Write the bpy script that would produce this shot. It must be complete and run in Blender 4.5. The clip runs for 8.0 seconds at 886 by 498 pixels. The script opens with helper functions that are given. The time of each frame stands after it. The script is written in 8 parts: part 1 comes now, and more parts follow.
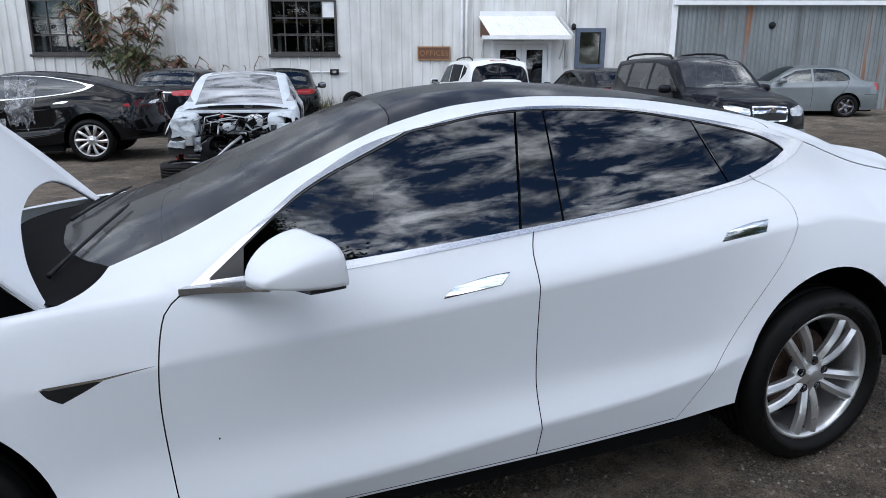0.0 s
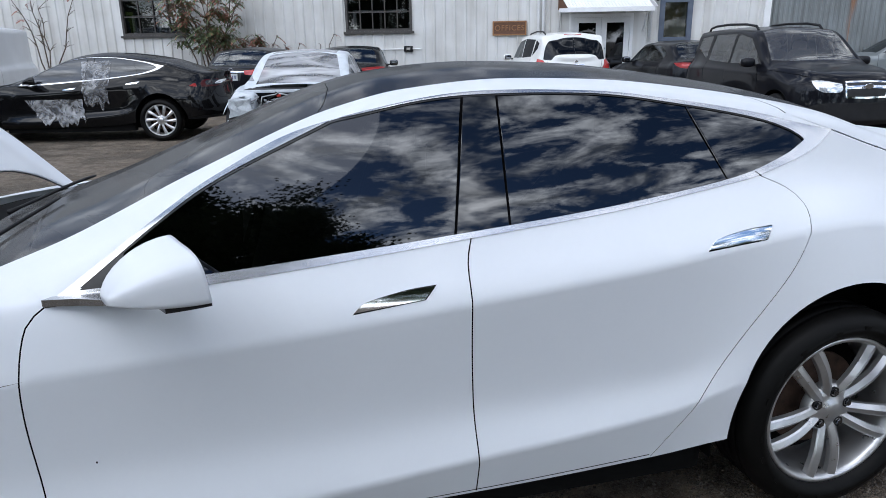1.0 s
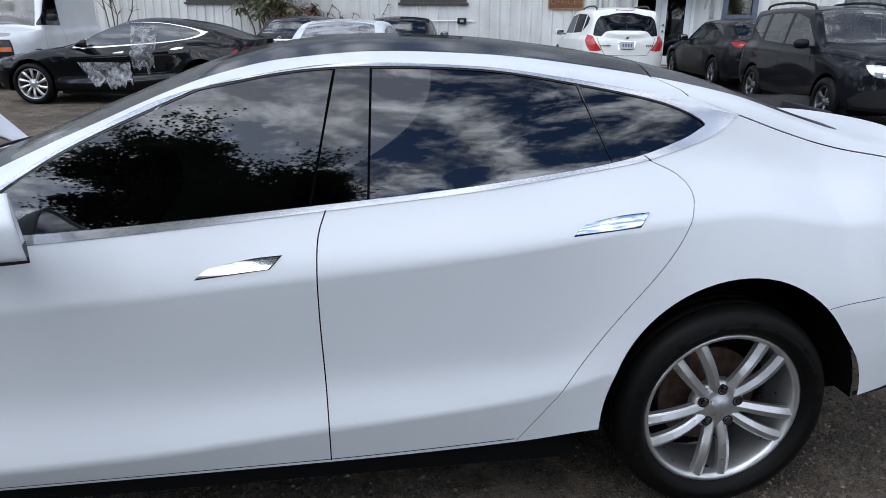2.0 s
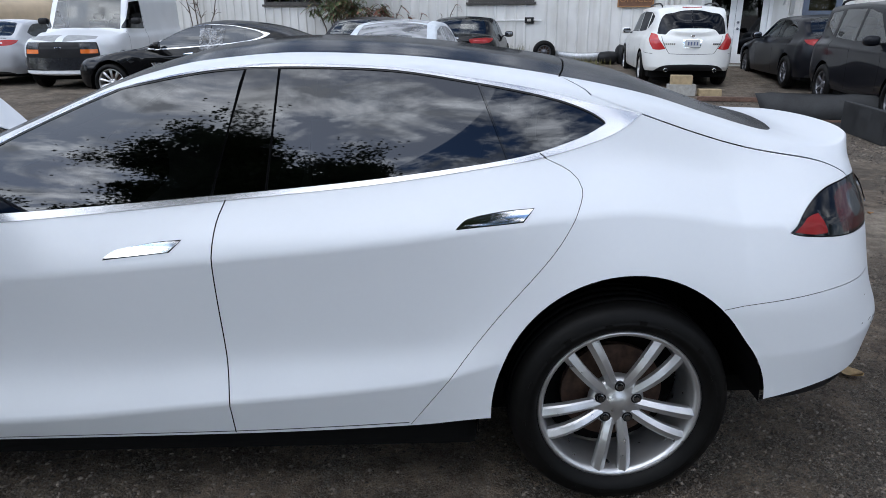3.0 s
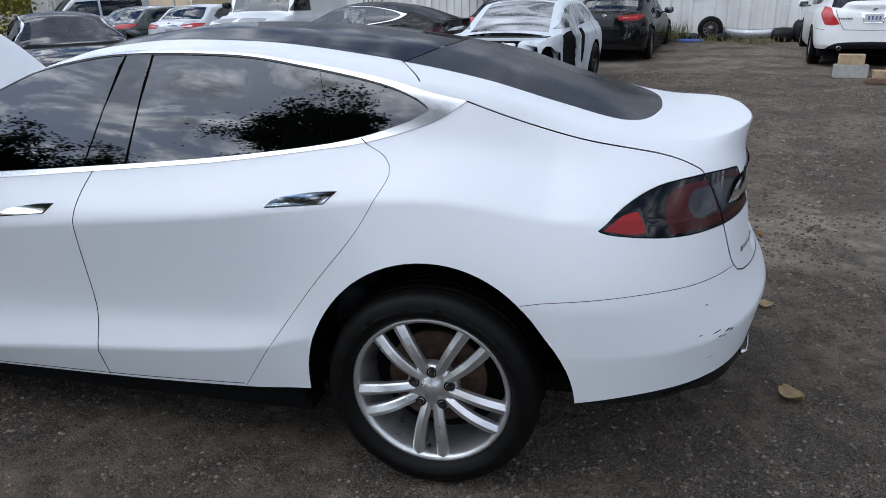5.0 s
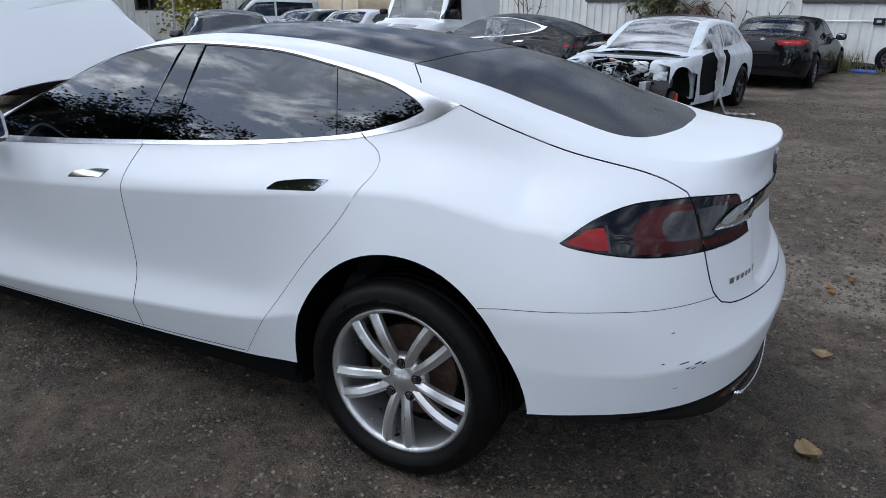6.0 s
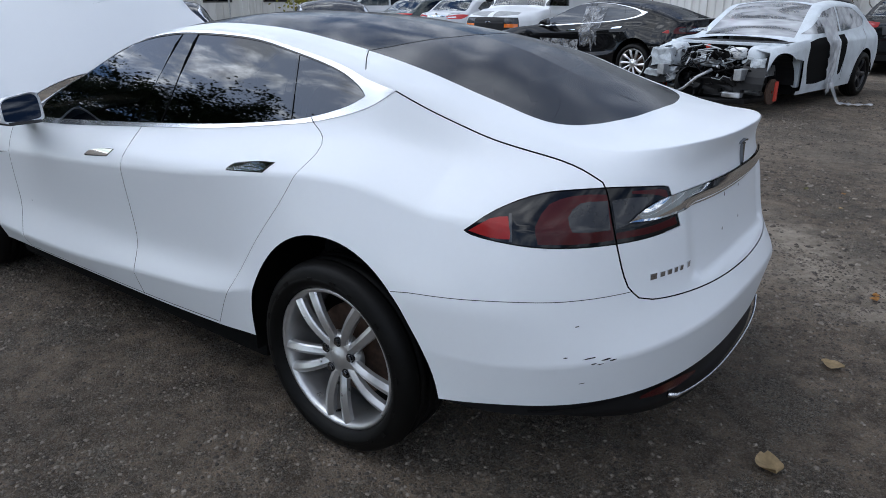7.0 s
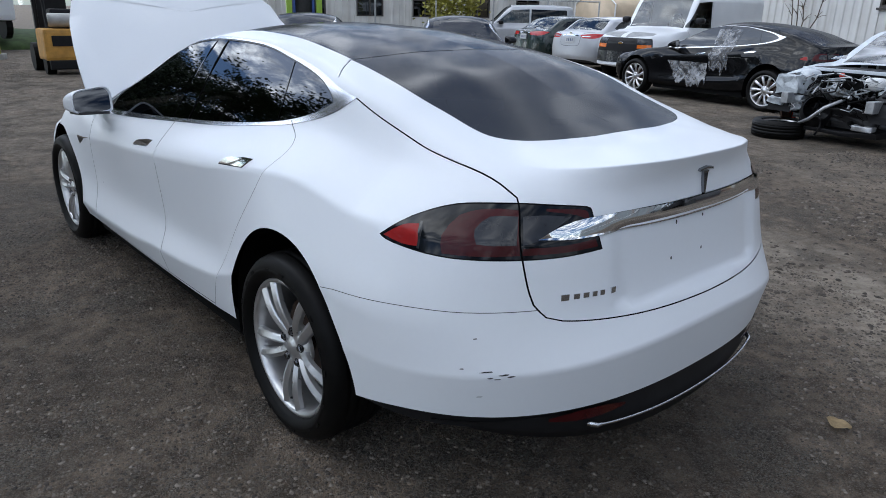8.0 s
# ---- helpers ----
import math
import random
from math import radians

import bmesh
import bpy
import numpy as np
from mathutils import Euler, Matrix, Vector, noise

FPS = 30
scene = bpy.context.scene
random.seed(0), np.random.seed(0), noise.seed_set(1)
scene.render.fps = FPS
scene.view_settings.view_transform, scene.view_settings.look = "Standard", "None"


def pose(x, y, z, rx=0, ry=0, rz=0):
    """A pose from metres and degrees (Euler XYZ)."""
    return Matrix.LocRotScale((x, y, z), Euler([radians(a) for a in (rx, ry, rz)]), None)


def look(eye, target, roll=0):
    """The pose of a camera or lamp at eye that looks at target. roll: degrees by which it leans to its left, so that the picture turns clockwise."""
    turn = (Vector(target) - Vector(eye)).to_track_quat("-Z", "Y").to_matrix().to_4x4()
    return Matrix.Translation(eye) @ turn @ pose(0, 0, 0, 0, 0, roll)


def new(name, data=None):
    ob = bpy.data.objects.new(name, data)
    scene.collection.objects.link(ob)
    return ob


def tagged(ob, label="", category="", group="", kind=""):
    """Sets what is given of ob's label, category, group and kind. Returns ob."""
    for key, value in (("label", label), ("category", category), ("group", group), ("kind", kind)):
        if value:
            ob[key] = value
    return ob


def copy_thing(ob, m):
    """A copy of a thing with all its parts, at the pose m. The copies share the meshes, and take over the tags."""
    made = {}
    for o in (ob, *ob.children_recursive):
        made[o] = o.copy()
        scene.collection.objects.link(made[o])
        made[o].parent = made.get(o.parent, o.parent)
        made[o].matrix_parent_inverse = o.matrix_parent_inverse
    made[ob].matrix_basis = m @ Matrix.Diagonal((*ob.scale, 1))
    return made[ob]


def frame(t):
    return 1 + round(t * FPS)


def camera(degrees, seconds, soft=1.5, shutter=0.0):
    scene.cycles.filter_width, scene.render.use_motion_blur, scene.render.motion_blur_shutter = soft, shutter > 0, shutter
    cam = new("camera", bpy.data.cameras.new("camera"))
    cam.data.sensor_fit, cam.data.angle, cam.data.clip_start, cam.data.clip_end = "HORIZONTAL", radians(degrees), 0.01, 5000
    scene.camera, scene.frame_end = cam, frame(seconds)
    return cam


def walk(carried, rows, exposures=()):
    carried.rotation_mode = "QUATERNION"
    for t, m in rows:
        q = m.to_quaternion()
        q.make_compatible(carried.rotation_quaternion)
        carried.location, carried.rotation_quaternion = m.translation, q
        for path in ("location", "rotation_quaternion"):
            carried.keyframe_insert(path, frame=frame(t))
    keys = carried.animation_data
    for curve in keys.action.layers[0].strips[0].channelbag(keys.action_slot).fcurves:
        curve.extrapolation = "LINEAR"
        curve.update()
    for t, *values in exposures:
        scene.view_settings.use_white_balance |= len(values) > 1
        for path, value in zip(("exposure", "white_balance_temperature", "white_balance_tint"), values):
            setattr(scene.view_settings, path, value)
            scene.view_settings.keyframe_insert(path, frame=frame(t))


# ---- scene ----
cam = camera(65.4, 8.0, soft=0.9)
EXPOSURE = 0.72
PATH = [
    (0, (-1.119, -3.294, 1.501), (-1.101, -1.36, 0.992), 0.0),
    (0.5, (-0.919, -3.114, 1.518), (-0.999, -1.194, 0.964), 0.4),
    (1, (-0.673, -2.985, 1.508), (-0.904, -1.082, 0.937), -0.9),
    (1.5, (-0.349, -2.938, 1.517), (-0.705, -1.073, 0.892), -0.2),
    (2, (-0.114, -2.884, 1.504), (-0.518, -1.032, 0.864), 0.4),
    (3.5, (0.724, -2.795, 1.517), (-0.019, -1.053, 0.873), -1.0),
    (4, (0.964, -2.69, 1.495), (0.127, -0.995, 0.842), -1.4),
    (4.5, (1.217, -2.497, 1.528), (0.243, -0.884, 0.858), -0.7),
    (5.8, (1.825, -2.199, 1.511), (0.512, -0.85, 0.835), -0.9),
    (6, (1.899, -2.105, 1.504), (0.508, -0.827, 0.847), 0.9),
    (6.5, (2.1, -1.872, 1.522), (0.688, -0.623, 0.854), 2.4),
    (7, (2.286, -1.654, 1.505), (0.698, -0.653, 0.816), -0.2),
    (7.5, (2.525, -1.446, 1.512), (0.839, -0.604, 0.842), -0.1),
    (8, (2.613, -1.12, 1.498), (0.839, -0.463, 0.849), 1.2),
]
walk(cam, [(t, look(eye, target, roll)) for t, eye, target, roll in PATH], exposures=[(0, EXPOSURE, 6260, 9), (4, EXPOSURE - .08, 6260, 9), (8, EXPOSURE - .15, 6140, 8)])

# ---- light ----
def make_world():
    w = bpy.data.worlds.new("sky")
    w.use_nodes = True
    n, l = w.node_tree.nodes, w.node_tree.links
    n.clear()
    out = n.new("ShaderNodeOutputWorld")
    bg = n.new("ShaderNodeBackground")
    sky = n.new("ShaderNodeTexSky")
    sky.sky_type, sky.sun_disc = "NISHITA", False
    sky.sun_elevation, sky.sun_rotation = radians(SUN_HIGH), radians(SUN_TURN)
    co = n.new("ShaderNodeTexCoord")
    sep = n.new("ShaderNodeSeparateXYZ")
    l.new(co.outputs["Generated"], sep.inputs[0])
    # clouds on a flat layer: direction divided by its height
    mx = n.new("ShaderNodeMath"); mx.operation = "MAXIMUM"; mx.inputs[1].default_value = 0.06
    l.new(sep.outputs["Z"], mx.inputs[0])
    add = n.new("ShaderNodeMath"); add.operation = "ADD"; add.inputs[1].default_value = 0.18
    l.new(mx.outputs[0], add.inputs[0])
    dv = n.new("ShaderNodeVectorMath"); dv.operation = "DIVIDE"
    cmb = n.new("ShaderNodeCombineXYZ")
    for i in range(3):
        l.new(add.outputs[0], cmb.inputs[i])
    l.new(co.outputs["Generated"], dv.inputs[0]); l.new(cmb.outputs[0], dv.inputs[1])
    big = n.new("ShaderNodeTexNoise")
    big.inputs["Scale"].default_value, big.inputs["Detail"].default_value = 5.0, 12
    big.inputs["Roughness"].default_value, big.inputs["Distortion"].default_value = 0.66, 0.45
    l.new(dv.outputs[0], big.inputs["Vector"])
    ramp = n.new("ShaderNodeValToRGB")
    ramp.color_ramp.elements[0].position, ramp.color_ramp.elements[1].position = 0.46, 0.60
    l.new(big.outputs["Fac"], ramp.inputs["Fac"])
    shade = n.new("ShaderNodeTexNoise")
    shade.inputs["Scale"].default_value, shade.inputs["Detail"].default_value = 6.5, 12
    shade.inputs["Roughness"].default_value, shade.inputs["Distortion"].default_value = 0.64, 0.5
    l.new(dv.outputs[0], shade.inputs["Vector"])
    grey = n.new("ShaderNodeValToRGB")
    grey.color_ramp.elements[0].position, grey.color_ramp.elements[1].position = 0.40, 0.66
    grey.color_ramp.elements[0].color = (1.9, 2.05, 2.35, 1)
    grey.color_ramp.elements[1].color = (18, 18, 18.2, 1)
    l.new(shade.outputs["Fac"], grey.inputs["Fac"])
    mix = n.new("ShaderNodeMixRGB")
    l.new(ramp.outputs["Color"], mix.inputs["Fac"])
    deep = n.new("ShaderNodeVectorMath"); deep.operation = "MULTIPLY"; deep.inputs[1].default_value = (0.27, 0.34, 0.43)
    l.new(sky.outputs["Color"], deep.inputs[0])
    l.new(deep.outputs[0], mix.inputs[1]); l.new(grey.outputs["Color"], mix.inputs[2])
    haze = n.new("ShaderNodeMapRange")
    haze.inputs["To Min"].default_value, haze.inputs["To Max"].default_value = 1.25, 0.75
    l.new(sep.outputs["Z"], haze.inputs["Value"])
    # thin cloud glows round the hidden sun
    dot = n.new("ShaderNodeVectorMath"); dot.operation = "DOT_PRODUCT"
    e = radians(SUN_HIGH - 14)
    dot.inputs[1].default_value = (math.sin(radians(SUN_TURN)) * math.cos(e), math.cos(radians(SUN_TURN)) * math.cos(e), math.sin(e))
    l.new(co.outputs["Generated"], dot.inputs[0])
    glow = n.new("ShaderNodeMapRange"); glow.interpolation_type = "SMOOTHERSTEP"
    glow.inputs["From Min"].default_value, glow.inputs["From Max"].default_value = -0.7, 1.0
    glow.inputs["To Min"].default_value, glow.inputs["To Max"].default_value = 0.62, 1.42
    l.new(dot.outputs["Value"], glow.inputs["Value"])
    both = n.new("ShaderNodeMath"); both.operation = "MULTIPLY"
    l.new(haze.outputs[0], both.inputs[0]); l.new(glow.outputs[0], both.inputs[1])
    vm = n.new("ShaderNodeVectorMath"); vm.operation = "SCALE"
    l.new(mix.outputs["Color"], vm.inputs[0]); l.new(both.outputs[0], vm.inputs["Scale"])
    l.new(vm.outputs[0], bg.inputs["Color"])
    bg.inputs["Strength"].default_value = SKY
    l.new(bg.outputs[0], out.inputs["Surface"])
    scene.world = w


SUN_TURN, SUN_HIGH, SKY, SUN = -148, 54, 0.174, 0.70
make_world()
sun_data = bpy.data.lights.new("sun", "SUN")
sun_data.energy, sun_data.angle, sun_data.color = SUN, radians(72), (1.0, 0.98, 0.96)
sun = new("sun", sun_data)
sun.matrix_world = look((math.sin(radians(SUN_TURN)) * 30, math.cos(radians(SUN_TURN)) * 30, 30 * math.tan(radians(SUN_HIGH))), (0, 0, 0))

# ---- materials ----
def nodes_of(name):
    m = bpy.data.materials.new(name)
    m.use_nodes = True
    n, l = m.node_tree.nodes, m.node_tree.links
    return m, n, l, n["Principled BSDF"]


def surface(name, col, rough=0.5, metal=0.0, var=0.12, scale=6.0, bump=0.0, fine=60.0, coat=0.0, spec=0.5, col2=None, rvar=0.0, stretch=None, coat_rough=0.04):
    """A surface whose colour and gloss wander at two scales, in object space."""
    m, n, l, p = nodes_of(name)
    co = n.new("ShaderNodeTexCoord")
    src = co.outputs["Object"]
    if stretch:
        mp = n.new("ShaderNodeMapping")
        mp.inputs["Scale"].default_value = stretch
        l.new(src, mp.inputs["Vector"])
        src = mp.outputs[0]
    a = n.new("ShaderNodeTexNoise")
    a.inputs["Scale"].default_value, a.inputs["Detail"].default_value = scale, 5
    b = n.new("ShaderNodeTexNoise")
    b.inputs["Scale"].default_value, b.inputs["Detail"].default_value = fine, 3
    l.new(src, a.inputs["Vector"]); l.new(src, b.inputs["Vector"])
    mul = n.new("ShaderNodeMath"); mul.operation = "ADD"
    h = n.new("ShaderNodeMath"); h.operation = "MULTIPLY"; h.inputs[1].default_value = 0.4
    l.new(b.outputs["Fac"], h.inputs[0]); l.new(a.outputs["Fac"], mul.inputs[0]); l.new(h.outputs[0], mul.inputs[1])
    r = n.new("ShaderNodeValToRGB")
    r.color_ramp.elements[0].position, r.color_ramp.elements[1].position = 0.45, 0.95
    c2 = col2 or tuple(min(1, c * (1 + var)) for c in col)
    c1 = tuple(c * (1 - var) for c in col) if not col2 else col
    r.color_ramp.elements[0].color = (*c1, 1)
    r.color_ramp.elements[1].color = (*c2, 1)
    l.new(mul.outputs[0], r.inputs["Fac"])
    l.new(r.outputs["Color"], p.inputs["Base Color"])
    p.inputs["Roughness"].default_value, p.inputs["Metallic"].default_value = rough, metal
    p.inputs["Specular IOR Level"].default_value = spec
    p.inputs["Coat Weight"].default_value = coat
    p.inputs["Coat Roughness"].default_value = coat_rough
    if rvar:
        mr = n.new("ShaderNodeMapRange")
        mr.inputs["To Min"].default_value, mr.inputs["To Max"].default_value = max(0.02, rough - rvar), min(1, rough + rvar)
        l.new(a.outputs["Fac"], mr.inputs["Value"]); l.new(mr.outputs[0], p.inputs["Roughness"])
    if bump:
        bp = n.new("ShaderNodeBump")
        bp.inputs["Strength"].default_value, bp.inputs["Distance"].default_value = 0.6, bump
        l.new(mul.outputs[0], bp.inputs["Height"]); l.new(bp.outputs[0], p.inputs["Normal"])
    return m


def tinted_glass(name, tint, rough=0.01, gloss=(0.95, 0.97, 1.0), dust=0.0):
    """Thin tinted pane: what lies behind is seen through the tint, the rest is mirrored by Fresnel's law."""
    m = bpy.data.materials.new(name)
    m.use_nodes = True
    n, l = m.node_tree.nodes, m.node_tree.links
    n.clear()
    out = n.new("ShaderNodeOutputMaterial")
    tr = n.new("ShaderNodeBsdfTransparent"); tr.inputs[0].default_value = (*tint, 1)
    gl = n.new("ShaderNodeBsdfGlossy"); gl.inputs["Roughness"].default_value = rough
    gl.inputs["Color"].default_value = (*gloss, 1)
    fr = n.new("ShaderNodeFresnel"); fr.inputs["IOR"].default_value = 1.9
    mx = n.new("ShaderNodeMixShader")
    l.new(fr.outputs[0], mx.inputs[0]); l.new(tr.outputs[0], mx.inputs[1]); l.new(gl.outputs[0], mx.inputs[2])
    last = mx.outputs[0]
    # grey veil over the pane: real dust, on some screens painted sky reflection
    if dust:
        co = n.new("ShaderNodeTexCoord")
        nz = n.new("ShaderNodeTexNoise"); nz.inputs["Scale"].default_value, nz.inputs["Detail"].default_value = 3.0, 8
        l.new(co.outputs["Object"], nz.inputs["Vector"])
        mr = n.new("ShaderNodeMapRange")
        mr.inputs["From Min"].default_value, mr.inputs["From Max"].default_value = 0.3, 0.7
        mr.inputs["To Min"].default_value, mr.inputs["To Max"].default_value = dust * .6, dust * 1.4
        l.new(nz.outputs["Fac"], mr.inputs["Value"])
        df = n.new("ShaderNodeBsdfDiffuse"); df.inputs[0].default_value = (0.32, 0.31, 0.30, 1)
        m2 = n.new("ShaderNodeMixShader")
        l.new(mr.outputs[0], m2.inputs[0]); l.new(last, m2.inputs[1]); l.new(df.outputs[0], m2.inputs[2])
        last = m2.outputs[0]
    l.new(last, out.inputs["Surface"])
    return m


M = {}
M["white_paint"] = surface("white_paint", (0.775, 0.802, 0.832), 0.5, var=0.012, scale=1.5, coat=0.4, spec=0.3, coat_rough=0.16)
M["black_paint"] = surface("black_paint", (0.003, 0.003, 0.0035), 0.6, var=0.2, scale=3, coat=0.55, spec=0.04)
M["gap"] = surface("panel_gap", (0.003, 0.003, 0.0035), 0.9, spec=0.05)
M["chrome"] = surface("chrome", (0.82, 0.83, 0.85), 0.06, metal=1.0, var=0.03)
M["satin_trim"] = surface("satin_trim", (0.62, 0.63, 0.65), 0.22, metal=1.0, var=0.03)
M["glass_dark"] = tinted_glass("side_glass", (0.045, 0.047, 0.05), 0.02, (0.66, 0.69, 0.74))
M["glass_roof"] = tinted_glass("roof_glass", (0.015, 0.015, 0.016), 0.12, (0.40, 0.41, 0.43), dust=0.05)
M["glass_hatch"] = tinted_glass("hatch_glass", (0.02, 0.02, 0.022), 0.17, (0.45, 0.46, 0.48), dust=0.07)
# the windscreen's veil holds slight dust and its pale grey reflection
M["glass_shield"] = tinted_glass("windscreen_glass", (0.20, 0.21, 0.21), 0.10, (0.40, 0.41, 0.42), dust=0.17)
M["glass_clear"] = tinted_glass("clear_glass", (0.45, 0.48, 0.47))
M["black_trim"] = surface("black_trim", (0.012, 0.012, 0.013), 0.35, var=0.2)
M["pillar"] = tinted_glass("gloss_black_pillar", (0.003, 0.003, 0.003), 0.03, (0.62, 0.64, 0.67))
M["plastic"] = surface("black_plastic", (0.010, 0.010, 0.011), 0.5, var=0.25, scale=9, bump=0.0006, spec=0.25)
M["tyre"] = surface("tyre_rubber", (0.003, 0.003, 0.003), 0.5, var=0.35, scale=9, bump=0.0012, col2=(0.006, 0.0057, 0.0054), spec=0.14)
M["alloy"] = surface("silver_alloy", (0.62, 0.62, 0.62), 0.30, metal=0.8, var=0.06, scale=20, rvar=0.08)
M["alloy_dark"] = surface("grey_alloy", (0.16, 0.16, 0.17), 0.35, metal=0.8, var=0.1)
M["alloy_black"] = surface("black_alloy", (0.02, 0.02, 0.022), 0.3, metal=0.3, var=0.2)
M["rotor"] = surface("rusty_disc", (0.09, 0.055, 0.04), 0.6, metal=0.5, var=0.5, scale=25)
M["red_lens"] = surface("red_lens", (0.26, 0.010, 0.010), 0.3, var=0.12, scale=20, coat=0.12, spec=0.2)
M["dark_red_lens"] = surface("smoked_red_lens", (0.046, 0.004, 0.005), 0.25, var=0.2, scale=15, coat=0.15, spec=0.2)
M["smoke_lens"] = surface("smoked_lens", (0.005, 0.006, 0.008), 0.08, var=0.3, scale=10, coat=0.0, spec=0.3)
M["lamp_grey"] = surface("grey_lamp_lens", (0.018, 0.019, 0.022), 0.2, var=0.3, scale=15, coat=0.2)
M["bright_red"] = surface("bright_red_lens", (0.42, 0.02, 0.02), 0.12, var=0.15, coat=0.6)
M["amber"] = surface("amber_lens", (0.75, 0.17, 0.02), 0.15, var=0.1, coat=0.5)
M["headlamp"] = surface("headlamp_lens", (0.55, 0.57, 0.58), 0.12, metal=0.6, var=0.35, scale=16, coat=0.6)
M["dark_chrome"] = surface("dark_chrome", (0.25, 0.26, 0.28), 0.12, metal=1.0, var=0.1)
M["seat"] = surface("black_seat", (0.02, 0.02, 0.021), 0.6, var=0.2)
M["seat_grey"] = surface("grey_seat", (0.22, 0.21, 0.20), 0.7, var=0.2)
M["cabin"] = surface("dark_cabin", (0.006, 0.006, 0.006), 0.9, spec=0.08)


# ---- mesh helpers ----
def part(name, bm, material, parent=None, label="", smooth=False):
    me = bpy.data.meshes.new(name)
    bm.normal_update()
    bm.to_mesh(me)
    bm.free()
    return part_mesh(name, me, material, parent, label, smooth)


def part_mesh(name, me, material, parent=None, label="", smooth=False):
    ob = new(name, me)
    if material is not None:
        me.materials.append(M[material] if isinstance(material, str) else material)
    if smooth:
        for poly in me.polygons:
            poly.use_smooth = True
    if parent is not None:
        ob.parent = parent
    if label:
        ob["label"] = label
    return ob


def empty(name, m=None, label="", category="", group="", kind=""):
    ob = new(name)
    ob.empty_display_size = 0.1
    if m is not None:
        ob.matrix_world = m
    return tagged(ob, label, category, group, kind)


def add_box(bm, lo, hi, m=None, bevel=0.0):
    res = bmesh.ops.create_cube(bm, size=1)
    vs = res["verts"]
    lo, hi = Vector(lo), Vector(hi)
    for v in vs:
        v.co = Vector((lo[i] + (v.co[i] + 0.5) * (hi[i] - lo[i]) for i in range(3)))
    if bevel:
        es = list({e for v in vs for e in v.link_edges})
        out = bmesh.ops.bevel(bm, geom=es, offset=bevel, segments=2, affect="EDGES", profile=0.7)
        vs = list({v for f in out["faces"] for v in f.verts} | {v for v in vs if v.is_valid})
    if m is not None:
        for v in vs:
            v.co = m @ v.co
    return vs


def box_bm(lo, hi, m=None, bevel=0.0):
    bm = bmesh.new()
    add_box(bm, lo, hi, m, bevel)
    return bm


def add_tube(bm, pts, rad, seg=8, cap=True):
    """A round bar along points; rad is one radius or one for each point."""
    pts = [Vector(p) for p in pts]
    rads = rad if isinstance(rad, (list, tuple)) else [rad] * len(pts)
    rings = []
    side = None
    for i, p in enumerate(pts):
        d = (pts[min(i + 1, len(pts) - 1)] - pts[max(i - 1, 0)]).normalized()
        if side is None or abs(side.dot(d)) > 0.95:
            side = d.orthogonal().normalized()
        side = (side - d * side.dot(d)).normalized()
        up = d.cross(side)
        rings.append([bm.verts.new(p + rads[i] * (math.cos(a) * side + math.sin(a) * up)) for a in (2 * math.pi * k / seg for k in range(seg))])
    for a, b in zip(rings, rings[1:]):
        for k in range(seg):
            bm.faces.new((a[k], a[(k + 1) % seg], b[(k + 1) % seg], b[k]))
    if cap:
        bm.faces.new(rings[0][::-1])
        bm.faces.new(rings[-1])
    return bm


def add_lathe(bm, profile, seg=48, axis="Y"):
    """Turns a profile of (radius, offset along the axis) round the axis."""
    rings = []
    for r, o in profile:
        ring = []
        for k in range(seg):
            a = 2 * math.pi * k / seg
            c, s = r * math.cos(a), r * math.sin(a)
            ring.append(bm.verts.new((c, o, s) if axis == "Y" else (c, s, o) if axis == "Z" else (o, c, s)))
        rings.append(ring)
    for a, b in zip(rings, rings[1:]):
        for k in range(seg):
            bm.faces.new((a[k], a[(k + 1) % seg], b[(k + 1) % seg], b[k]))
    return rings


def spline(pts, step=0.03):
    """A smooth open curve through 2D points."""
    p = [np.array(q, float) for q in pts]
    if len(p) == 2:
        n = max(2, int(np.linalg.norm(p[1] - p[0]) / step) + 1)
        return [tuple(p[0] + (p[1] - p[0]) * k / n) for k in range(n + 1)]
    e = [2 * p[0] - p[1]] + p + [2 * p[-1] - p[-2]]
    out = []
    for i in range(1, len(e) - 2):
        n = max(2, int(np.linalg.norm(e[i + 1] - e[i]) / step) + 1)
        for k in range(n):
            t = k / n
            out.append(tuple(0.5 * (2 * e[i] + (e[i + 1] - e[i - 1]) * t + (2 * e[i - 1] - 5 * e[i] + 4 * e[i + 1] - e[i + 2]) * t * t
                                    + (3 * e[i] - e[i - 1] - 3 * e[i + 1] + e[i + 2]) * t ** 3)))
    out.append(tuple(p[-1]))
    return out


def loop(*curves):
    """A closed outline out of curves set end to end."""
    out = []
    for c in curves:
        for q in c:
            if not out or math.dist(out[-1], q) > 1e-5:
                out.append(q)
    if math.dist(out[0], out[-1]) < 1e-5:
        out.pop()
    return out


def line_strip(curve, half):
    """A thin closed outline along an open curve, for a panel gap."""
    c = np.array(curve)
    d = np.gradient(c, axis=0)
    d /= np.maximum(1e-9, np.linalg.norm(d, axis=1))[:, None]
    nrm = np.stack([-d[:, 1], d[:, 0]], 1) * half
    return [tuple(q) for q in c + nrm] + [tuple(q) for q in (c - nrm)[::-1]]


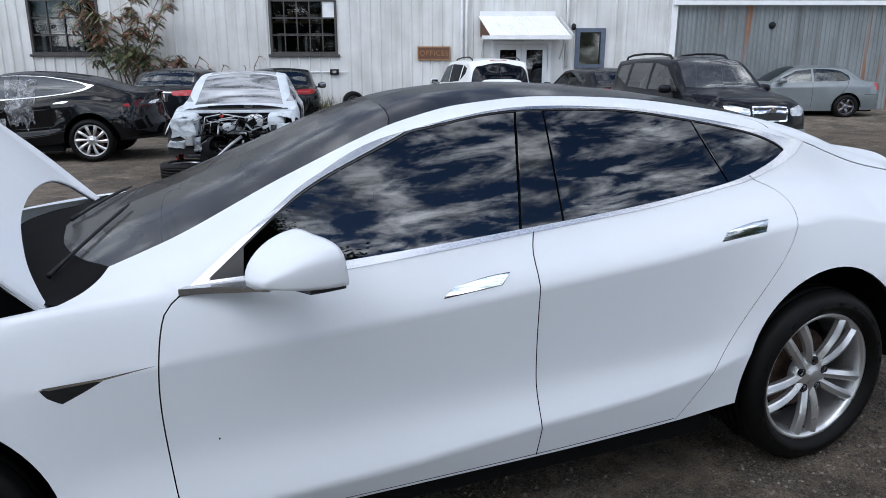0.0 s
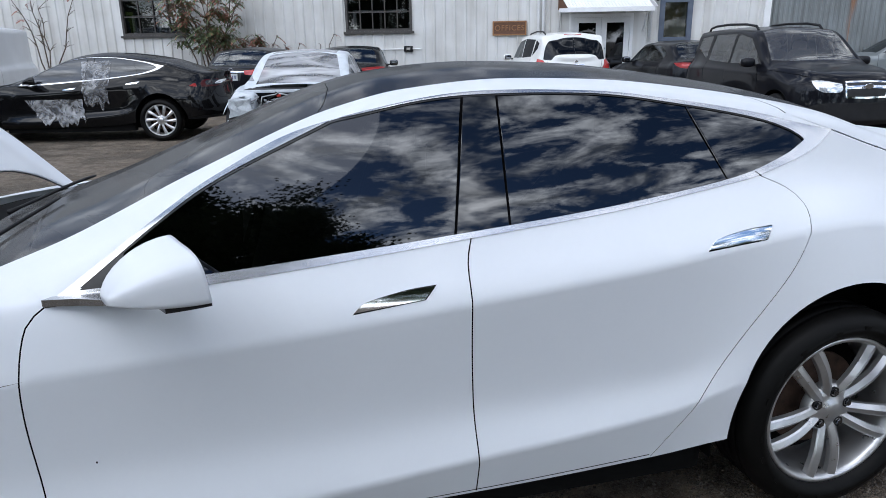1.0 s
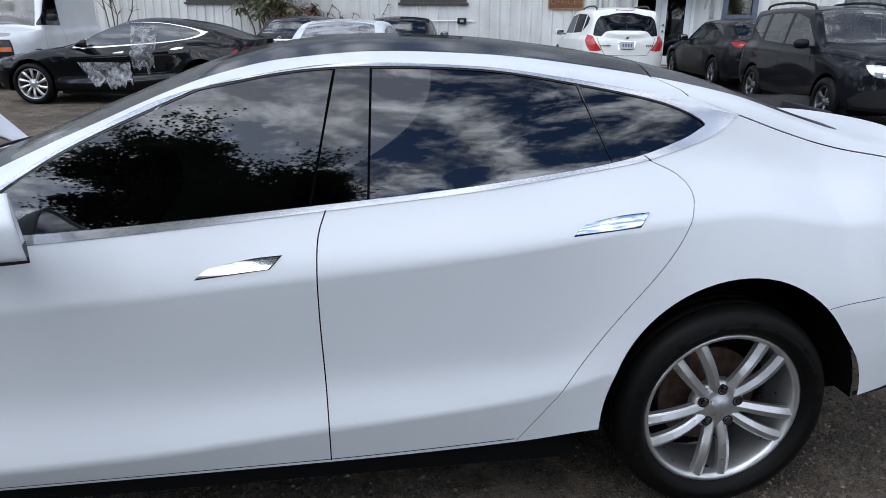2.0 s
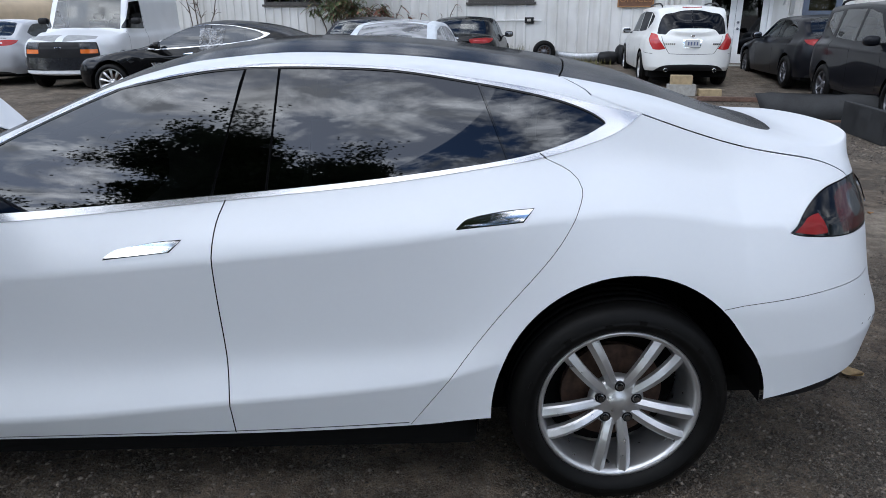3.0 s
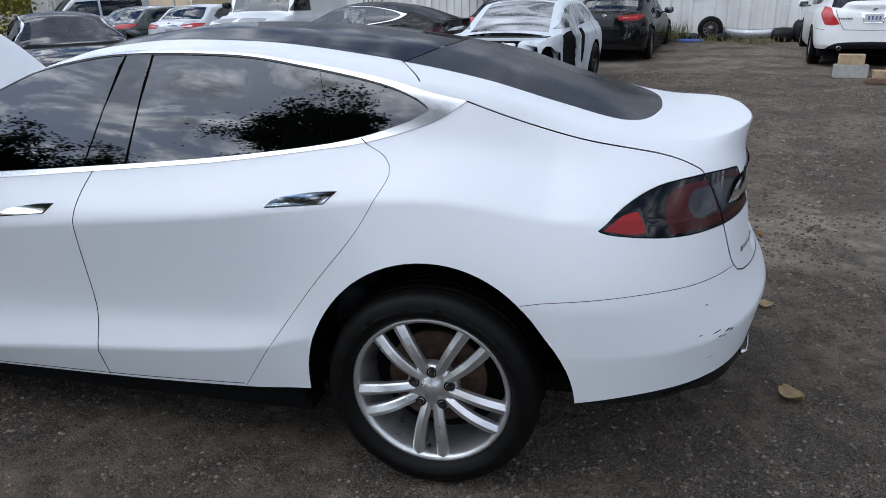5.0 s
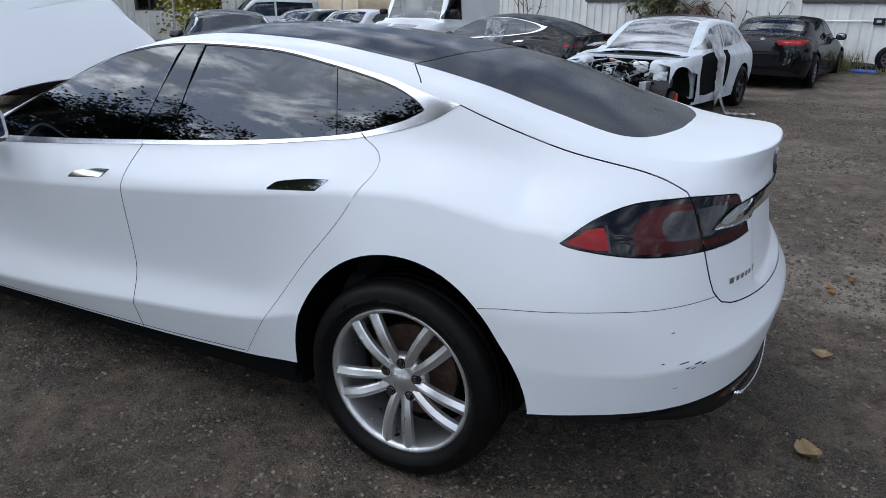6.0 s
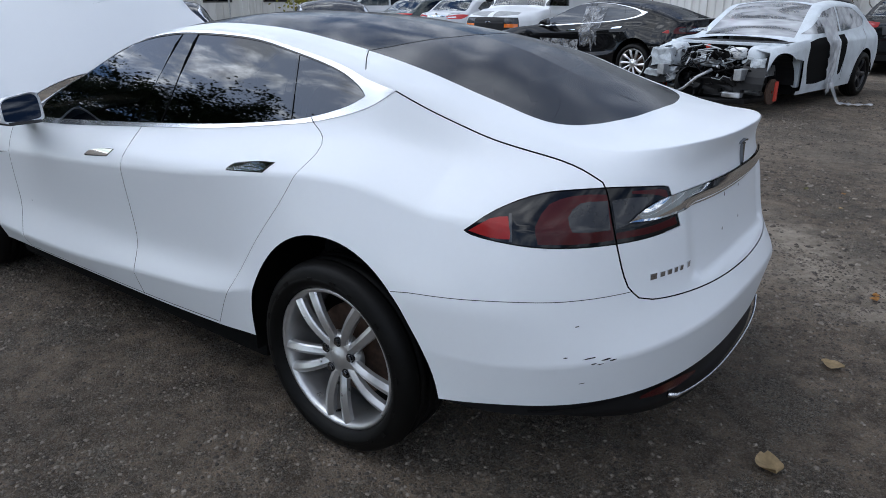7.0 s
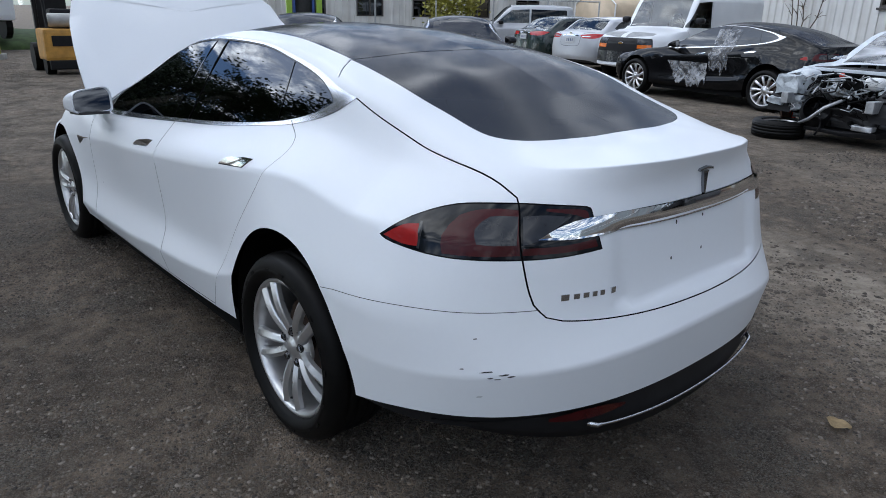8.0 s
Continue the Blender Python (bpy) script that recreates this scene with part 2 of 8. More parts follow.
def pchip(xs, ys):
    xs, ys = np.array(xs, float), np.array(ys, float)
    h, d = np.diff(xs), np.diff(ys) / np.diff(xs)
    s = np.zeros(len(xs))
    s[0], s[-1] = d[0], d[-1]
    for i in range(1, len(xs) - 1):
        if d[i - 1] * d[i] > 0:
            w1, w2 = 2 * h[i] + h[i - 1], h[i] + 2 * h[i - 1]
            s[i] = (w1 + w2) / (w1 / d[i - 1] + w2 / d[i])

    def f(x):
        x = np.asarray(x, float)
        i = np.clip(np.searchsorted(xs, x) - 1, 0, len(xs) - 2)
        t = np.clip((x - xs[i]) / h[i], 0, 1)
        return ((1 + 2 * t) * (1 - t) ** 2 * ys[i] + t * (1 - t) ** 2 * h[i] * s[i] + t * t * (3 - 2 * t) * ys[i + 1] + t * t * (t - 1) * h[i] * s[i + 1])
    gx = np.linspace(xs[0], xs[-1], 6001)
    gy = f(gx)
    return lambda x: np.interp(x, gx, gy)


class Shell:
    """The outer skin of a car. u runs from nose to tail (metres between the two pivots, then quarter turns), v from the sill (0) over
    the flare, the mid door, the crease, the belt and the roof rail (5) to the middle of the roof (8). The rear axle is x = 0, y < 0 is the near side."""

    def __init__(self, s):
        self.s = s
        self.XF, self.XR = s["XF"], s["XR"]
        self.w = [pchip(*zip(*s["w"][k])) for k in range(6)]
        self.z = [pchip(*zip(*s["z"][k])) for k in range(5)]
        self.zc, self.cam = pchip(*zip(*s["zc"])), pchip(*zip(*s["camber"]))

    def top(self, x, y):
        return self.zc(x) - self.cam(x) * y * y * (1 + 0.35 * y * y)

    def section(self, u):
        u = np.asarray(u, float)
        s, n = self.s, len(u)
        x = np.clip(u, self.XF, self.XR)
        th = np.where(u > self.XR, np.clip(u - self.XR, 0, 1), np.where(u < self.XF, np.clip(self.XF - u, 0, 1), 0)) * math.pi / 2
        rear = u > self.XR
        ct, st = np.abs(np.cos(th)), np.abs(np.sin(th))
        R, Z = np.zeros((n, 9)), np.zeros((n, 9))
        sx = np.where(rear, 1.0, -1.0) * st
        for k in range(6):
            w = self.w[k](x)
            e = np.where(rear, s["eR"][k], s["eF"][k])
            q = np.where(rear, s["nR"][k], s["nF"][k])
            R[:, k] = ((ct / w) ** q + (st / e) ** q) ** (-1 / q)
            if k < 5:
                ze = np.where(rear, s["zR"][k], s["zF"][k])
                f = st ** 2
                Z[:, k] = self.z[k](x) * (1 - f) + ze * f
        for k, f in ((6, 0.72), (7, 0.38), (8, 0.0)):
            R[:, k] = R[:, 5] * f
        for k in (5, 6, 7, 8):
            Z[:, k] = self.top(x + R[:, k] * sx, R[:, k] * ct)
        return x, ct, sx, R, Z

    def rows(self, A, v, tail=0.0):
        d = np.diff(A, axis=1)
        s = np.zeros_like(A)
        a, b = d[:, :-1], d[:, 1:]
        with np.errstate(divide="ignore", invalid="ignore"):
            s[:, 1:-1] = np.where(a * b > 0, 2 * a * b / (a + b), 0)
        s[:, 0] = d[:, 0]
        s[:, -1] = d[:, -1]
        sa, sb = s[:, :-1].copy(), s[:, 1:].copy()      # slopes at the start and the end of each stretch
        for k, f in self.s.get("kink", {}).items():      # a crease: each side keeps its own slope
            sa[:, k] += f * (d[:, k] - sa[:, k])
            sb[:, k - 1] += f * (d[:, k - 1] - sb[:, k - 1])
        for k, f in self.s.get("kink_tail", {}).items():  # creases that run out along the sides
            g = f * tail
            sa[:, k] += g * (d[:, k] - sa[:, k])
            sb[:, k - 1] += g * (d[:, k - 1] - sb[:, k - 1])
        i = np.clip(np.floor(v).astype(int), 0, A.shape[1] - 2)
        t = v - i
        r = np.arange(len(v))
        return ((1 + 2 * t) * (1 - t) ** 2 * A[r, i] + t * (1 - t) ** 2 * sa[r, i] + t * t * (3 - 2 * t) * A[r, i + 1] + t * t * (t - 1) * sb[r, i])

    def at(self, u, v):
        u, v = np.atleast_1d(np.asarray(u, float)), np.atleast_1d(np.asarray(v, float))
        x, ct, sx, R, Z = self.section(u)
        tail = np.clip(sx, 0, 1) ** 1.5
        r, z = self.rows(R, v, tail), self.rows(Z, v, tail)
        px, py = x + r * sx, -r * ct
        if "recess" in self.s:      # the sunk field for the plate
            y1, z0, z1, deep = self.s["recess"]
            k = np.clip((y1 - np.abs(py)) / .09, 0, 1) * np.clip((z - z0) / .03, 0, 1) * np.clip((z1 - z) / .02, 0, 1) * (sx > 0)
            px = px - deep * k * k * (3 - 2 * k)
        return np.stack([px, py, z], 1)

    def normal(self, u, v):
        e = 0.004
        du = self.at(u + e, v) - self.at(u - e, v)
        dv = self.at(u, np.clip(v + 3 * e, 0, 8)) - self.at(u, np.clip(v - 3 * e, 0, 8))
        n = np.cross(du, dv)
        n /= np.maximum(1e-9, np.linalg.norm(n, axis=1))[:, None]
        return n

    def v_of(self, u, z=None, r=None):
        """v of the places with that height, or that distance from the middle, at each u."""
        u = np.atleast_1d(np.asarray(u, float))
        vs = np.linspace(0, 8, 241)
        _, _, sx, R, Z = self.section(u)
        A = Z if z is not None else R
        q = self.rows(np.repeat(A, 241, axis=0), np.tile(vs, len(u)), np.repeat(np.clip(sx, 0, 1) ** 1.5, 241)).reshape(len(u), 241)
        if z is not None:
            q = np.maximum.accumulate(q, axis=1)
            return [float(np.interp(b, a, vs)) for a, b in zip(q, np.atleast_1d(z))]
        q = -np.minimum.accumulate(q, axis=1)[:, 120:]
        return [float(np.interp(-b, a, vs[120:])) for a, b in zip(q, np.atleast_1d(r))]

    def by_z(self, pts):
        us = [p[0] for p in pts]
        return list(zip(us, self.v_of(us, z=[p[1] for p in pts])))

    def by_x(self, pts):
        """Points given in plan, (x, y), on the upper skin: also beyond the pivots."""
        us, rs = [], []
        for x, y in pts:
            y = abs(y)
            if x > self.XR:
                us.append(self.XR + math.atan2(x - self.XR, max(1e-6, y)) / (math.pi / 2))
                rs.append(math.hypot(x - self.XR, y))
            elif x < self.XF:
                us.append(self.XF - math.atan2(self.XF - x, max(1e-6, y)) / (math.pi / 2))
                rs.append(math.hypot(self.XF - x, y))
            else:
                us.append(x)
                rs.append(y)
        out = list(zip(us, self.v_of(us, r=rs)))
        # an outline that ends on the middle line beyond a pivot is closed round the pivot
        if pts[-1][1] == 0 and pts[0][1] == 0:
            if pts[-1][0] > self.XR >= pts[0][0]:
                out.append((self.XR + 1, 8.0))
            if pts[0][0] < self.XF <= pts[-1][0]:
                out.append((self.XF - 1, 8.0))
            if pts[0][0] > self.XR >= pts[-1][0]:
                out.append((self.XR + 1, 8.0))
        return out

    def u_side(self, x, y):
        """u of a place in plan on the side or tail."""
        if x > self.XR:
            return self.XR + math.atan2(x - self.XR, abs(y)) / (math.pi / 2)
        if x < self.XF:
            return self.XF - math.atan2(self.XF - x, abs(y)) / (math.pi / 2)
        return x


def inside(poly, pts):
    x, y = pts[:, 0], pts[:, 1]
    p = np.array(poly)
    hit = np.zeros(len(pts), bool)
    j = len(p) - 1
    for i in range(len(p)):
        xi, yi, xj, yj = p[i, 0], p[i, 1], p[j, 0], p[j, 1]
        c = (yi > y) != (yj > y)
        with np.errstate(divide="ignore", invalid="ignore"):
            hit ^= c & (x < (xj - xi) * (y - yi) / (yj - yi + 1e-15) + xi)
        j = i
    return hit


def cut_shell(shell, panels, du, dv, default):
    """Cuts the near half of the skin along the outlines of the panels, the first named lying on top. Returns points, triangles and the panel of each."""
    from mathutils.geometry import delaunay_2d_cdt
    SV = 0.13
    u0, u1 = shell.XF - 1, shell.XR + 1
    nu, nv = int((u1 - u0) / du), int(8 / dv)
    gu, gv = np.meshgrid(np.linspace(u0, u1, nu + 1), np.linspace(0, 8, nv + 1), indexing="ij")
    grid = np.stack([gu.ravel(), gv.ravel()], 1)
    verts, edges = [], []
    for _, poly in panels:
        base = len(verts)
        poly = [(min(max(a, u0), u1), min(max(b, 0), 8)) for a, b in poly]
        verts += poly
        edges += [(base + i, base + (i + 1) % len(poly)) for i in range(len(poly))]
    fv = np.array(verts) if verts else np.zeros((0, 2))
    if len(fv):
        # drop the grid points that lie almost on an outline
        su, sv = (u1 - u0) / nu, 8 / nv
        a, b = np.rint((fv[:, 0] - u0) / su).astype(int), np.rint(fv[:, 1] / sv).astype(int)
        near = (np.abs(fv[:, 0] - u0 - a * su) < .3 * su) & (np.abs(fv[:, 1] - b * sv) < .3 * sv)
        near &= (a > 0) & (a < nu) & (b > 0) & (b < nv)
        drop = np.zeros((nu + 1, nv + 1), bool)
        drop[a[near], b[near]] = True
        grid = grid[~drop.ravel()]
    allv = np.concatenate([fv, grid])
    out = delaunay_2d_cdt([Vector((a, b * SV)) for a, b in allv], edges, [], 0, 1e-6)
    uv = np.array([(v.x, v.y / SV) for v in out[0]])
    tri = np.array([f for f in out[2] if len(f) == 3])
    cen = uv[tri].mean(axis=1)
    kind = np.full(len(tri), -1)
    for i in range(len(panels) - 1, -1, -1):
        kind[inside(panels[i][1], cen)] = i
    return uv, tri, kind


def skin_part(name, shell, uv, tri, material, parent, mirror=0, sink=0.0, both=False, label="", turn=None, thick=0.0, facing=None):
    """A mesh of some triangles of the skin. mirror: the far side; both: near and far half in one mesh; turn: a matrix (an opened panel)."""
    used, inv = np.unique(tri, return_inverse=True)
    inv = inv.reshape(tri.shape)
    u, v = uv[used, 0], uv[used, 1]
    P, N = shell.at(u, v), shell.normal(u, v)
    P = P - N * sink
    if facing is not None:
        N = facing(P, N)
    F = inv
    a, b, c = P[F[:, 0]], P[F[:, 1]], P[F[:, 2]]
    fn = np.cross(b - a, c - a)
    flip = (fn * N[F[:, 0]]).sum(1) < 0
    F = np.where(flip[:, None], F[:, ::-1], F)
    S = np.array([1, -1, 1])
    if both:
        n0 = len(P)
        F = np.concatenate([F, F[:, ::-1] + n0])
        P, N = np.concatenate([P, P * S]), np.concatenate([N, N * S])
    elif mirror:
        P, N, F = P * S, N * S, F[:, ::-1]
    if thick:
        n0 = len(P)
        e = {}
        for f in F:
            for i in range(3):
                e[(f[i], f[(i + 1) % 3])] = 1
        rim = [(p, q) for p, q in e if (q, p) not in e]
        side = np.array([t for p, q in rim for t in ((q, p, p + n0), (q, p + n0, q + n0))])
        F = np.concatenate([F, F[:, ::-1] + n0, side])
        P, N = np.concatenate([P, P - N * thick]), np.concatenate([N, -N])
    if turn is not None:
        t = np.array(turn)
        P, N = P @ t[:3, :3].T + t[:3, 3], N @ t[:3, :3].T
    me = bpy.data.meshes.new(name)
    me.from_pydata(P.tolist(), [], F.tolist())
    for poly in me.polygons:
        poly.use_smooth = True
    me.normals_split_custom_set_from_vertices(N.tolist())
    return part_mesh(name, me, material, parent, label)


def disc_hole(x, z, r, n=48):
    return [(x + r * math.cos(2 * math.pi * k / n), z + r * math.sin(2 * math.pi * k / n)) for k in range(n)]

# ---- the white car ----
CAR_TURN, CAR_AT = 20.86, (0.004, 0.018)
CAR = pose(CAR_AT[0], CAR_AT[1], 0, 0, 0, CAR_TURN)
FASTBACK = dict(
    XF=-3.3, XR=0.35, wb=2.959, kink={1: .97, 3: .60}, kink_tail={5: .95}, recess=(.44, .685, .945, .017),
    w=[[(-3.3, .84), (-2.96, .94), (-2.4, .924), (-1.2, .924), (-.64, .932), (-.4, .952), (0, .970), (.35, .955)],
       [(-3.3, .88), (-2.96, .955), (-2.4, .957), (-1.8, .958), (-1.2, .959), (-.64, .964), (-.4, .971), (0, .985), (.35, .968)],
       [(-3.3, .90), (-2.96, .965), (-2.4, .922), (-1.8, .914), (-1.2, .915), (-.64, .928), (-.3, .960), (0, .982), (.35, .965)],
       [(-3.3, .87), (-2.96, .935), (-2.4, .927), (-1.8, .935), (-1.2, .936), (-.64, .934), (-.3, .922), (0, .905), (.35, .885)],
       [(-3.3, .76), (-2.96, .86), (-2.5, .87), (-2.2, .862), (-1.8, .855), (-1.2, .838), (-.64, .80), (-.24, .765), (0, .75), (.35, .735)],
       [(-3.3, .66), (-2.9, .72), (-2.5, .78), (-2.24, .80), (-1.9, .705), (-1.5, .625), (-1.1, .578), (-.7, .562), (-.3, .585), (0.07, .645), (.35, .62)]],
    z=[[(-3.3, .27), (-2.2, .259), (-1.2, .264), (-.64, .287), (-.4, .32), (0, .34), (.35, .355)],
       [(-3.3, .38), (-2.2, .325), (-1.8, .335), (-1.3, .376), (-.64, .440), (-.3, .53), (0, .56), (.35, .52)],
       [(-3.3, .56), (-2.2, .53), (-1.8, .535), (-1.2, .55), (-.64, .585), (-.3, .65), (0, .69), (.35, .66)],
       [(-3.3, .70), (-2.2, .775), (-1.8, .80), (-1.2, .85), (-.7, .895), (-.3, .945), (0, .965), (.35, .915)],
       [(-3.3, .78), (-2.9, .88), (-2.5, .93), (-2.2, .945), (-1.8, .963), (-1.2, .985), (-.64, 1.035), (-.24, 1.085), (0, 1.09), (.35, 1.04)]],
    zc=[(-4.0, .66), (-3.7, .77), (-3.3, .86), (-2.9, .92), (-2.62, .957), (-2.3, 1.06), (-1.9, 1.222), (-1.5, 1.375), (-1.3, 1.42), (-1.0, 1.444), (-.7, 1.435), (-.3, 1.395), (.1, 1.322), (.35, 1.240), (.5, 1.188), (.6, 1.156), (.7, 1.130), (.82, 1.115), (.94, 1.116), (1.02, 1.11)],
    camber=[(-4.0, .10), (-2.6, .07), (-2.2, .13), (-1.5, .15), (-1.0, .17), (-.4, .165), (.07, .155), (.35, .145), (.6, .11), (.8, .09), (1.0, .09)],
    eR=[.69, .735, .672, .645, .625, .645], nR=[2.5, 2.5, 2.5, 2.5, 2.5, 2.6], zR=[.37, .60, .735, .89, 1.035],
    eF=[.52, .60, .60, .56, .48, .40], nF=[2.3] * 6, zF=[.24, .38, .52, .62, .68],
)


def wheel_parts(parent, R=0.348, rim=0.258, width=0.245, style="twin", metal="alloy", seg=56, tyre_label="", detail=True, inset=.018):
    """A wheel round the Y axis with its outer face at y < 0, as parts under parent."""
    h = width / 2
    bm = bmesh.new()
    prof = [(rim - .012, -h + .030), (rim + .002, -h + .018), (rim + .006, -h + .010), (rim + .016, -h - .002), (rim + .030, -h - .009), (R - .052, -h - .010), (R - .050, -h - .008), (R - .046, -h - .008), (R - .022, -h + .002), (R - .008, -h + .020), (R - .001, -h + .045),
            (R, -.068), (R - .007, -.066), (R - .007, -.060), (R, -.058), (R, -.024), (R - .007, -.022), (R - .007, -.016), (R, -.014), (R, .014), (R - .007, .016), (R - .007, .022), (R, .024), (R, .058), (R - .007, .060), (R - .007, .066), (R, .068), (R - .001, h - .045), (R - .010, h - .018), (R - .03, h), (rim + .01, h), (rim - .012, h - .012)]
    add_lathe(bm, prof, seg)
    part("tyre", bm, "tyre", parent, tyre_label, smooth=True)
    h -= inset
    bm = bmesh.new()
    prof = [(rim + .001, -h + .010), (rim + .001, -h + .001), (rim - .006, -h - .003), (rim - .014, -h + .002), (rim - .020, -h + .014), (rim - .026, -h + .05), (rim - .032, -h + .13), (rim - .022, h - .01), (rim - .01, h - .005)]
    add_lathe(bm, prof, seg)
    rim_ob = part("rim", bm, metal, parent, smooth=True)
    # spokes, swept from hub to lip with a ridge along the middle
    sp = bmesh.new()

    def spoke(a0, a1, w0, w1, d0, d1, r0=0.06, r1=None, ridge=0.010, th=0.028):
        r1 = r1 or rim - 0.010
        n = 9
        rows = []
        for i in range(n):
            f = i / (n - 1)
            r, a = r0 + (r1 - r0) * f, a0 + (a1 - a0) * (f ** 0.8)
            w = w0 + (w1 - w0) * f
            d = d0 + (d1 - d0) * f - 0.014 * math.sin(math.pi * f)
            c, s = math.cos(a), math.sin(a)
            px, pz = -s, c
            q = []
            for k, (o, dep) in enumerate(((-1, th), (-1, .011), (-.72, .006), (-.12, .001), (.16, -.001), (.66, .006), (1, .011), (1, th))):
                q.append(sp.verts.new((r * c + px * w * o, -h + d + dep, r * s + pz * w * o)))
            rows.append(q)
        for a, b in zip(rows, rows[1:]):
            for k in range(7):
                sp.faces.new((a[k], a[k + 1], b[k + 1], b[k]))
            sp.faces.new((a[7], a[0], b[0], b[7]))
        sp.faces.new(rows[0]); sp.faces.new(rows[-1][::-1])

    if style == "twin":
        for i in range(5):
            a = radians(90 + 36 + 72 * i)
            spoke(a - .285, a - .172, .0165, .0205, .019, .003, r0=.055)
            spoke(a + .285, a + .172, .0165, .0205, .019, .003, r0=.055)
    elif style == "turbine":
        for i in range(10):
            a = radians(36 * i)
            spoke(a, a + .16, .012, .030, .022, .004, ridge=.004)
    elif style == "five":
        for i in range(5):
            a = radians(90 + 72 * i)
            spoke(a, a, .034, .030, .022, .006, ridge=.004)
    else:
        for i in range(10):
            a = radians(36 * i)
            spoke(a - .05, a - .05, .010, .012, .020, .006, ridge=.002)
    bmesh.ops.recalc_face_normals(sp, faces=sp.faces)
    part("spokes", sp, metal, rim_ob)
    bm = bmesh.new()
    add_lathe(bm, [(0.001, -h + .014), (.030, -h + .014), (.034, -h + .019), (.052, -h + .0205), (.074, -h + .024), (.086, -h + .034), (.088, -h + .06)], 40)
    part("hub", bm, metal, rim_ob, smooth=True)
    if detail:
        for i in range(5):
            a = radians(90 + 72 * i)
            c, s = .060 * math.cos(a), .060 * math.sin(a)
            bm = bmesh.new()
            res = bmesh.ops.create_cone(bm, segments=6, radius1=.0110, radius2=.0095, depth=.018, cap_ends=True)
            m = Matrix.Translation((c, -h + .020, s)) @ Matrix.Rotation(radians(90), 4, "X")
            for v in res["verts"]:
                v.co = m @ v.co
            part("wheel_nut", bm, "dark_chrome", rim_ob)
            bm = bmesh.new()
            ring = []
            for r, o in ((.0175, .030), (.0175, .0192), (.012, .0192), (.012, .030)):
                ring.append([bm.verts.new((c + r * math.cos(b), -h + o, s + r * math.sin(b))) for b in (2 * math.pi * k / 16 for k in range(16))])
            for p, q in zip(ring, ring[1:]):
                for k in range(16):
                    bm.faces.new((p[k], p[(k + 1) % 16], q[(k + 1) % 16], q[k]))
            part("nut_seat", bm, "alloy_black", rim_ob)
        bm = bmesh.new()
        add_lathe(bm, [(.001, -h + .0115), (.025, -h + .012), (.028, -h + .0145)], 32)
        part("centre_cap", bm, "alloy", rim_ob, smooth=True)
        for k in range(18):     # moulded marks on the sidewall
            a = radians(20 * k + (4 if k % 3 else 9))
            m = Matrix.Rotation(-a, 4, "Y") @ Matrix.Translation((R - .047 - .006 * (k % 2), -width / 2 - .009, 0))
            part("sidewall_mark", box_bm((-.006, -.0012, -.011), (.006, .002, .011), m), "tyre", parent)
        bm = bmesh.new()
        add_tube(bm, [(-.010, -h + .035, -rim + .035), (-.008, -h + .012, -rim + .045)], [.005, .004], 8)
        part("valve", bm, "plastic", rim_ob)
    bm = bmesh.new()
    add_lathe(bm, [(.03, .0), (.165, .0), (.165, .022), (.03, .022)], 40)
    part("brake_disc", bm, "rotor", parent)
    bm = bmesh.new()
    add_lathe(bm, [(.001, .06), (rim - .03, .06), (rim - .03, .07)], 32)
    part("backing", bm, "cabin", parent)


def superellipsoid(bm, c, half, e=2.6, nu=28, nv=16, shear=None, m=None):
    rows = []
    for i in range(nv + 1):
        p = -math.pi / 2 + math.pi * i / nv
        row = []
        for k in range(nu):
            t = 2 * math.pi * k / nu
            f = lambda w: math.copysign(abs(w) ** (2 / e), w)
            q = Vector((half[0] * f(math.cos(p)) * f(math.cos(t)), half[1] * f(math.cos(p)) * f(math.sin(t)), half[2] * f(math.sin(p))))
            if shear:
                q = shear(q)
            q = Vector(c) + q
            row.append(bm.verts.new(m @ q if m else q))
        rows.append(row)
    for a, b in zip(rows, rows[1:]):
        for k in range(nu):
            bm.faces.new((a[k], a[(k + 1) % nu], b[(k + 1) % nu], b[k]))
    bmesh.ops.remove_doubles(bm, verts=[v for r in (rows[0], rows[-1]) for v in r], dist=1e-5)


def seat_parts(parent, x, y, mat, name="seat"):
    bm = bmesh.new()
    superellipsoid(bm, (x, y, .48), (.27, .25, .10), 4)
    tilt = lambda q: Vector((q.x + .28 * q.z, q.y, q.z))
    superellipsoid(bm, (x + .28, y, .78), (.08, .23, .30), 4, shear=tilt)
    ob = part(name, bm, mat, parent, smooth=True)
    bm = bmesh.new()
    superellipsoid(bm, (x + .40, y, 1.13), (.05, .12, .08), 3)
    part("headrest", bm, mat, ob, smooth=True)


ARCH = lambda cx, r, h=None, lo=0.0, cz=.345: [(cx - r, lo)] + [(cx - r * math.cos(math.pi * k / 40), cz + (h or r) * math.sin(math.pi * k / 40)) for k in range(41)] + [(cx + r, lo)]


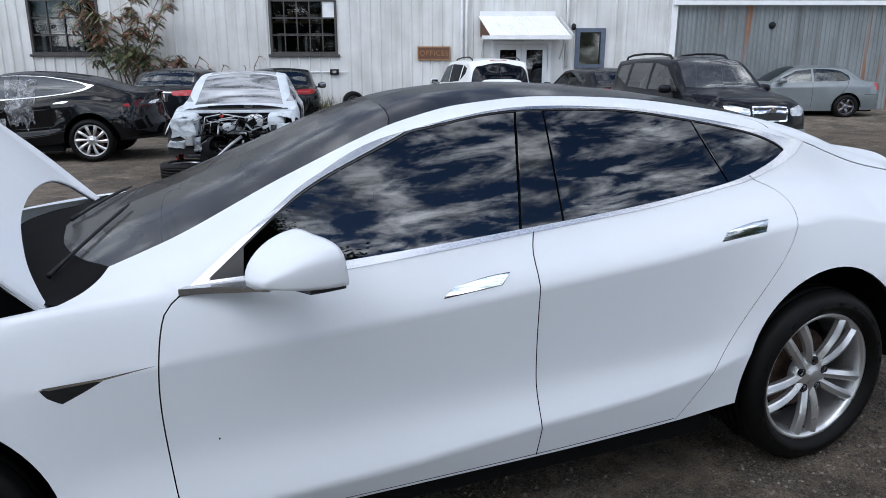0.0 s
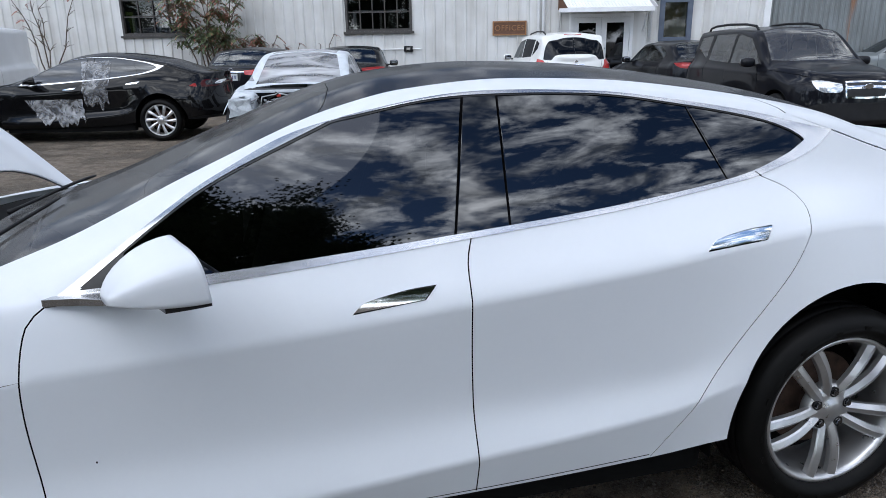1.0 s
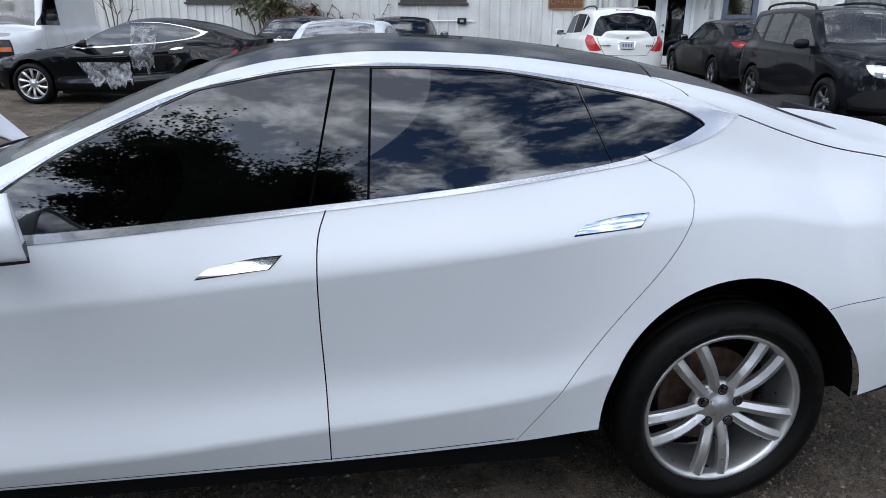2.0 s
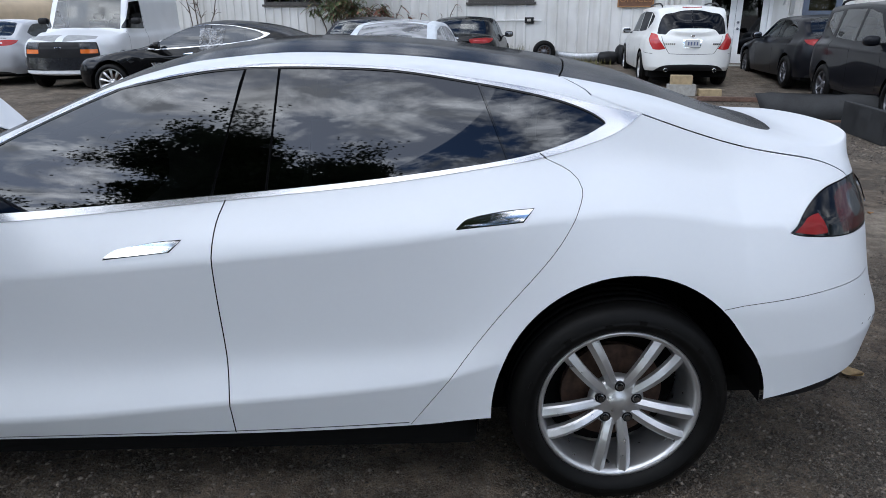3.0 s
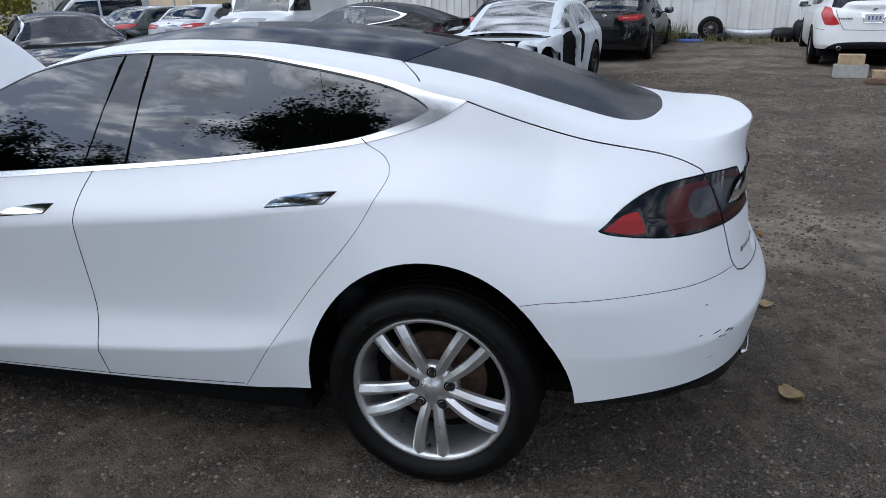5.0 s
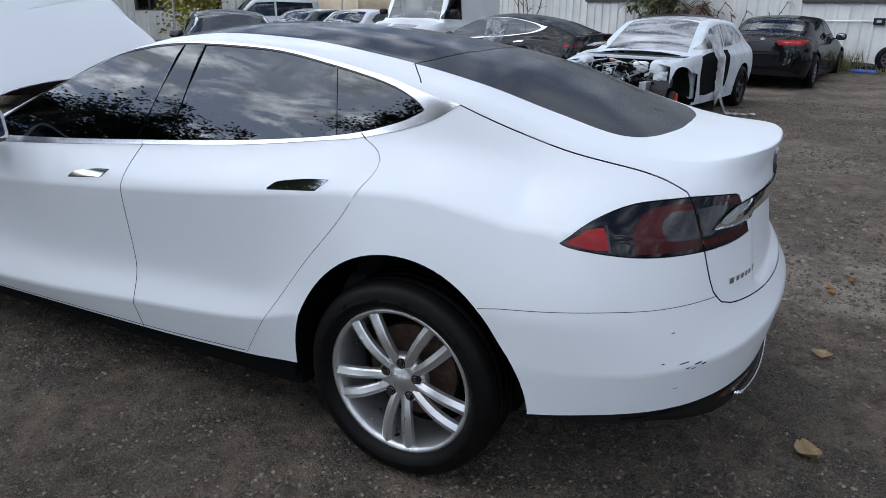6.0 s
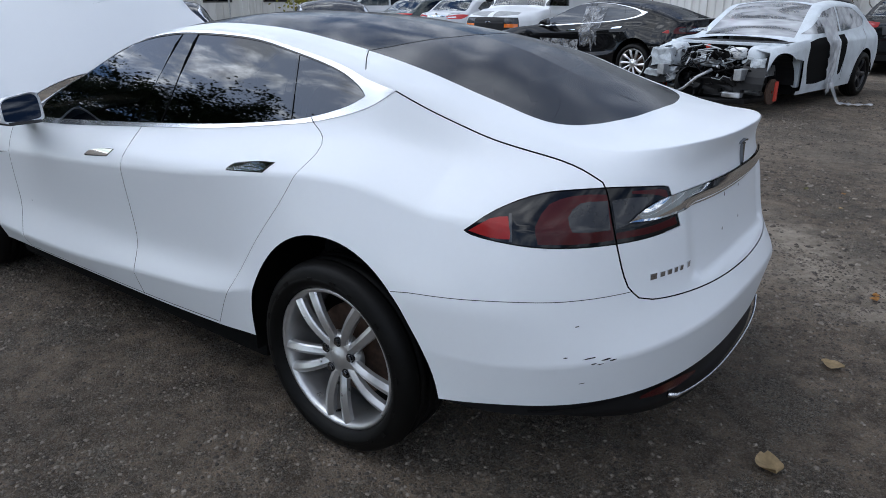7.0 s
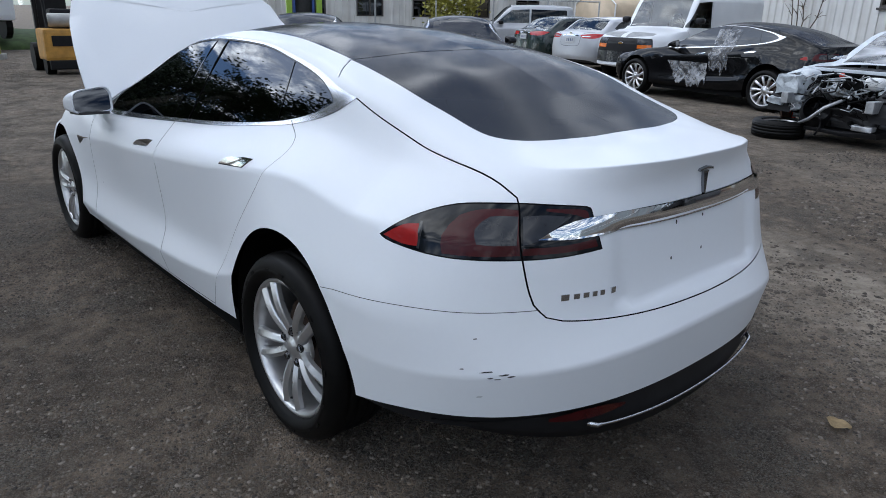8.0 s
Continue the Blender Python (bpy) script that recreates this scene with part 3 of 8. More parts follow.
def door_mirror(root, paint, s):
    """A shell with a flat underside, open towards the tail, with its pane set in; s: 1 near side, -1 far side."""
    yaw = radians(24)
    out, back = Vector((math.sin(yaw), -math.cos(yaw) * s, 0)), Vector((math.cos(yaw), math.sin(yaw) * s, 0))
    up = Vector((-.14, 0, 1))
    at0 = Vector((-1.893, -.985 * s, .962))

    def ring(f, grow=0.0, deep=0.0, n=36):
        k = max(.02, 1 - f ** 2.1) ** .55
        pts = []
        for i in range(n):
            t = 2 * math.pi * i / n
            e = 3.2 if math.sin(t) > 0 else 9
            c, q = (math.copysign(abs(w) ** (2 / e), w) for w in (math.cos(t), math.sin(t)))
            p = c * (.118 + grow) * (.25 + .75 * k) - .022 * f
            z = (q + 1) / 2 * (.128 + 2 * grow - .014 * c) * (.10 + .90 * max(0, 1 - f ** 1.8) ** .78) - grow + .016 * f * f + .012 * max(0, c)
            pts.append(at0 + out * p + up * z - back * (.185 * f + deep))
        return pts
    bm = bmesh.new()
    loops = [ring(0, -.010, .012), ring(0, -.004, .002), ring(0, 0, .001)] + [ring(f) for f in (.06, .16, .28, .40, .52, .64, .75, .84, .91, .96, .99)]
    vs = [[bm.verts.new(p) for p in r] for r in loops]
    for a, b in zip(vs, vs[1:]):
        for i in range(36):
            bm.faces.new((a[i], a[(i + 1) % 36], b[(i + 1) % 36], b[i]))
    bm.faces.new(vs[-1])
    bmesh.ops.recalc_face_normals(bm, faces=bm.faces)
    cap = part("mirror_cap", bm, paint, root, smooth=True)
    bm = bmesh.new()
    bm.faces.new([bm.verts.new(p) for p in ring(0, -.0095, .008)])
    part("mirror_glass", bm, "pillar", cap)
    # dark strip under the shell
    bm = bmesh.new()
    rows = []
    for f in (-.01, .1, .2, .3, .4, .5):
        k = max(.02, 1 - max(0, f) ** 2.5) ** .52
        row = []
        for p in (-.09, .094):
            q = at0 + out * (p * (.25 + .75 * k) - .022 * f) - back * .185 * f + Vector((0, 0, .013 * (p > 0)))
            row += [bm.verts.new(q + Vector((0, 0, .004))), bm.verts.new(q - Vector((0, 0, .010)))]
        rows.append(row)
    for a, b in zip(rows, rows[1:]):
        for i, j in ((0, 1), (1, 3), (3, 2), (2, 0)):
            bm.faces.new((a[i], a[j], b[j], b[i]))
    for r in (rows[0], rows[-1]):
        bm.faces.new((r[0], r[1], r[3], r[2]))
    bmesh.ops.recalc_face_normals(bm, faces=bm.faces)
    part("mirror_base", bm, "black_trim", cap, "black strip under the mirror shell")
    return cap


def fastback(root, paint, du, dv, wheel, hood_open, seat, detail=True):
    """The electric fastback saloon: skin cut into panels, trim, lamps, glass, wheels and cabin, all parts of root."""
    sh = Shell(FASTBACK)
    Z, G = sh.by_z, 0.0019
    chrome_low = [(-2.25, .928), (-1.786, .952), (-1.191, .998), (-.73, 1.036), (-.379, 1.080), (-.238, 1.101), (-.096, 1.136), (.0, 1.172), (.077, 1.221)]
    glass_low = [(-2.17, .957), (-1.786, .974), (-1.239, 1.010), (-.73, 1.050), (-.33, 1.100), (-.131, 1.151), (-.041, 1.194)]
    glass_top = [(-2.17, .957), (-1.98, 1.09), (-1.836, 1.172), (-1.58, 1.283), (-1.48, 1.313), (-1.18, 1.357), (-.75, 1.352), (-.45, 1.312), (-.2, 1.264), (-.08, 1.222), (-.041, 1.194)]
    chrome_top = [(-2.25, .928), (-2.0, 1.092), (-1.84, 1.183), (-1.58, 1.294), (-1.18, 1.368), (-.75, 1.363), (-.45, 1.327), (-.2, 1.284), (-.05, 1.247), (.077, 1.221)]
    fgap = [(-2.245, .93), (-2.286, .89), (-2.309, .781), (-2.315, .625), (-2.297, .397), (-2.27, .27)]
    split = [(-1.191, 1.0), (-1.213, .94), (-1.219, .855), (-1.218, .71), (-1.211, .517), (-1.207, .382), (-1.207, .27)]
    rgap = [(-.238, 1.102), (-.161, 1.065), (-.134, 1.024), (-.158, .969), (-.227, .856), (-.38, .671), (-.542, .453), (-.655, .29)]
    hatch = [(.075, 1.221), (.25, 1.161), (.42, 1.112), (.63, 1.068), (.715, 1.03), (.738, 1.0), (.752, .90), (.777, .775), (.80, .725), (.85, .694), (1.04, .677), (1.35, .672)]
    bline = [(.283, .682), (.514, .718), (.658, .724), (.80, .729)]
    lamp = loop(spline([(.452, .895), (.51, .951), (.60, .992), (.724, 1.004), (.82, 1.001), (.895, .994), (.908, .985)]), spline([(.908, .985), (.918, .95), (.937, .882)]),
                spline([(.937, .882), (.85, .872), (.756, .868), (.62, .867), (.522, .877), (.47, .886), (.452, .895)]))
    bar_top = [(.785, .917), (.83, .946), (.90, .966), (1.06, .976), (1.35, .978)]
    bar_low = [(1.35, .918), (1.0, .920), (.93, .918), (.86, .914), (.785, .917)]
    bump_low = [(.36, .352), (.45, .38), (.56, .405), (.72, .414), (1.08, .42), (1.35, .42)]
    end = 1.36
    low = lambda pts: [(a, 0.0) for a, _ in pts]
    P = []

    def add(name, poly):
        P.append((name, poly))
    # what lies on top comes first
    for c, g in ((fgap, G), (split, G), (rgap, G * .5), (hatch, G), (bline, G * .5)):
        add("gap", line_strip_z(sh, spline(c), g))
    add("gap", line_strip_z(sh, spline([(-.250, 1.113), (-.228, 1.098)]), .0015))
    add("gap", line_strip_z(sh, spline([(-2.26, .270), (-1.8, .271), (-1.2, .275), (-.9, .285), (-.66, .298)]), .0016))
    for hx, hz in (((-1.530, -1.462, -1.312, -1.345), (.853, .882, .898, .870)), ((-.512, -.446, -.288, -.322), (.931, .961, .977, .947))):
        q = list(zip(hx, hz))
        outer = loop(spline([q[0], ((q[0][0] + q[1][0]) / 2 - .006, (q[0][1] + q[1][1]) / 2 + .005), q[1]], .01), spline([q[1], ((q[1][0] + q[2][0]) / 2, (q[1][1] + q[2][1]) / 2 + .003), q[2]], .02), spline([q[2], q[3]], .01), spline([q[3], q[0]], .02))
        cx, cz = np.mean(outer, axis=0)
        add("door_handle", Z(outer))
        add("gap", Z([(cx + (a - cx) * 1.03 + math.copysign(.001, a - cx), cz + (b - cz) * 1.16) for a, b in outer]))
    # fender blade
    add("vent_chrome", Z([(-2.585, .752), (-2.44, .757), (-2.30, .772), (-2.44, .751), (-2.56, .745)]))
    add("vent", Z(loop(spline([(-2.58, .748), (-2.50, .750), (-2.44, .750)]), spline([(-2.44, .750), (-2.49, .725), (-2.535, .705)]), spline([(-2.535, .705), (-2.565, .725), (-2.58, .748)]))))
    # tail lamp
    add("chrome_bar", Z(loop(spline(bar_top), spline(bar_low))))
    add("lamp_side_red", Z(loop(spline([(.46, .894), (.50, .930), (.535, .938)]), spline([(.535, .938), (.545, .90), (.545, .884)]), spline([(.545, .884), (.51, .883), (.46, .894)]))))
    add("lamp_line", Z([(.535, .945), (.541, .945), (.551, .878), (.545, .878)]))
    add("lamp_grey", Z(loop(spline([(.665, .905), (.655, .94), (.68, .972), (.725, .975)]), [(.74, .975), (.744, .905)], spline([(.744, .905), (.70, .903), (.665, .905)]))))
    add("lamp_grey", Z(loop([(.757, .905), (.75, .975)], spline([(.75, .975), (.80, .978), (.86, .972)]), spline([(.86, .972), (.83, .95), (.80, .92), (.757, .905)]))))
    add("lamp_red", Z(loop(spline([(.60, .874), (.592, .92), (.615, .97), (.66, .988)]), spline([(.66, .988), (.70, .992), (.742, .990)]), [(.752, .878)], spline([(.752, .878), (.68, .874), (.60, .874)]))))
    add("lamp_red", Z(loop([(.756, .878), (.757, .896)], spline([(.757, .896), (.85, .90), (.92, .91)]), [(.928, .889)], spline([(.928, .889), (.85, .881), (.756, .878)]))))
    add("lamp_red", Z(loop([(.80, .988), (.80, .994)], spline([(.80, .994), (.88, .990), (.90, .982)]), [(.905, .96)], spline([(.905, .96), (.87, .976), (.80, .988)]))))
    add("lamp_body", Z(lamp))
    add("gap", Z([(.69 + (a - .69) * 1.012, .935 + (b - .935) * 1.05) for a, b in lamp]))
    # side glass
    bp = lambda o: [(-1.232 + o, 1.0), (-1.142 + o, 1.40)]
    glass = loop(spline(glass_low), spline(glass_top)[::-1])
    add("divider", Z(clip_x(glass, (-.3365, 1.06, -.4515, 1.36), (-.3285, 1.06, -.4435, 1.36))))
    add("pillar_seal", Z(clip_x(glass, (-1.239, 1.0, -1.155, 1.36), (-1.232, 1.0, -1.148, 1.36))))
    add("pillar_seal", Z(clip_x(glass, (-1.079, 1.0, -1.051, 1.36), (-1.072, 1.0, -1.044, 1.36))))
    add("b_pillar", Z(clip_x(glass, (-1.236, 1.0, -1.152, 1.36), (-1.076, 1.0, -1.048, 1.36))))
    add("front_window", Z(clip_x(glass, (-2.09, .9, -2.03, 1.3), (-1.236, 1.0, -1.152, 1.36))))
    add("mirror_sail", Z(clip_x(glass, None, (-2.09, .9, -2.03, 1.3))))
    add("rear_window", Z(clip_x(glass, (-1.076, 1.0, -1.048, 1.36), (-.332, 1.06, -.447, 1.36))))
    add("quarter_window", Z(clip_x(glass, (-.332, 1.06, -.447, 1.36), None)))
    add("seal", Z([(a, b + .004) for a, b in glass]))
    add("window_trim", Z(loop(spline(chrome_low), spline(chrome_top)[::-1])))
    # wheel openings
    add("none", Z(ARCH(.006, .411, .448)))
    add("none", Z(ARCH(-2.959, .40, .42)))
    # roof and screens, in plan
    X = sh.by_x
    add("gap", X(line_strip(spline([(-.075, 0), (-.09, .2), (-.125, .4), (-.165, .548)]), .003)))
    add("gap", X(line_strip(spline([(-.165, .535), (-.125, .59), (-.08, .645)]), .002)))
    add("rear_screen", X(loop(spline([(-.075, 0), (-.09, .2), (-.125, .4), (-.162, .537)]), spline([(-.162, .537), (-.06, .541), (.125, .548), (.25, .541), (.375, .526), (.49, .518), (.555, .495), (.61, .43), (.65, .32), (.68, .17), (.688, 0)]))))
    add("roof_panel", X(loop(spline([(-1.49, 0), (-1.50, .2), (-1.53, .40), (-1.56, .495)]), spline([(-1.56, .495), (-1.2, .488), (-.7, .490), (-.162, .533)]), spline([(-.162, .533), (-.125, .4), (-.09, .2), (-.075, 0)]))))
    add("gap", X(line_strip(spline([(-1.49, 0), (-1.50, .2), (-1.53, .40), (-1.56, .495)]), .003)))
    add("windscreen", X(loop(spline([(-2.60, 0), (-2.57, .3), (-2.50, .52), (-2.42, .655)]), spline([(-2.42, .655), (-2.2, .60), (-1.9, .53), (-1.56, .495)]), spline([(-1.56, .495), (-1.53, .40), (-1.50, .2), (-1.49, 0)]))))
    # bonnet and its bay
    hood = loop(spline([(-3.72, 0), (-3.68, .3), (-3.58, .55), (-3.42, .71)]), spline([(-3.42, .71), (-3.2, .775), (-2.9, .815), (-2.53, .83)]), spline([(-2.53, .83), (-2.60, .74), (-2.69, .60), (-2.76, .40), (-2.79, .2), (-2.80, 0)]))
    add("hood", X(hood))
    add("cowl", X(loop(spline([(-2.80, 0), (-2.79, .2), (-2.76, .40), (-2.69, .60), (-2.60, .74), (-2.53, .83)]), spline([(-2.53, .83), (-2.45, .73), (-2.42, .655)]), spline([(-2.42, .655), (-2.50, .52), (-2.57, .3), (-2.60, 0)]))))
    # body panels
    belt = lambda a, b: [(a, 1.6), (b, 1.6)]
    add("valance", Z(loop(spline(bump_low), [(end, 0), (.36, 0)])))
    add("rear_bumper", Z(loop([(.283, 0)], spline(bline), spline([(.80, .729), (.85, .694), (1.04, .677), (1.35, .672)]), [(end, .672), (end, 0)])))
    add("tailgate", Z(spline(hatch) + [(end, .672), (end, 1.6), (.45, 1.6), (.35, 1.5)]) + X([(.30, 0), (-.075, 0), (-.09, .2), (-.125, .4), (-.162, .537), (-.08, .645)]))
    add("front_door", Z(loop(spline(fgap)[::-1], spline(chrome_low[:3]), spline(split))))
    add("rear_door", Z(loop(spline(split)[::-1], spline(chrome_low[2:6]), spline(rgap))))
    add("front_fender", Z(loop(spline(fgap)) + [(-2.96, 0), (-3.45, 0), (-3.45, 1.6), (-2.44, 1.6)]))
    add("front_bumper", Z([(-4.3, 0), (-3.45, 0), (-3.45, 1.6), (-4.3, 1.6)]))
    uv, tri, kind = cut_shell(sh, P, du, dv, "body")
    names = [n for n, _ in P]
    groups = {}
    for i in np.unique(kind):
        groups.setdefault("body_side" if i < 0 else names[i], []).append(i)
    mats = dict(gap="gap", door_handle="chrome", vent_chrome="chrome", vent="black_trim", chrome_bar="chrome", lamp_side_red="red_lens", lamp_line="lamp_grey", lamp_grey="lamp_grey",
                lamp_red="dark_red_lens", lamp_body="smoke_lens", divider="pillar", pillar_seal="gap", b_pillar="pillar", front_window="glass_dark", mirror_sail="black_trim", rear_window="glass_dark",
                quarter_window="glass_dark", seal="black_trim", window_trim="satin_trim", rear_screen="glass_hatch", roof_panel="glass_roof", windscreen="glass_shield", cowl="cabin", valance="plastic")
    whole = ("rear_screen", "roof_panel", "windscreen", "hood", "cowl", "tailgate", "front_bumper", "rear_bumper", "chrome_bar", "valance")
    labels = dict(door_handle="flush chrome door handle", rear_screen="dark tinted rear screen", roof_panel="black roof panel", window_trim="bright metal window surround", chrome_bar="chrome strip across the tailgate",
                  b_pillar="gloss black pillar", hood="white bonnet standing open" if hood_open else "")
    made = {}
    # the panes of one side are ground as one even curve
    panes = ("front_window", "rear_window", "quarter_window", "b_pillar", "divider")
    def pane_facing(P, N):
        tilt = radians(30) + .62 * (P[:, 2] - 1.17)
        turn = .035 * (P[:, 0] + 1.1)
        return np.stack([np.sin(turn) * np.cos(tilt), -np.cos(turn) * np.cos(tilt), np.sin(tilt)], 1)

    def handle_facing(P, N):
        q = N * np.array([1, 1, .35])
        return q / np.linalg.norm(q, axis=1)[:, None]
    for name, ids in groups.items():
        if name == "none":
            continue
        t = tri[np.isin(kind, ids)]
        mat = mats.get(name, paint)
        sink = {"gap": .004, "door_handle": -.0035, "chrome_bar": -.006, "window_trim": -.002, "front_window": .003, "rear_window": .003, "quarter_window": .003, "b_pillar": .001, "valance": .02}.get(name, 0)
        turn = None
        if name == "hood" and hood_open:
            turn = Matrix.Translation((-2.51, 0, .815)) @ Matrix.Rotation(radians(HOOD_UP), 4, "Y") @ Matrix.Translation((2.47, 0, -.90))
        if name in whole or name == "gap":
            made[name] = skin_part(name if name != "gap" else "panel_gap", sh, uv, t, mat, root, both=True, sink=sink, label=labels.get(name, ""), turn=turn, thick=.012 if name == "hood" else 0)
            if name == "gap":
                tagged(made[name], "dark joints between the body panels", kind="stuff")
        else:
            groups = [t]
            if name == "door_handle":   # front and rear handle
                mid = np.array([np.mean([uv[q][0] for q in f]) for f in t])
                cut = (mid.min() + mid.max()) / 2
                groups = [t[mid < cut], t[mid >= cut]]
            for mirror, t in [(side, g) for side in (0, 1) for g in groups]:
                made[name, mirror] = skin_part(name, sh, uv, t, mat, root, mirror=mirror, sink=sink, label=labels.get(name, ""), thick=.006 if name == "door_handle" else 0,
                                               facing=pane_facing if name in panes else handle_facing if name == "door_handle" else None)
    # underbody, sills, wheel wells, cabin floor
    part("underbody", box_bm((-3.5, -.72, .21), (.34, .72, .33), bevel=.02), "cabin", root)
    for s in (-1, 1):
        bm = bmesh.new()
        add_box(bm, (-2.50, -.884 if s < 0 else .76, .178), (-.44, -.76 if s < 0 else .884, .300), bevel=.03)
        part("sill", bm, "cabin", root, "black sill below the doors")
        for cx, r in ((.006, .445), (-2.959, .43)):
            bm = bmesh.new()
            rows = []
            for y in (.925 if cx > -1 else .905, .60):
                arc = [(cx - r, .24)] + [(cx - r * math.cos(math.pi * k / 24), .348 + r * math.sin(math.pi * k / 24)) for k in range(25)] + [(cx + r, .345 if cx > -1 else .28)]
                rows.append([bm.verts.new((a, s * y, b)) for a, b in arc])
            for k in range(26):
                bm.faces.new((rows[0][k], rows[0][k + 1], rows[1][k + 1], rows[1][k]))
            bm.faces.new(rows[1])
            part("wheel_well", bm, "cabin", root)
    if detail:
        part("floor_pan", box_bm((-2.2, -.78, .30), (.55, .78, .36)), "cabin", root)
        for x, y in ((-1.55, -.38), (-1.55, .38), (-.55, -.40), (-.55, .40)):
            seat_parts(root, x, y, seat)
        bm = bmesh.new()
        superellipsoid(bm, (-2.05, 0, .83), (.22, .74, .13), 3.5)
        part("dashboard", bm, "cabin", root, smooth=True)
        bm = bmesh.new()
        add_tube(bm, [(-1.80 + .06 * math.cos(a), -.38 + .18 * math.sin(a), .88 + .17 * math.cos(a)) for a in (2 * math.pi * k / 24 for k in range(25))], .013, 8)
        part("steering_wheel", bm, "black_trim", root, smooth=True)
        part("parcel_shelf", box_bm((.05, -.58, .90), (.55, .58, .93)), "cabin", root)
    else:
        part("cabin_block", box_bm((-1.9, -.62, .5), (.2, .62, .98), bevel=.05), "cabin", root)
    # wheels
    for x, r in ((0, 0), (-2.959, 0)):
        for s in (1, -1):
            w = empty("wheel")
            w.parent = root
            w.matrix_basis = pose(x, -.842 * s, .348, 0, WHEEL_ROLL.get((x, s), 10), 0 if s > 0 else 180)
            if (x, s) == (-2.959, 1):
                w.matrix_basis = pose(x, -.826, .348, 0, 25, STEER)
            wheel_parts(w, style=wheel, seg=56 if detail else 36, detail=detail)
    # door mirrors
    for s in (1, -1):
        m_ob = door_mirror(root, paint, s)
        bm = bmesh.new()
        pts = [(-2.235, -.866, .942), (-2.15, -.89, .945), (-2.09, -.925, .949), (-2.05, -.955, .954), (-2.02, -.985, .957)]
        rows = []
        for i, (a, b, c) in enumerate(pts):
            hgt = (.008, .009, .007, .006, .004)[i]
            rows.append([bm.verts.new((a - .012, (b - .012) * s, c + dz)) for dz in (hgt, -hgt)] + [bm.verts.new((a + .030, (b + .04) * s, c + dz)) for dz in (-hgt, hgt)])
        for a, b in zip(rows, rows[1:]):
            for k in range(4):
                bm.faces.new((a[k], a[(k + 1) % 4], b[(k + 1) % 4], b[k]))
        bm.faces.new(rows[0]); bm.faces.new(rows[-1][::-1])
        bmesh.ops.recalc_face_normals(bm, faces=bm.faces)
        part("mirror_foot", bm, "satin_trim", m_ob)
    # chrome blade across the tail, proud of the tailgate and lamps
    top, lowc = pchip(*zip(*bar_top)), pchip(*zip(*bar_low[::-1]))
    us = np.linspace(.787, 1.35, 44)
    bm = bmesh.new()
    for s in (1, -1):
        rows = []
        for k, u in enumerate(us):
            zt, zb = float(top(u)), float(lowc(u))
            row = []
            for g in np.linspace(0, 1, 7):
                (uu, v), = sh.by_z([(u, zb + (zt - zb) * g)])
                p, nr = sh.at([uu], [v])[0], sh.normal(np.array([min(uu, 1.345)]), np.array([v]))[0]
                q = p + nr * (.004 + .0025 * math.sin(math.pi * (.12 + .76 * g)) * min(1, k / 6) + .005 * g)
                row.append(bm.verts.new((q[0], q[1] * s, q[2])))
            rows.append(row)
        for a, b in zip(rows, rows[1:]):
            for k in range(6):
                bm.faces.new((a[k], a[k + 1], b[k + 1], b[k]) if s > 0 else (a[k], b[k], b[k + 1], a[k + 1]))
    bmesh.ops.remove_doubles(bm, verts=bm.verts, dist=.0005)
    part("chrome_blade", bm, "chrome", root, "bright chrome blade across the tailgate", smooth=True)
    if detail:
        tail_details(root, sh)
        # wipers parked across the foot of the windscreen
        for x0, y0, x1, y1 in ((-2.57, .62, -2.38, .10), (-2.58, -.02, -2.40, -.50)):
            pts = []
            for k in range(9):
                x, y = x0 + (x1 - x0) * k / 8, y0 + (y1 - y0) * k / 8
                (u, v), = sh.by_x([(x, y)])[:1]
                p, nr = Vector(sh.at([u], [v])[0]), Vector(sh.normal(np.array([u]), np.array([v]))[0])
                q = p + nr * .014
                pts.append((q.x, q.y if y > 0 else -q.y, q.z))
            part("wiper", add_tube(bmesh.new(), pts, [.009] + [.006] * 7 + [.004], 6), "plastic", root, "black wiper blade", smooth=True)
    return sh, made


def on_tail(sh, y, z, proud=0.0):
    """A place on the tail at that distance from the middle and that height, with the way it faces."""
    us = np.linspace(sh.XR + .25, sh.XR + .9995, 60)
    vs = np.array(sh.v_of(us, z=np.full(60, z)))
    ys = np.abs(sh.at(us, vs)[:, 1])
    uu = float(np.interp(-abs(y), -ys, us))
    v = sh.v_of(uu, z=z)[0]
    p, nr = sh.at([uu], [v])[0], sh.normal(np.array([min(uu, sh.XR + .995)]), np.array([v]))[0]
    p, nr = Vector(p), Vector(nr)
    if y > 0:
        p.y, nr.y = -p.y, -nr.y
    return p + nr * proud, nr


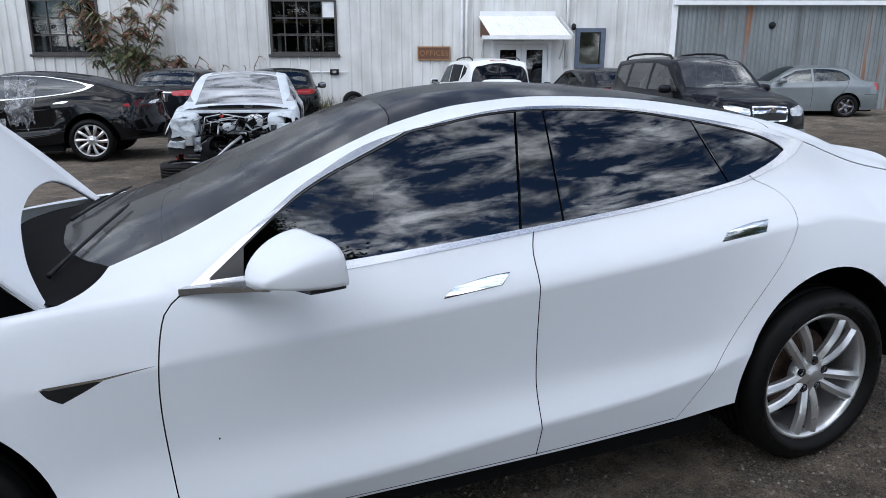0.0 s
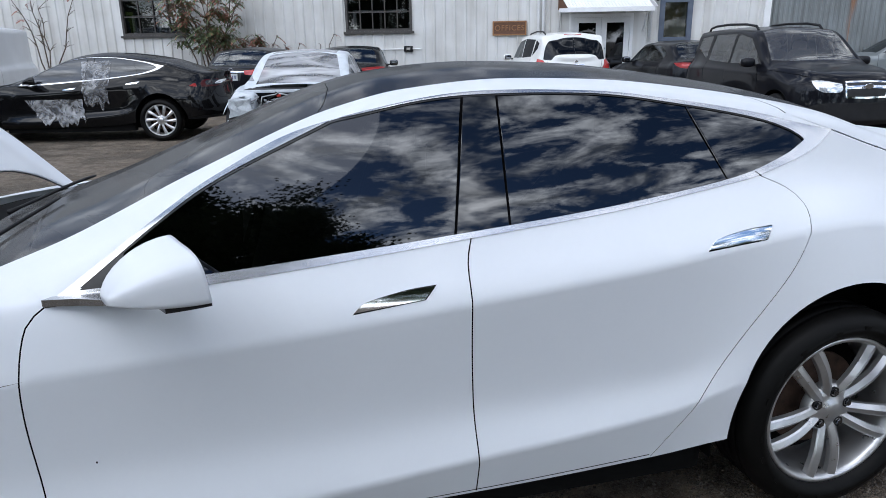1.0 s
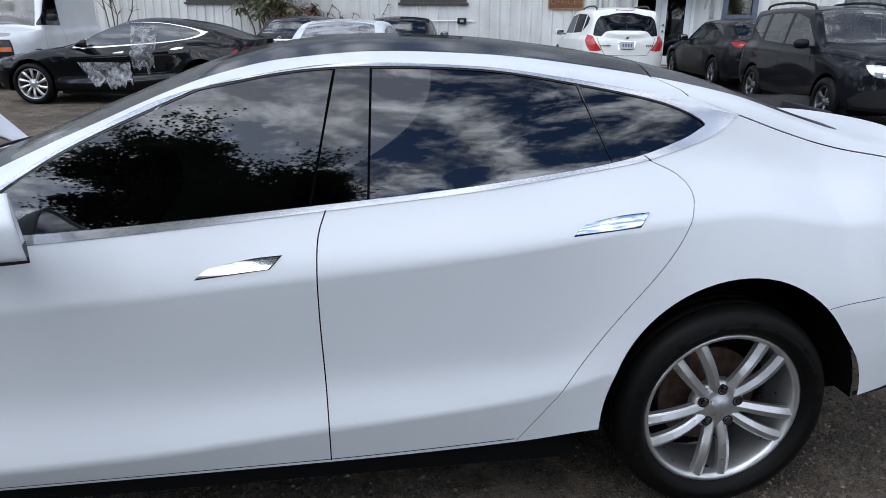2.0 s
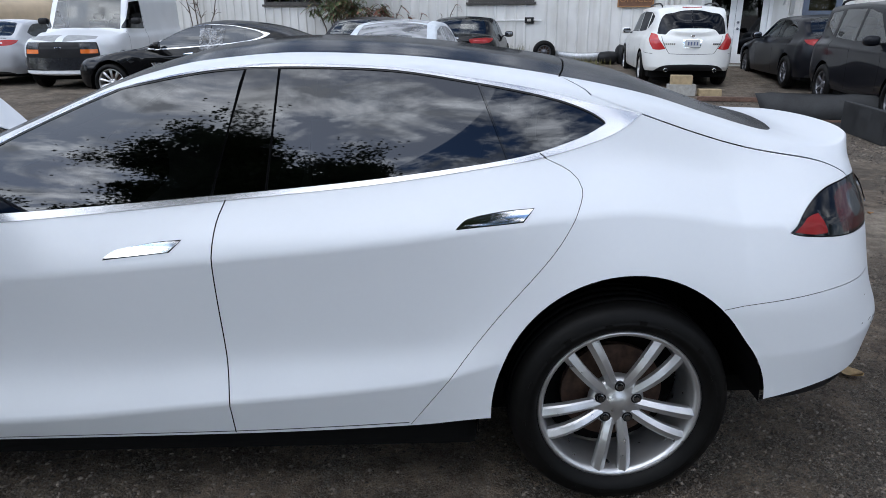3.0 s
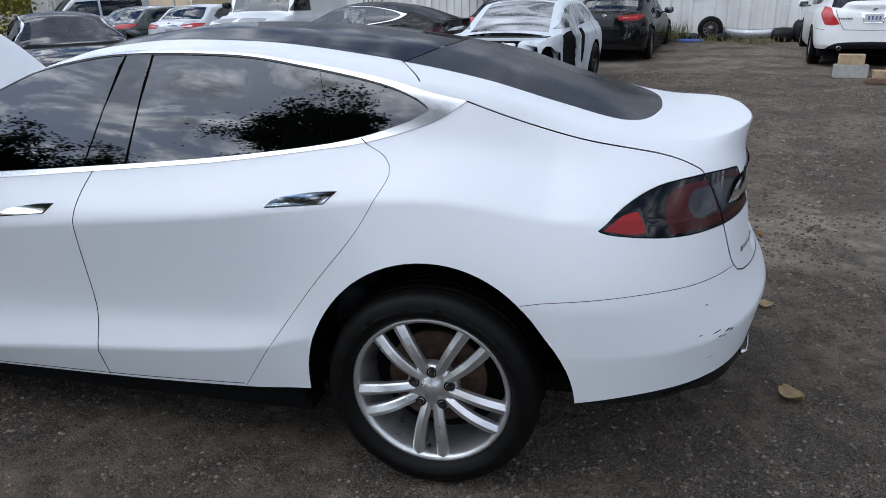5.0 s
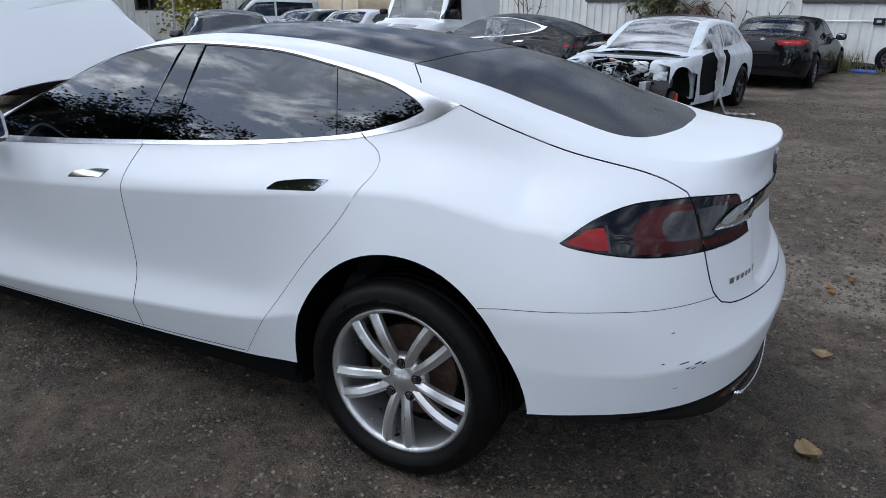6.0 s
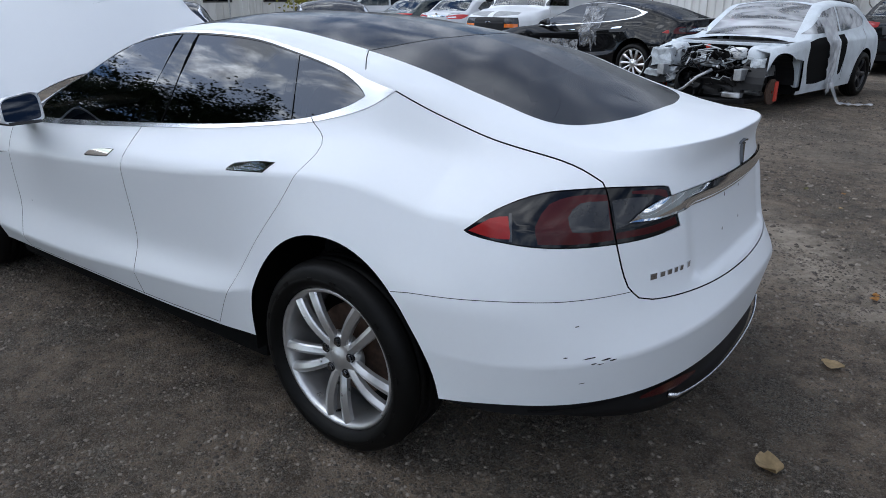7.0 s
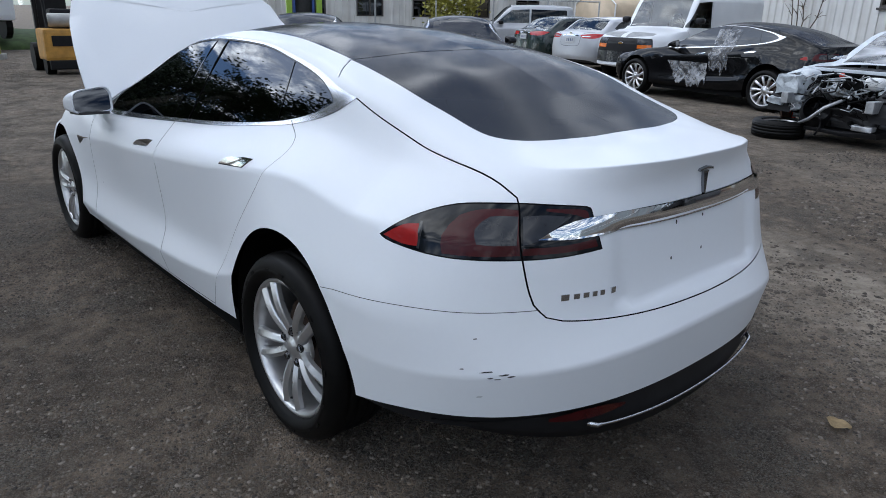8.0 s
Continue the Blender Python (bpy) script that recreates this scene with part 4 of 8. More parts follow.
def tail_details(root, sh):
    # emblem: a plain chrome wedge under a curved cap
    bm = bmesh.new()
    out = [(-.012, .028), (-.016, .036), (.016, .036), (.012, .028), (.004, -.042), (0, -.049), (-.004, -.042)]
    cap = [(-.040, .038), (-.036, .047), (0, .053), (.036, .047), (.040, .038), (.030, .041), (0, .045), (-.030, .041)]
    for poly in (out, cap):
        at = [on_tail(sh, a if abs(a) > .001 else .001, 1.02 + b * .9, .003) for a, b in poly]
        f = [bm.verts.new(q + nr * .006) for q, nr in at]
        g = [bm.verts.new(q - nr * .006) for q, nr in at]
        bm.faces.new(f); bm.faces.new(g[::-1])
        for k in range(len(f)):
            bm.faces.new((f[k], g[k], g[(k + 1) % len(f)], f[(k + 1) % len(f)]))
    bmesh.ops.recalc_face_normals(bm, faces=bm.faces)
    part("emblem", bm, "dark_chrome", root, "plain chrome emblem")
    # row of small chrome bars where the model lettering stands
    for k, w in enumerate((.032, .024, .024, .020, .020, .026)):
        y = -.585 + (0, .037, .066, .095, .120, .158)[k]
        bm = bmesh.new()
        a, na = on_tail(sh, y, .757, .003)
        b, nb = on_tail(sh, y + w * .72, .757, .003)
        hgt = Vector((0, 0, .009 if k in (0, 5) else .0075))
        vs = [bm.verts.new(q) for q in (a - hgt, b - hgt, b + hgt, a + hgt)] + [bm.verts.new(q) for q in (a - hgt - na * .006, b - hgt - nb * .006, b + hgt - nb * .006, a + hgt - na * .006)]
        for f in ((0, 1, 2, 3), (7, 6, 5, 4), (0, 4, 5, 1), (1, 5, 6, 2), (2, 6, 7, 3), (3, 7, 4, 0)):
            bm.faces.new([vs[i] for i in f])
        bmesh.ops.recalc_face_normals(bm, faces=bm.faces)
        part("letter_bar", bm, "satin_trim", root)
    # scuffs on the bumper corner and holes of the missing plate
    rs = random.Random(3)
    for y, z, w, hh in ((-.790, .566, .017, .0022), (-.755, .560, .013, .0022), (-.742, .556, .010, .0018), (-.785, .550, .007, .0016), (-.770, .548, .009, .0015), (-.835, .570, .005, .0015), (-.80, .487, .008, .0015), (-.800, .655, .006, .0018), (-.15, .80, .005, .006), (.02, .80, .005, .006), (-.12, .905, .005, .006), (.03, .905, .005, .006)):
        bm = bmesh.new()
        n = 9
        ring = []
        for k in range(n):
            t = 2 * math.pi * k / n
            q, _ = on_tail(sh, y + w * math.cos(t) * rs.uniform(.6, 1.1), z + hh * math.sin(t) * rs.uniform(.6, 1.3) + .15 * w * math.cos(t), .0012)
            ring.append(bm.verts.new(q))
        bm.faces.new(ring)
        bmesh.ops.recalc_face_normals(bm, faces=bm.faces)
        part("scuff" if z < .7 else "plate_hole", bm, "black_trim", root)
    # a small stone chip on the front door
    uc, vc = np.array([-2.18]), np.array([2.006])
    p, nr = Vector(sh.at(uc, vc)[0]), Vector(sh.normal(uc, vc)[0])
    bm = bmesh.new()
    bm.faces.new([bm.verts.new(p + nr * .001 + Vector((.0022 * math.cos(2 * math.pi * k / 7) * (1 + .3 * (k % 2)), 0, .0035 * math.sin(2 * math.pi * k / 7)))) for k in range(7)])
    part("paint_chip", bm, "plastic", root, "small dark stone chip")
    # lower valance: reflectors and a bright strip
    for s in (1, -1):
        bm = bmesh.new()
        rows = []
        for k in range(13):
            f = k / 12
            yy = -(.62 - .26 * f)
            h2 = .020 * math.sin(math.pi * (.08 + .84 * f))
            rows.append([on_tail(sh, yy, .392 - .004 * f + o * h2, .004)[0] for o in (-1, 0, 1)])
        vr = [[bm.verts.new((q.x, q.y * s, q.z)) for q in r] for r in rows]
        for a, b in zip(vr, vr[1:]):
            for k in range(2):
                bm.faces.new((a[k], a[k + 1], b[k + 1], b[k]))
        bmesh.ops.recalc_face_normals(bm, faces=bm.faces)
        part("reflector", bm, "dark_red_lens", root, "dark red bumper reflector", smooth=True)
    bm = bmesh.new()
    pts = []
    for k in range(41):
        y = -.49 + .98 * k / 40
        q, nr = on_tail(sh, y if abs(y) > .002 else .002, .375, .0)
        pts.append(q + nr * (-.004 if abs(y) > .47 else .012) + Vector((0, 0, -.026 - .020 * (1 - (y / .49) ** 2))))
    add_tube(bm, pts, [.010, .008] + [.0045] * 37 + [.008, .010], 8)
    part("valance_strip", bm, "satin_trim", root, "thin bright strip on the lower valance", smooth=True)
    bm = bmesh.new()
    rows = []
    for k in range(33):
        y = -.90 + 1.8 * k / 32
        q, nr = on_tail(sh, y if abs(y) > .002 else .002, .375, 0)
        f = (1 - min(1, (abs(y) / .9)) ** 2)
        rows.append([bm.verts.new(q + nr * o + Vector((0, 0, dz))) for o, dz in ((-.014, .03 * f), (.002 - .03 * (1 - f), -.05 * f), (-.03, -.13 * f), (-.12, -.16 * f), (-.35, -.16 * f - .01))])
    for a, b in zip(rows, rows[1:]):
        for k in range(4):
            bm.faces.new((a[k], a[k + 1], b[k + 1], b[k]))
    bmesh.ops.recalc_face_normals(bm, faces=bm.faces)
    part("diffuser", bm, "plastic", root, "black plastic lower valance", smooth=True)


def line_strip_z(sh, curve, half):
    """A gap along a curve given as (u, height), of even width on the skin."""
    c = np.array(curve)
    d = np.gradient(c, axis=0)
    d /= np.maximum(1e-9, np.linalg.norm(d, axis=1))[:, None]
    nrm = np.stack([-d[:, 1], d[:, 0]], 1) * half
    return sh.by_z([tuple(q) for q in c + nrm] + [tuple(q) for q in (c - nrm)[::-1]])


def clip_x(poly, a, b):
    """The piece of an outline between two slanting lines (x, z, x, z)."""
    def cut(p, ln, keep):
        if ln is None:
            return p
        f = lambda q: (q[0] - (ln[0] + (ln[2] - ln[0]) * (q[1] - ln[1]) / (ln[3] - ln[1]))) * keep
        out = []
        for i in range(len(p)):
            q, r = p[i], p[(i + 1) % len(p)]
            fq, fr = f(q), f(r)
            if fq >= 0:
                out.append(q)
            if fq * fr < 0:
                t = fq / (fq - fr)
                out.append((q[0] + (r[0] - q[0]) * t, q[1] + (r[1] - q[1]) * t))
        return out
    return cut(cut(poly, a, 1), b, -1)


HOOD_UP, STEER = 54, 0
WHEEL_ROLL = {(0, 1): 2}
hero = empty("white_saloon", CAR, "white electric fastback saloon with open bonnet on dirty ground", "car")
fastback(hero, "white_paint", 0.022, 0.14, "twin", True, "seat")

# ---- ground and buildings ----
def ground_material():
    m, n, l, p = nodes_of("yard_ground")
    co = n.new("ShaderNodeTexCoord")
    src = co.outputs["Object"]

    def noise_at(scale, detail=6, rough=0.6, dist=0.0):
        t = n.new("ShaderNodeTexNoise")
        t.inputs["Scale"].default_value, t.inputs["Detail"].default_value = scale, detail
        t.inputs["Roughness"].default_value, t.inputs["Distortion"].default_value = rough, dist
        l.new(src, t.inputs["Vector"])
        return t.outputs["Fac"]

    def ramp(fac, a, b, ca, cb):
        r = n.new("ShaderNodeValToRGB")
        r.color_ramp.elements[0].position, r.color_ramp.elements[1].position = a, b
        r.color_ramp.elements[0].color, r.color_ramp.elements[1].color = (*ca, 1), (*cb, 1)
        l.new(fac, r.inputs["Fac"])
        return r.outputs["Color"]

    def mix(fac, a, b, kind="MIX"):
        q = n.new("ShaderNodeMixRGB")
        q.blend_type = kind
        if isinstance(fac, float):
            q.inputs[0].default_value = fac
        else:
            l.new(fac, q.inputs[0])
        l.new(a, q.inputs[1]); l.new(b, q.inputs[2])
        return q.outputs[0]
    def math_node(kind, a, b=None):
        q = n.new("ShaderNodeMath")
        q.operation = kind
        for i, x in enumerate((a, b)):
            if x is None:
                continue
            if isinstance(x, (int, float)):
                q.inputs[i].default_value = x
            else:
                l.new(x, q.inputs[i])
        return q.outputs[0]
    # trodden brown dirt
    dirt = ramp(noise_at(7, 10, 0.68, 0.3), 0.39, 0.63, (0.066, 0.050, 0.037), (0.258, 0.203, 0.154))
    tone = ramp(noise_at(0.8, 6, 0.6), 0.37, 0.63, (0.60, 0.57, 0.54), (1.32, 1.28, 1.22))
    dirt = mix(1.0, dirt, tone, "MULTIPLY")
    # bands worn pale and hard across the yard
    sep = n.new("ShaderNodeSeparateXYZ")
    l.new(src, sep.inputs[0])
    wave = math_node("MULTIPLY", math_node("SUBTRACT", noise_at(0.55, 7, 0.62), 0.5), 3.4)
    lane = math_node("ADD", math_node("SUBTRACT", sep.outputs["Y"], math_node("MULTIPLY", sep.outputs["X"], 0.16)), wave)
    mr = n.new("ShaderNodeMapRange")
    mr.inputs["From Min"].default_value, mr.inputs["From Max"].default_value = 0.0, 20.0
    l.new(lane, mr.inputs["Value"])
    band = n.new("ShaderNodeValToRGB")
    stops = [(0, 0.0), (1.45, 0.0), (1.9, 0.85), (2.7, 0.9), (3.2, 0.12), (4.7, 0.15), (5.4, 0.5), (6.8, 0.45), (8.0, 0.2), (11.5, 0.3), (14, 0.65), (20, 0.5)]
    els = band.color_ramp.elements
    while len(els) < len(stops):
        els.new(0.5)
    for e, (y, g) in zip(els, stops):
        e.position, e.color = y / 20, (g, g, g, 1)
    l.new(mr.outputs[0], band.inputs["Fac"])
    broken = ramp(noise_at(2.6, 9, 0.7), 0.34, 0.56, (0.15, 0.15, 0.15), (1, 1, 1))
    west = n.new("ShaderNodeMapRange")
    west.inputs["From Min"].default_value, west.inputs["From Max"].default_value = -2.0, -6.5
    west.inputs["To Min"].default_value, west.inputs["To Max"].default_value = 0.0, 0.6
    l.new(math_node("ADD", sep.outputs["X"], wave), west.inputs["Value"])
    pale = math_node("MULTIPLY", math_node("MAXIMUM", band.outputs["Color"], west.outputs[0]), broken)
    hard = ramp(noise_at(14, 9, 0.7), 0.34, 0.68, (0.200, 0.166, 0.128), (0.390, 0.340, 0.275))
    col = mix(pale, dirt, hard)
    # crushed stone in drifts: every cell a stone of its own grey, with dark joints
    drift = ramp(noise_at(1.05, 7, 0.66), 0.47, 0.56, (0, 0, 0), (1, 1, 1))
    bump_in = noise_at(26, 9, 0.72)
    for size, share in ((70, 0.42), (135, 0.46), (230, 0.50)):
        vor = n.new("ShaderNodeTexVoronoi")
        vor.inputs["Scale"].default_value, vor.inputs["Randomness"].default_value = size, 1
        l.new(src, vor.inputs["Vector"])
        grey = ramp(vor.outputs["Color"], 0.15, 0.95, (0.038, 0.032, 0.026), (0.340, 0.305, 0.255))
        some = math_node("GREATER_THAN", noise_at(size * .22, 4, .7), 1 - share - .12)
        body = ramp(vor.outputs["Distance"], 0.34, 0.58, (1, 1, 1), (0, 0, 0))
        mask = math_node("MULTIPLY", math_node("MULTIPLY", some, body), math_node("MULTIPLY", math_node("MAXIMUM", drift, 0.42), math_node("SUBTRACT", 1.0, math_node("MULTIPLY", pale, 0.85))))
        col = mix(mask, col, grey)
        bump_in = math_node("ADD", bump_in, math_node("MULTIPLY", mask, 0.55))
    l.new(col, p.inputs["Base Color"])
    p.inputs["Roughness"].default_value = 0.9
    p.inputs["Specular IOR Level"].default_value = 0.2
    b = n.new("ShaderNodeBump")
    b.inputs["Strength"].default_value, b.inputs["Distance"].default_value = 1.0, 0.022
    l.new(bump_in, b.inputs["Height"]); l.new(b.outputs[0], p.inputs["Normal"])
    return m


def streaked(name, col, dirt, rough=0.55, metal=0.0, rust=0.0, low=0.45, high=0.8):
    """Painted sheet with dirt or rust that runs down in streaks."""
    m, n, l, p = nodes_of(name)
    co = n.new("ShaderNodeTexCoord")
    mp = n.new("ShaderNodeMapping"); mp.inputs["Scale"].default_value = (2.6, 2.6, 0.16)
    l.new(co.outputs["Object"], mp.inputs["Vector"])
    a = n.new("ShaderNodeTexNoise"); a.inputs["Scale"].default_value, a.inputs["Detail"].default_value = 1.6, 7
    l.new(mp.outputs[0], a.inputs["Vector"])
    b = n.new("ShaderNodeTexNoise"); b.inputs["Scale"].default_value, b.inputs["Detail"].default_value = 1.1, 6
    l.new(co.outputs["Object"], b.inputs["Vector"])
    r = n.new("ShaderNodeValToRGB")
    r.color_ramp.elements[0].position, r.color_ramp.elements[1].position = low, high
    r.color_ramp.elements[0].color, r.color_ramp.elements[1].color = (*col, 1), (*dirt, 1)
    l.new(a.outputs["Fac"], r.inputs["Fac"])
    r2 = n.new("ShaderNodeValToRGB")
    r2.color_ramp.elements[0].position, r2.color_ramp.elements[1].position = 0.35, 0.75
    r2.color_ramp.elements[0].color, r2.color_ramp.elements[1].color = (1, 1, 1, 1), (0.80, 0.79, 0.77, 1)
    l.new(b.outputs["Fac"], r2.inputs["Fac"])
    mx = n.new("ShaderNodeMixRGB"); mx.blend_type = "MULTIPLY"; mx.inputs[0].default_value = 1
    l.new(r.outputs["Color"], mx.inputs[1]); l.new(r2.outputs["Color"], mx.inputs[2])
    out = mx.outputs[0]
    if rust:
        c = n.new("ShaderNodeTexNoise"); c.inputs["Scale"].default_value, c.inputs["Detail"].default_value = 0.9, 5
        mp2 = n.new("ShaderNodeMapping"); mp2.inputs["Scale"].default_value = (3.0, 3.0, 0.22); mp2.inputs["Location"].default_value = (7, 3, 2)
        l.new(co.outputs["Object"], mp2.inputs["Vector"]); l.new(mp2.outputs[0], c.inputs["Vector"])
        rr = n.new("ShaderNodeValToRGB")
        rr.color_ramp.elements[0].position, rr.color_ramp.elements[1].position = 0.62, 0.68
        l.new(c.outputs["Fac"], rr.inputs["Fac"])
        m2 = n.new("ShaderNodeMixRGB"); m2.inputs[2].default_value = (0.26, 0.13, 0.07, 1)
        sc = n.new("ShaderNodeMath"); sc.operation = "MULTIPLY"; sc.inputs[1].default_value = rust
        l.new(rr.outputs["Color"], sc.inputs[0]); l.new(sc.outputs[0], m2.inputs[0]); l.new(out, m2.inputs[1])
        out = m2.outputs[0]
    l.new(out, p.inputs["Base Color"])
    p.inputs["Roughness"].default_value, p.inputs["Metallic"].default_value = rough, metal
    return m


M["ground"] = ground_material()
M["siding"] = streaked("white_siding", (0.68, 0.675, 0.65), (0.53, 0.515, 0.48))
M["grey_siding"] = streaked("grey_siding", (0.25, 0.27, 0.27), (0.14, 0.145, 0.14), 0.5, 0.2, rust=0.9)
M["white_trim"] = surface("white_trim", (0.78, 0.78, 0.77), 0.5, var=0.06, scale=4)
M["window_frame"] = surface("dark_window_frame", (0.05, 0.045, 0.04), 0.6, var=0.3)
M["pane"] = tinted_glass("building_glass", (0.60, 0.62, 0.62), gloss=(.35, .36, .37))
# near-black colour carries the dimness inside the sheds
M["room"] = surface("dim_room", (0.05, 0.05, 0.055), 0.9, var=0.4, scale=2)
M["sign_wood"] = surface("brown_sign_board", (0.12, 0.055, 0.028), 0.7, var=0.35, scale=5, stretch=(1, 1, 8))
M["sign_letters"] = surface("carved_letters", (0.30, 0.15, 0.06), 0.7, var=0.2)
M["curtain"] = surface("yellowed_blind", (0.33, 0.24, 0.10), 0.8, var=0.25, scale=3)
M["blue_frame"] = surface("blue_grey_frame", (0.09, 0.11, 0.15), 0.5, var=0.2)
M["bark"] = surface("bark", (0.10, 0.075, 0.055), 0.9, var=0.4, scale=12, bump=0.004)
M["leaf_green"] = surface("green_leaf", (0.115, 0.150, 0.065), 0.55, var=0.5, scale=3)
M["leaf_red"] = surface("red_leaf", (0.30, 0.12, 0.085), 0.55, var=0.5, scale=3)
M["leaf_dark"] = surface("dark_leaf", (0.050, 0.075, 0.028), 0.6, var=0.5, scale=1)
M["weed"] = surface("dry_weed", (0.16, 0.15, 0.06), 0.8, var=0.5, scale=3)
M["concrete_block"] = surface("concrete_block", (0.36, 0.35, 0.32), 0.9, var=0.2, scale=12, bump=0.003)
M["tan_block"] = surface("tan_block", (0.38, 0.29, 0.17), 0.85, var=0.25, scale=10, bump=0.002)
M["plow"] = surface("black_plough_steel", (0.020, 0.021, 0.022), 0.6, var=0.6, scale=5, metal=0.2, rvar=0.15)
M["fallen_leaf"] = surface("fallen_leaf", (0.48, 0.36, 0.20), 0.7, var=0.25, scale=30)


def ground_z(x, y):
    f = min(1, max(0, (y - 13.2) / 5.0))
    return .24 * f * f * (3 - 2 * f)


def bumpy(x, y):
    return ground_z(x, y) + .012 * noise.noise((x * .6, y * .6, 0)) + .006 * noise.noise((x * 2.3, y * 2.3, 3))


def build_ground():
    """One sheet, fine near the car and coarse to the horizon."""
    ax = sorted(set([-900, -400, -200, -120, -80, -60, -45, -36] + [-30 + .5 * k for k in range(40)] + [-10 + .22 * k for k in range(90)] + [10 + 1.0 * k for k in range(20)] + [36, 45, 60, 80, 120, 200, 400, 900]))
    ay = sorted(set([-900, -400, -200, -100, -60, -40, -28, -20] + [-15 + .8 * k for k in range(12)] + [-5.4 + .22 * k for k in range(90)] + [14.5 + .6 * k for k in range(20)] + [30, 40, 60, 100, 200, 400, 900]))
    verts = [(x, y, bumpy(x, y) if abs(x) < 40 and abs(y) < 30 else ground_z(x, y)) for y in ay for x in ax]
    nx = len(ax)
    faces = [(j * nx + i, j * nx + i + 1, (j + 1) * nx + i + 1, (j + 1) * nx + i) for j in range(len(ay) - 1) for i in range(nx - 1)]
    me = bpy.data.meshes.new("ground")
    me.from_pydata(verts, [], faces)
    ob = part_mesh("ground", me, "ground", smooth=True)
    tagged(ob, "dark dirt and gravel yard with pale worn patches", "ground", kind="structure")


build_ground()
WALL = 18.21


def ribbed_wall(name, x0, x1, y, z0, z1, pitch, depth, material, holes=(), flat=.72, axis="x"):
    """A sheet-metal wall of upright ribs with thickness; holes (x0, x1, z0, z1) go through it."""
    cuts = sorted({x0, x1} | {h[0] for h in holes} | {h[1] for h in holes})
    zs = sorted({z0, z1} | {h[2] for h in holes} | {h[3] for h in holes})
    bm = bmesh.new()
    for a, b in zip(cuts, cuts[1:]):
        xs = [a]
        k = math.ceil(a / pitch)
        while True:
            for f, in ((0,), (flat,), (flat + .09,), (.91 + .0,)):
                x = (k + f) * pitch
                if a + 1e-4 < x < b - 1e-4:
                    xs.append(x)
            if k * pitch > b:
                break
            k += 1
        xs = sorted(set([a, b] + xs))
        off = []
        for x in xs:
            f = (x / pitch) % 1
            off.append(-depth if flat + .08 <= f <= .915 else 0.0)
        for c, d in zip(zs, zs[1:]):
            if any(h[0] <= a + 1e-6 and b <= h[1] + 1e-6 and h[2] <= c + 1e-6 and d <= h[3] + 1e-6 for h in holes):
                continue
            lo = [bm.verts.new((x, y + o, c)) for x, o in zip(xs, off)]
            hi = [bm.verts.new((x, y + o, d)) for x, o in zip(xs, off)]
            for i in range(len(xs) - 1):
                bm.faces.new((lo[i], lo[i + 1], hi[i + 1], hi[i]))
            back = [bm.verts.new(p) for p in ((a, y + .16, c), (b, y + .16, c), (b, y + .16, d), (a, y + .16, d))]
            bm.faces.new(back[::-1])
            bm.faces.new((lo[0], hi[0], back[3], back[0])); bm.faces.new((lo[-1], back[1], back[2], hi[-1]))
            bm.faces.new([*hi, back[2], back[3]]); bm.faces.new([*lo[::-1], back[0], back[1]])
    bmesh.ops.remove_doubles(bm, verts=bm.verts, dist=1e-5)
    bmesh.ops.recalc_face_normals(bm, faces=bm.faces)
    return part(name, bm, material)


WIN_A, WIN_B, WIN_C = (-13.14, -11.06, 1.88, 3.95), (-6.06, -4.06, 1.88, 3.95), (3.06, 3.90, 1.50, 2.60)
DOORS = (.55, 2.32, .22, 2.25)
wall = ribbed_wall("wall_white", -22.0, 6.0, WALL, 0, 6.0, .305, .032, "siding", [WIN_A, WIN_B, WIN_C, DOORS])
tagged(wall, "white ribbed sheet-metal wall with faint dirt streaks", "wall", kind="structure")
wall = ribbed_wall("wall_grey", 6.02, 34.0, WALL + .15, 0, 6.0, .135, .022, "grey_siding", flat=.45)
tagged(wall, "grey corrugated metal wall with rust streaks", "wall", kind="structure")
tagged(part("corner_trim", box_bm((5.86, WALL - .05, .1), (6.03, WALL + .1, 6.0), bevel=.006), "white_trim"), "white corner flashing", "trim", kind="structure")
# floor and back wall get the indoor shade from their dark colour
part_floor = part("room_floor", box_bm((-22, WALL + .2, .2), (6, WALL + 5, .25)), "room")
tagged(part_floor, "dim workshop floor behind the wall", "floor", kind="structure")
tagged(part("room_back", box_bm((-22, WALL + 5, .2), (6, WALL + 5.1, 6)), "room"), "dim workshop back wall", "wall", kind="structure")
tagged(part("roof_slab", box_bm((-22.3, WALL - .25, 6.0), (34, WALL + 6, 6.15)), "white_trim"), "white eaves of the long shed", "roof", kind="structure")


